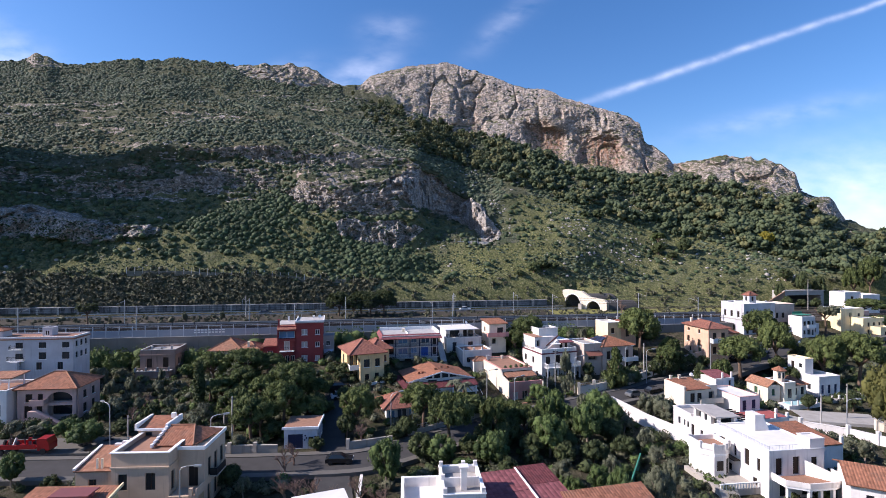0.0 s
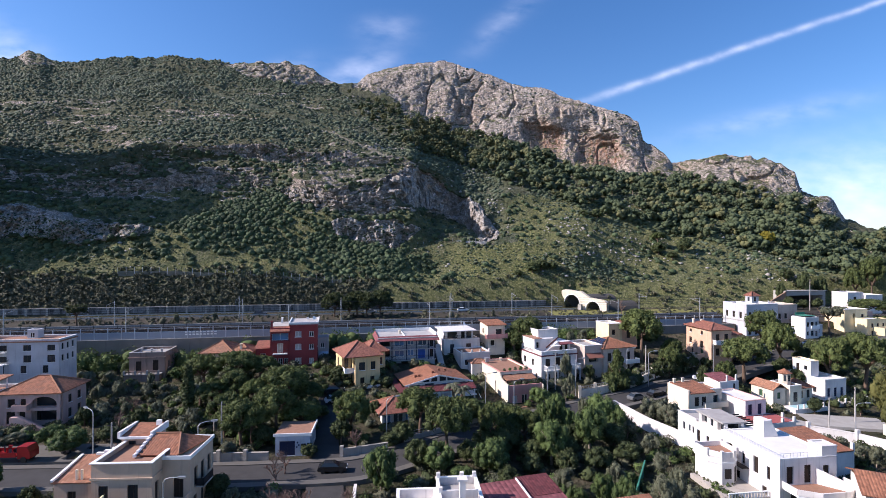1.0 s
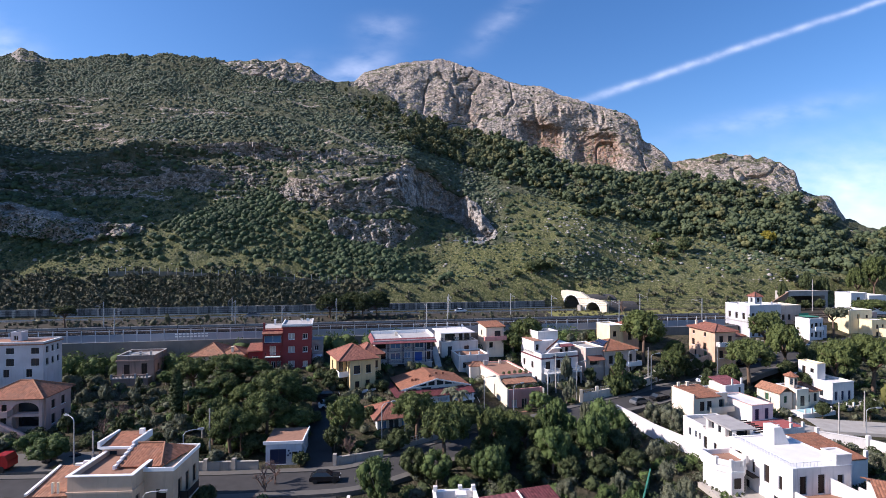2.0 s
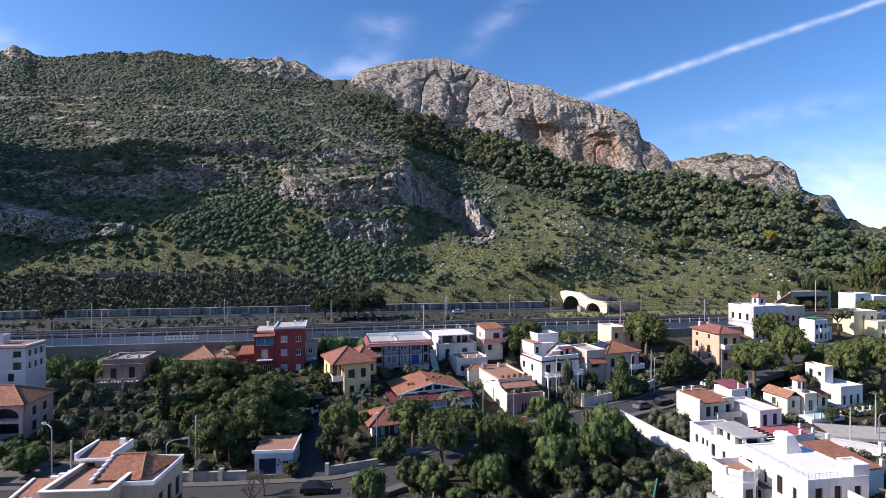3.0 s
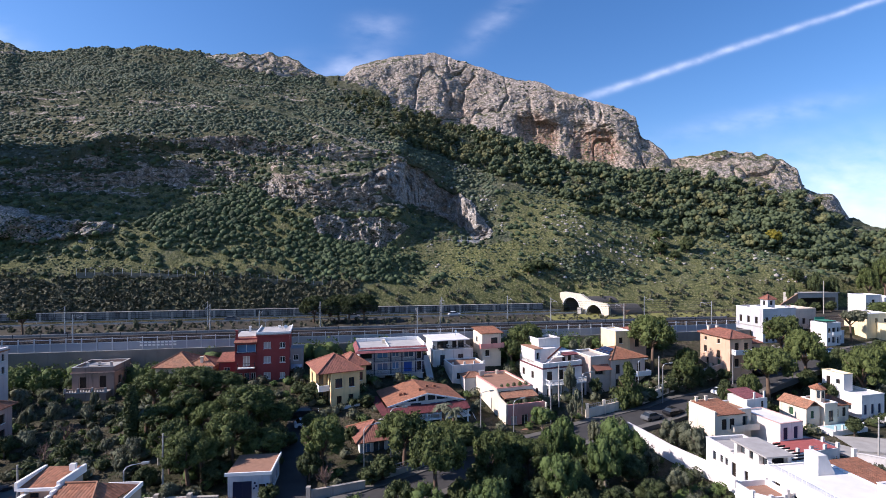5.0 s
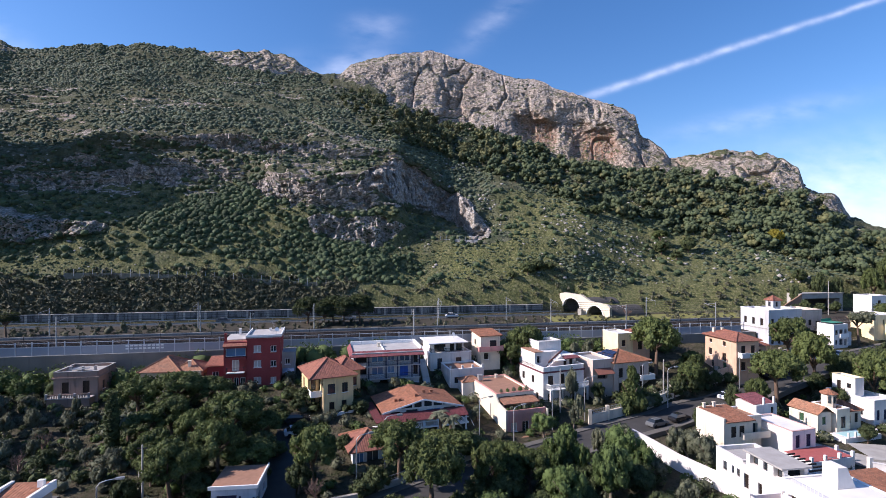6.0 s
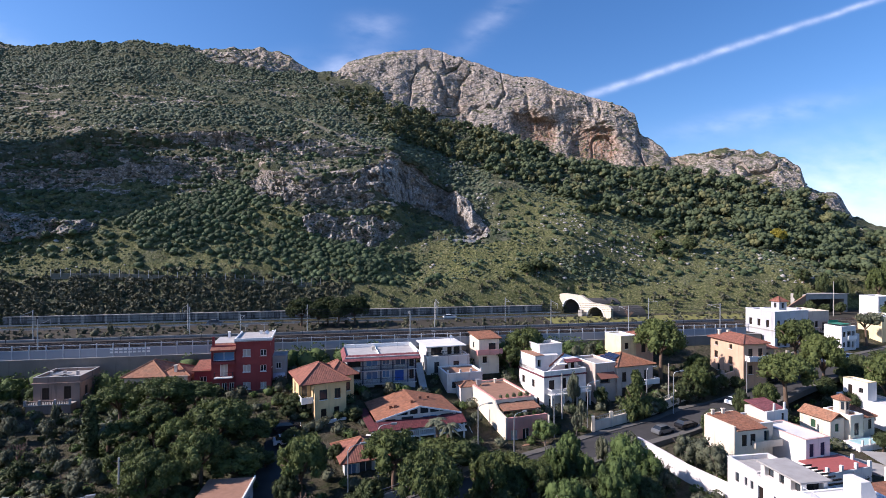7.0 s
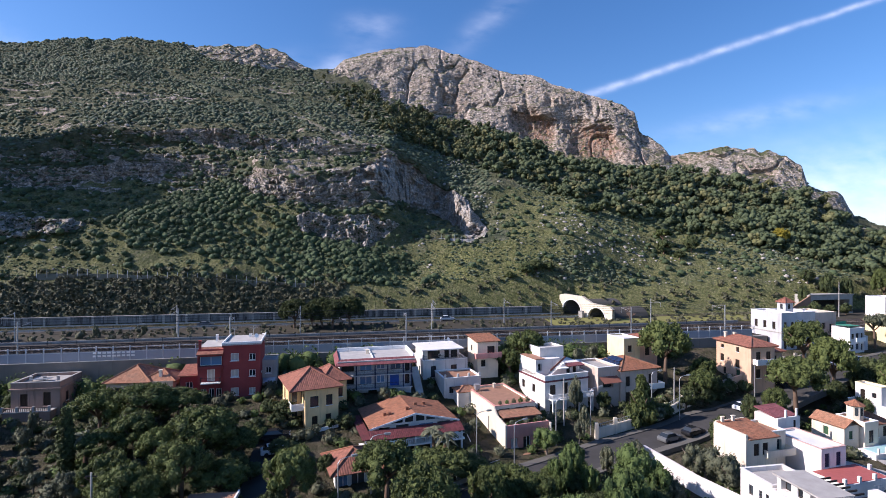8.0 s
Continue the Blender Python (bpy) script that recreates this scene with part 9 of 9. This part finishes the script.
def potted_plant(m, seed, size, mat):
    t = thing("potted_plant", m, "leafy plant in a terracotta pot on the roof terrace", "plant", "potted plants")
    part("pot", Shape().tube([(0, 0, 0), (0, 0, 0.12), (0, 0, 0.36), (0, 0, 0.40)], [0.17, 0.20, 0.25, 0.27], 10), POT, t)
    rp = np.random.default_rng(seed)
    dp = ball_points(150, rp)
    dp[:, 2] = np.abs(dp[:, 2])
    pp = dp * rp.uniform(0.5, 1.0, (150, 1)) * np.array((0.45, 0.45, 0.7)) * size + np.array((0, 0, 0.45))
    part("leaves", soup("leaves", *tufts(pp, dp, 0.13, seed), mat, False), None, t)


for k in range(9):
    potted_plant(TERRACE_AT @ pose(0.5 + 0.82 * k, 0.55 + 0.25 * (k % 2), 4.024), 60 + k, 0.7 + 0.15 * (k * 7 % 5), (ROUND_G, OLIVE_G, DARK_G)[k % 3])
for k in range(5):
    potted_plant(TERRACE_AT @ pose(1.2 + 1.3 * k, 4.95, 6.084), 80 + k, 0.7 + 0.1 * k, (OLIVE_G, ROUND_G)[k % 2])

# ---- scrub, woods, boulders: what nobody could count ----
cell_a = np.linalg.norm(np.cross(P[1:, :-1] - P[:-1, :-1], P[:-1, 1:] - P[:-1, :-1]), axis=-1)
cA, cE = A2[:-1, :-1], ((P[..., 2] - 36) / P[..., 1].clip(1))[:-1, :-1]
cS, cT = SEG[:-1, None] + 0 * cA, SEG_T[:-1, None] + 0 * cA
cR = ROCK[:-1, :-1]
cP = P[:-1, :-1]
seen_fan = (np.abs(cA) < 1.0)
patch = fbm(cP * 0.035, 3, 91)
TREE_LINE = np.interp(cA, (-0.259, -0.204, -0.160, -0.104, -0.049, 0.040, 0.191, 0.318, 0.439, 0.572, 0.683, 0.772, 1.126), (0.411, 0.323, 0.267, 0.212, 0.188, 0.156, 0.104, 0.064, 0.025, 0.001, -0.025, -0.057, -0.065)) + 0.004 * patch
is_wood = (cE > TREE_LINE) & (cS <= 5) & (cS >= 1) & (cA > -0.24) & (cR < 0.45)


def scatter(weight, count, seed, jitter=True):
    r = np.random.default_rng(seed)
    w = np.where(seen_fan & (cS >= 0) & (cS < 7), weight, 0).clip(0) * cell_a
    pick = r.choice(w.size, count, p=(w / w.sum()).ravel())
    i, j = np.unravel_index(pick, w.shape)
    u, v = r.uniform(0, 1, (2, count, 1))
    return P[i, j] * (1 - u) * (1 - v) + P[i + 1, j] * u * (1 - v) + P[i, j + 1] * (1 - u) * v + P[i + 1, j + 1] * u * v, i, j, r


def stuff(name, v, f, mat, label, category, smooth=True):
    return tagged(new(name, soup(name, v, f, mat, smooth)), label, category, kind="stuff")


open_slope = ~is_wood & (cR < 0.4)
off_track = TRACK_OFF[:-1, :-1] > 0.0035
rows_of = fbm(cP * np.array((0.025, 0.025, 0.20)), 3, 95)
up_left = off_track * (((cS == 5) | (cS == 4) | (cS == 3) | ((cS == 6) & (cA < -0.2))) & open_slope & (cA < 0.12)) * (1.0 + 0.5 * patch + 0.6 * rows_of).clip(0.3, 2.5) * np.where(cT > 0.75, 0.7, 1) * np.where((cS == 4) | (cS == 3), 0.2, 1) * np.where((cS == 5) & (cT < 0.06) & (cA < -0.1), 0.3, 1)
p, i, j, r = scatter(up_left, 21000, 1)
s = r.uniform(0.35, 1.0, len(p)) * r.uniform(0.7, 1.4, len(p))
stuff("scrub", *lumps(p + np.stack([0 * s, 0 * s, 0.20 * s], 1), np.stack([s * 1.1, s, s * 0.72], 1), ICO1, 11, 0.24), SCRUB_G, "low dark green scrub covering the upper slope", "scrub", False)
rag = 0.07 * fbm(cP * 0.05, 3, 92)
bushy = (((cS >= 1) & (cS <= 2)) | ((cS == 3) & (cA < -0.2))) * np.clip((cA + rag + 0.47) / 0.07, 0, 1) * np.clip((-0.045 - cA - rag) / 0.07, 0, 1) * np.where((cS == 1) & (cT < 0.35) & (cA < -0.27), 0.35, 1)
low = (bushy * 1.6 + ((cS >= 1) & (cS <= 4)) * 0.4) * open_slope * np.where(cA + 1.3 * rag < -0.02, (1.0 + 0.8 * patch).clip(0.25, 2), 0.3) * np.where((cS == 1) & (cT < 0.40) & (cA < -0.12), np.where(cA < -0.46, 0.16, 0.40), 1) * np.where((cS == 1) & (cA + 1.3 * rag > -0.02) & (cA < 0.2), 0.25, 1) * np.where((cS == 3) & (cA > -0.06) & (cA < 0.09), 0.15, 1)
p, i, j, r = scatter(low, 2600, 2)
s = r.uniform(0.45, 1.4, len(p))
v1, f1 = lumps(p + np.stack([0 * s, 0 * s, 0.3 * s], 1), np.stack([s, s, s * 0.8], 1), ICO2, 12, 0.07)
d = ball_points(20 * len(p), r)
d[:, 2] = np.abs(d[:, 2])
rep = np.repeat(np.arange(len(p)), 20)
tp = p[rep] + d * np.stack([s, s, s * 0.85], 1)[rep] + np.stack([0 * s, 0 * s, 0.3 * s], 1)[rep]
stuff("scrub", *joined([(v1, f1), tufts(tp, d, 0.30, 5)]), BUSH_G, "round green bushes on the lower slope", "scrub", False)
right = ((cS >= 1) & (cS <= 5) & open_slope & (cA > 0.05)) * (0.35 + 1.5 * patch).clip(0.04, 2)
p, i, j, r = scatter(right, 1700, 3)
s = r.uniform(0.25, 0.7, len(p)) * r.uniform(0.7, 1.4, len(p))
stuff("scrub", *lumps(p + np.stack([0 * s, 0 * s, 0.1 * s], 1), np.stack([s * 1.2, s, s * 0.6], 1), ICO1, 13), SCRUB_G, "low scattered scrub on the grassy slope", "scrub")
# tussocks on the grassy foot of the slope
tuss = ((cS == 1) | (cS == 2)) * (cA < 0.2) * (0.8 + 1.2 * patch).clip(0.15, 2)
p, i, j, r = scatter(tuss, 4200, 10)
s = r.uniform(0.14, 0.42, len(p))
stuff("scrub", *lumps(p + np.stack([0 * s, 0 * s, 0.1 * s], 1), np.stack([s * 1.3, s, s * 0.8], 1), ICO1, 20, 0.25), BUSH_G, "small grass tussocks on the lower slope", "scrub", False)
# ledges of the cliffs carry bushes too
ledge_w = (cR > 0.5) * (patch + 0.25).clip(0, 1) * np.where(cS == 6, np.where(cT > 0.8, 0.35, 0.03), 1) * np.where(cS == 2, 0.4, 1) * (SCARP_K[:-1, :-1] < 0.3)
p, i, j, r = scatter(ledge_w, 1500, 4)
s = r.uniform(0.4, 1.0, len(p))
stuff("scrub", *lumps(p, np.stack([s, s, s * 0.7], 1), ICO1, 14), SCRUB_G, "bushes rooted on the cliff ledges", "scrub")
# cactus and reed bank above the motorway wall
bank = (cS == 0) * 1.0 + ((cS == 1) & (cT < 0.12) & (cA < 0.1)) * 0.3
bank = bank * np.interp(cA + 0.3 * rag, (-0.2, -0.1), (1, 0.10))
p, i, j, r = scatter(bank, 1700, 5)
s = r.uniform(0.3, 0.75, len(p))
v1, f1 = lumps(p + np.stack([0 * s, 0 * s, 0.6 * s], 1), np.stack([s * 0.7, s * 0.7, s * 1.0], 1), ICO1, 15, 0.3)
rep = np.repeat(np.arange(len(p)), 14)
d = ball_points(len(rep), r)
d[:, 2] = np.abs(d[:, 2]) + 0.4
tp = p[rep] + d * s[rep, None] * 1.1 + np.stack([0 * s, 0 * s, 0.5 * s], 1)[rep]
stuff("reed_bank", *joined([(v1, f1), tufts(tp, d, 0.5, 6)]), REED_G, "cactus and dry reeds on the bank above the wall", "undergrowth", False)
# cacti and weeds on the dry verge between the tracks and the motorway
n_v = 520
xv, wv = r.uniform(-190, 110, n_v), r.uniform(161.8, 178, n_v)
pv = np.stack([xv, wv + 0.156 * xv, np.full(n_v, SHELF + 0.1)], 1)
sv = r.uniform(0.15, 0.55, n_v) * np.where(r.uniform(0, 1, n_v) < 0.12, 2.0, 1.0)
vv1 = lumps(pv + np.stack([0 * sv, 0 * sv, 0.5 * sv], 1), np.stack([sv, sv, sv], 1), ICO1, 19, 0.25)
rep = np.repeat(np.arange(n_v), 16)
d = ball_points(len(rep), r)
d[:, 2] = np.abs(d[:, 2]) + 0.3
stuff("verge_weeds", *joined([vv1, tufts(pv[rep] + d * sv[rep, None] * 1.1 + np.stack([0 * sv, 0 * sv, 0.5 * sv], 1)[rep], d, 0.3, 29)]), REED_G, "cacti and dry weeds on the railway verge", "weeds", False)
# pale boulders
rocks = ((cS >= 1) & (cS <= 5) & (cR < 0.7)) * np.where(cA > 0.08, 1.0, 0.55) * (0.25 + 1.8 * fbm(cP * 0.05, 4, 97)).clip(0.01, 2)
p, i, j, r = scatter(rocks, 2000, 6)
s = r.uniform(0.15, 0.5, len(p)) * r.uniform(0.6, 1.8, len(p))
BOULDER = plain("limestone_boulder", (0.34, 0.315, 0.28), 0.95, 0, 0.35, 1.5, 0.2, 0.05)
stuff("boulders", *lumps(p + np.stack([0 * s, 0 * s, 0.1 * s], 1), np.stack([s * 1.2, s, s * 0.8], 1), ICO1, 16, 0.2), BOULDER, "pale limestone boulders strewn over the slope", "boulders", False)
# the wood below the crags
wood_w = is_wood * np.where(cS == 5, 1.0, 1.25) * np.interp(cA, (-0.24, -0.12, 0.0, 0.1, 1.0), (0.10, 0.6, 1.5, 1.1, 1)) * (1.2 + 0.8 * patch).clip(0.35, 2)
p, i, j, r = scatter(wood_w, 1050, 7)
broad = np.clip((A2[i, j] - 0.02) / 0.14, 0, 1)
size = r.uniform(1.3, 2.4, len(p)) * (1 - broad) + r.uniform(1.5, 3.9, len(p)) * broad
tall = size * (r.uniform(2.2, 3.4, len(p)) * (1 - broad) + r.uniform(1.3, 1.9, len(p)) * broad)
K = 13
pale_crown = r.uniform(0, 1, len(p))
for batch, mat, label in ((pale_crown < 0.25 + 0.55 * broad, WOOD_G, "dark pine wood below the crags"), (pale_crown >= 0.25 + 0.55 * broad, EUCALYPT_G, "pale eucalyptus among the pines of the hillside wood")):
    pb, sb, tb = p[batch], size[batch], tall[batch]
    rep = np.repeat(np.arange(len(pb)), K)
    d = ball_points(len(rep), r) * r.uniform(0.3, 0.75, len(rep))[:, None]
    cen = pb[rep] + d * np.stack([sb, sb, tb * 0.45], 1)[rep] + np.stack([0 * tb, 0 * tb, tb * 0.62], 1)[rep]
    lr = sb[rep] * r.uniform(0.24, 0.42, len(rep))
    core = lumps(cen, np.stack([lr, lr, lr * 0.9], 1), ICO1, 17, 0.2)
    rep2 = np.repeat(np.arange(len(cen)), 9)
    d2 = ball_points(len(rep2), r)
    stuff("woodland", *joined([core, tufts(cen[rep2] + d2 * lr[rep2, None], d2, 0.5, 8)]), mat, label, "wood", False)
ts = Shape()
for q, tl in zip(p[::2], tall[::2]):
    ts.tube([(q[0], q[1], q[2] - 0.3), (q[0], q[1], q[2] + tl * 0.6)], [0.16, 0.1], 5)
tagged(new("tree_trunks", ts.mesh("tree_trunks", BARK_PALE)), "pale trunks in the hillside wood", "trunks", kind="stuff")

# low undergrowth that closes the ground of the wood, added dark in place of shade
p, i, j, r = scatter(is_wood * (1.0 + 0.4 * patch).clip(0.4, 2), 3500, 9)
s = r.uniform(0.6, 1.5, len(p))
stuff("scrub", *lumps(p + np.stack([0 * s, 0 * s, 0.2 * s], 1), np.stack([s * 1.2, s, s * 0.7], 1), ICO1, 18, 0.25), WOOD_G, "dark undergrowth between the trees of the hillside wood", "scrub", False)

# garden undergrowth of the town
r = np.random.default_rng(21)
pts = []
while len(pts) < 1500:
    y = r.uniform(56, 138)
    x = r.uniform(-0.95, 0.95) * y
    w = y - 0.156 * x
    if w > 137.5 or in_house(x, y, 0.9) or road_distance(x, y) < 0.6:
        continue
    dens = 1.0 if x < -35 and w > 98 else (0.75 if w > 112 else 0.5)
    if r.uniform() < dens:
        pts.append((x, y, gz(x, y)))
p = np.array(pts)
s = r.uniform(0.45, 1.3, len(p))
rep = np.repeat(np.arange(len(p)), 42)
d = ball_points(len(rep), r)
d[:, 2] = np.abs(d[:, 2]) - 0.1
tp = p[rep] + d * np.stack([s, s, s * 0.95], 1)[rep] + np.stack([0 * s, 0 * s, 0.5 * s], 1)[rep]
kind_of = r.uniform(0, 1, len(p))
for lo, hi, mat, label in ((0, 0.40, OLIVE_G, "grey-green shrubs and hedges in the gardens"), (0.40, 0.68, DARK_G, "dark evergreen shrubs in the gardens"), (0.68, 0.90, ROUND_G, "bright green shrubs in the gardens"), (0.90, 1.01, REED_G, "dry brownish shrubs in the gardens")):
    k = np.where((kind_of >= lo) & (kind_of < hi))[0]
    core = lumps(p[k] + np.stack([0 * s[k], 0 * s[k], 0.5 * s[k]], 1), np.stack([s[k], s[k], s[k] * 0.9], 1) * 0.8, ICO1, 22, 0.2)
    pick = np.isin(rep, k)
    vv, ff = joined([core, tufts(tp[pick], d[pick], 0.26, 23)])
    stuff("garden_shrubs", vv, ff, mat, label, "shrubs", False)
# tall bushes along the foot of the railway wall
n_w = 300
xw = np.concatenate([r.uniform(-122, -42, 190), r.uniform(-40, -10, 50), r.uniform(16, 60, 60)])
ww = r.uniform(133.5, 137.6, n_w)
sw = r.uniform(0.8, 2.1, n_w)
pw = np.stack([xw, line_y(ww, xw), town_height(xw, line_y(ww, xw))], 1)
keep = np.array([not in_house(a, b, 0.8) for a, b, _ in pw])
pw, sw = pw[keep], sw[keep]
n_w = len(pw)
core = lumps(pw + np.stack([0 * sw, 0 * sw, 0.8 * sw], 1), np.stack([sw, sw, sw * 1.2], 1) * 0.8, ICO1, 24, 0.25)
rep = np.repeat(np.arange(n_w), 90)
d = ball_points(len(rep), r)
tp = pw[rep] + d * np.stack([sw, sw, sw * 1.3], 1)[rep] + np.stack([0 * sw, 0 * sw, 0.9 * sw], 1)[rep]
stuff("wall_shrubs", *joined([core, tufts(tp, d, 0.3, 25)]), ROUND_G, "tall green bushes against the foot of the railway wall", "shrubs", False)
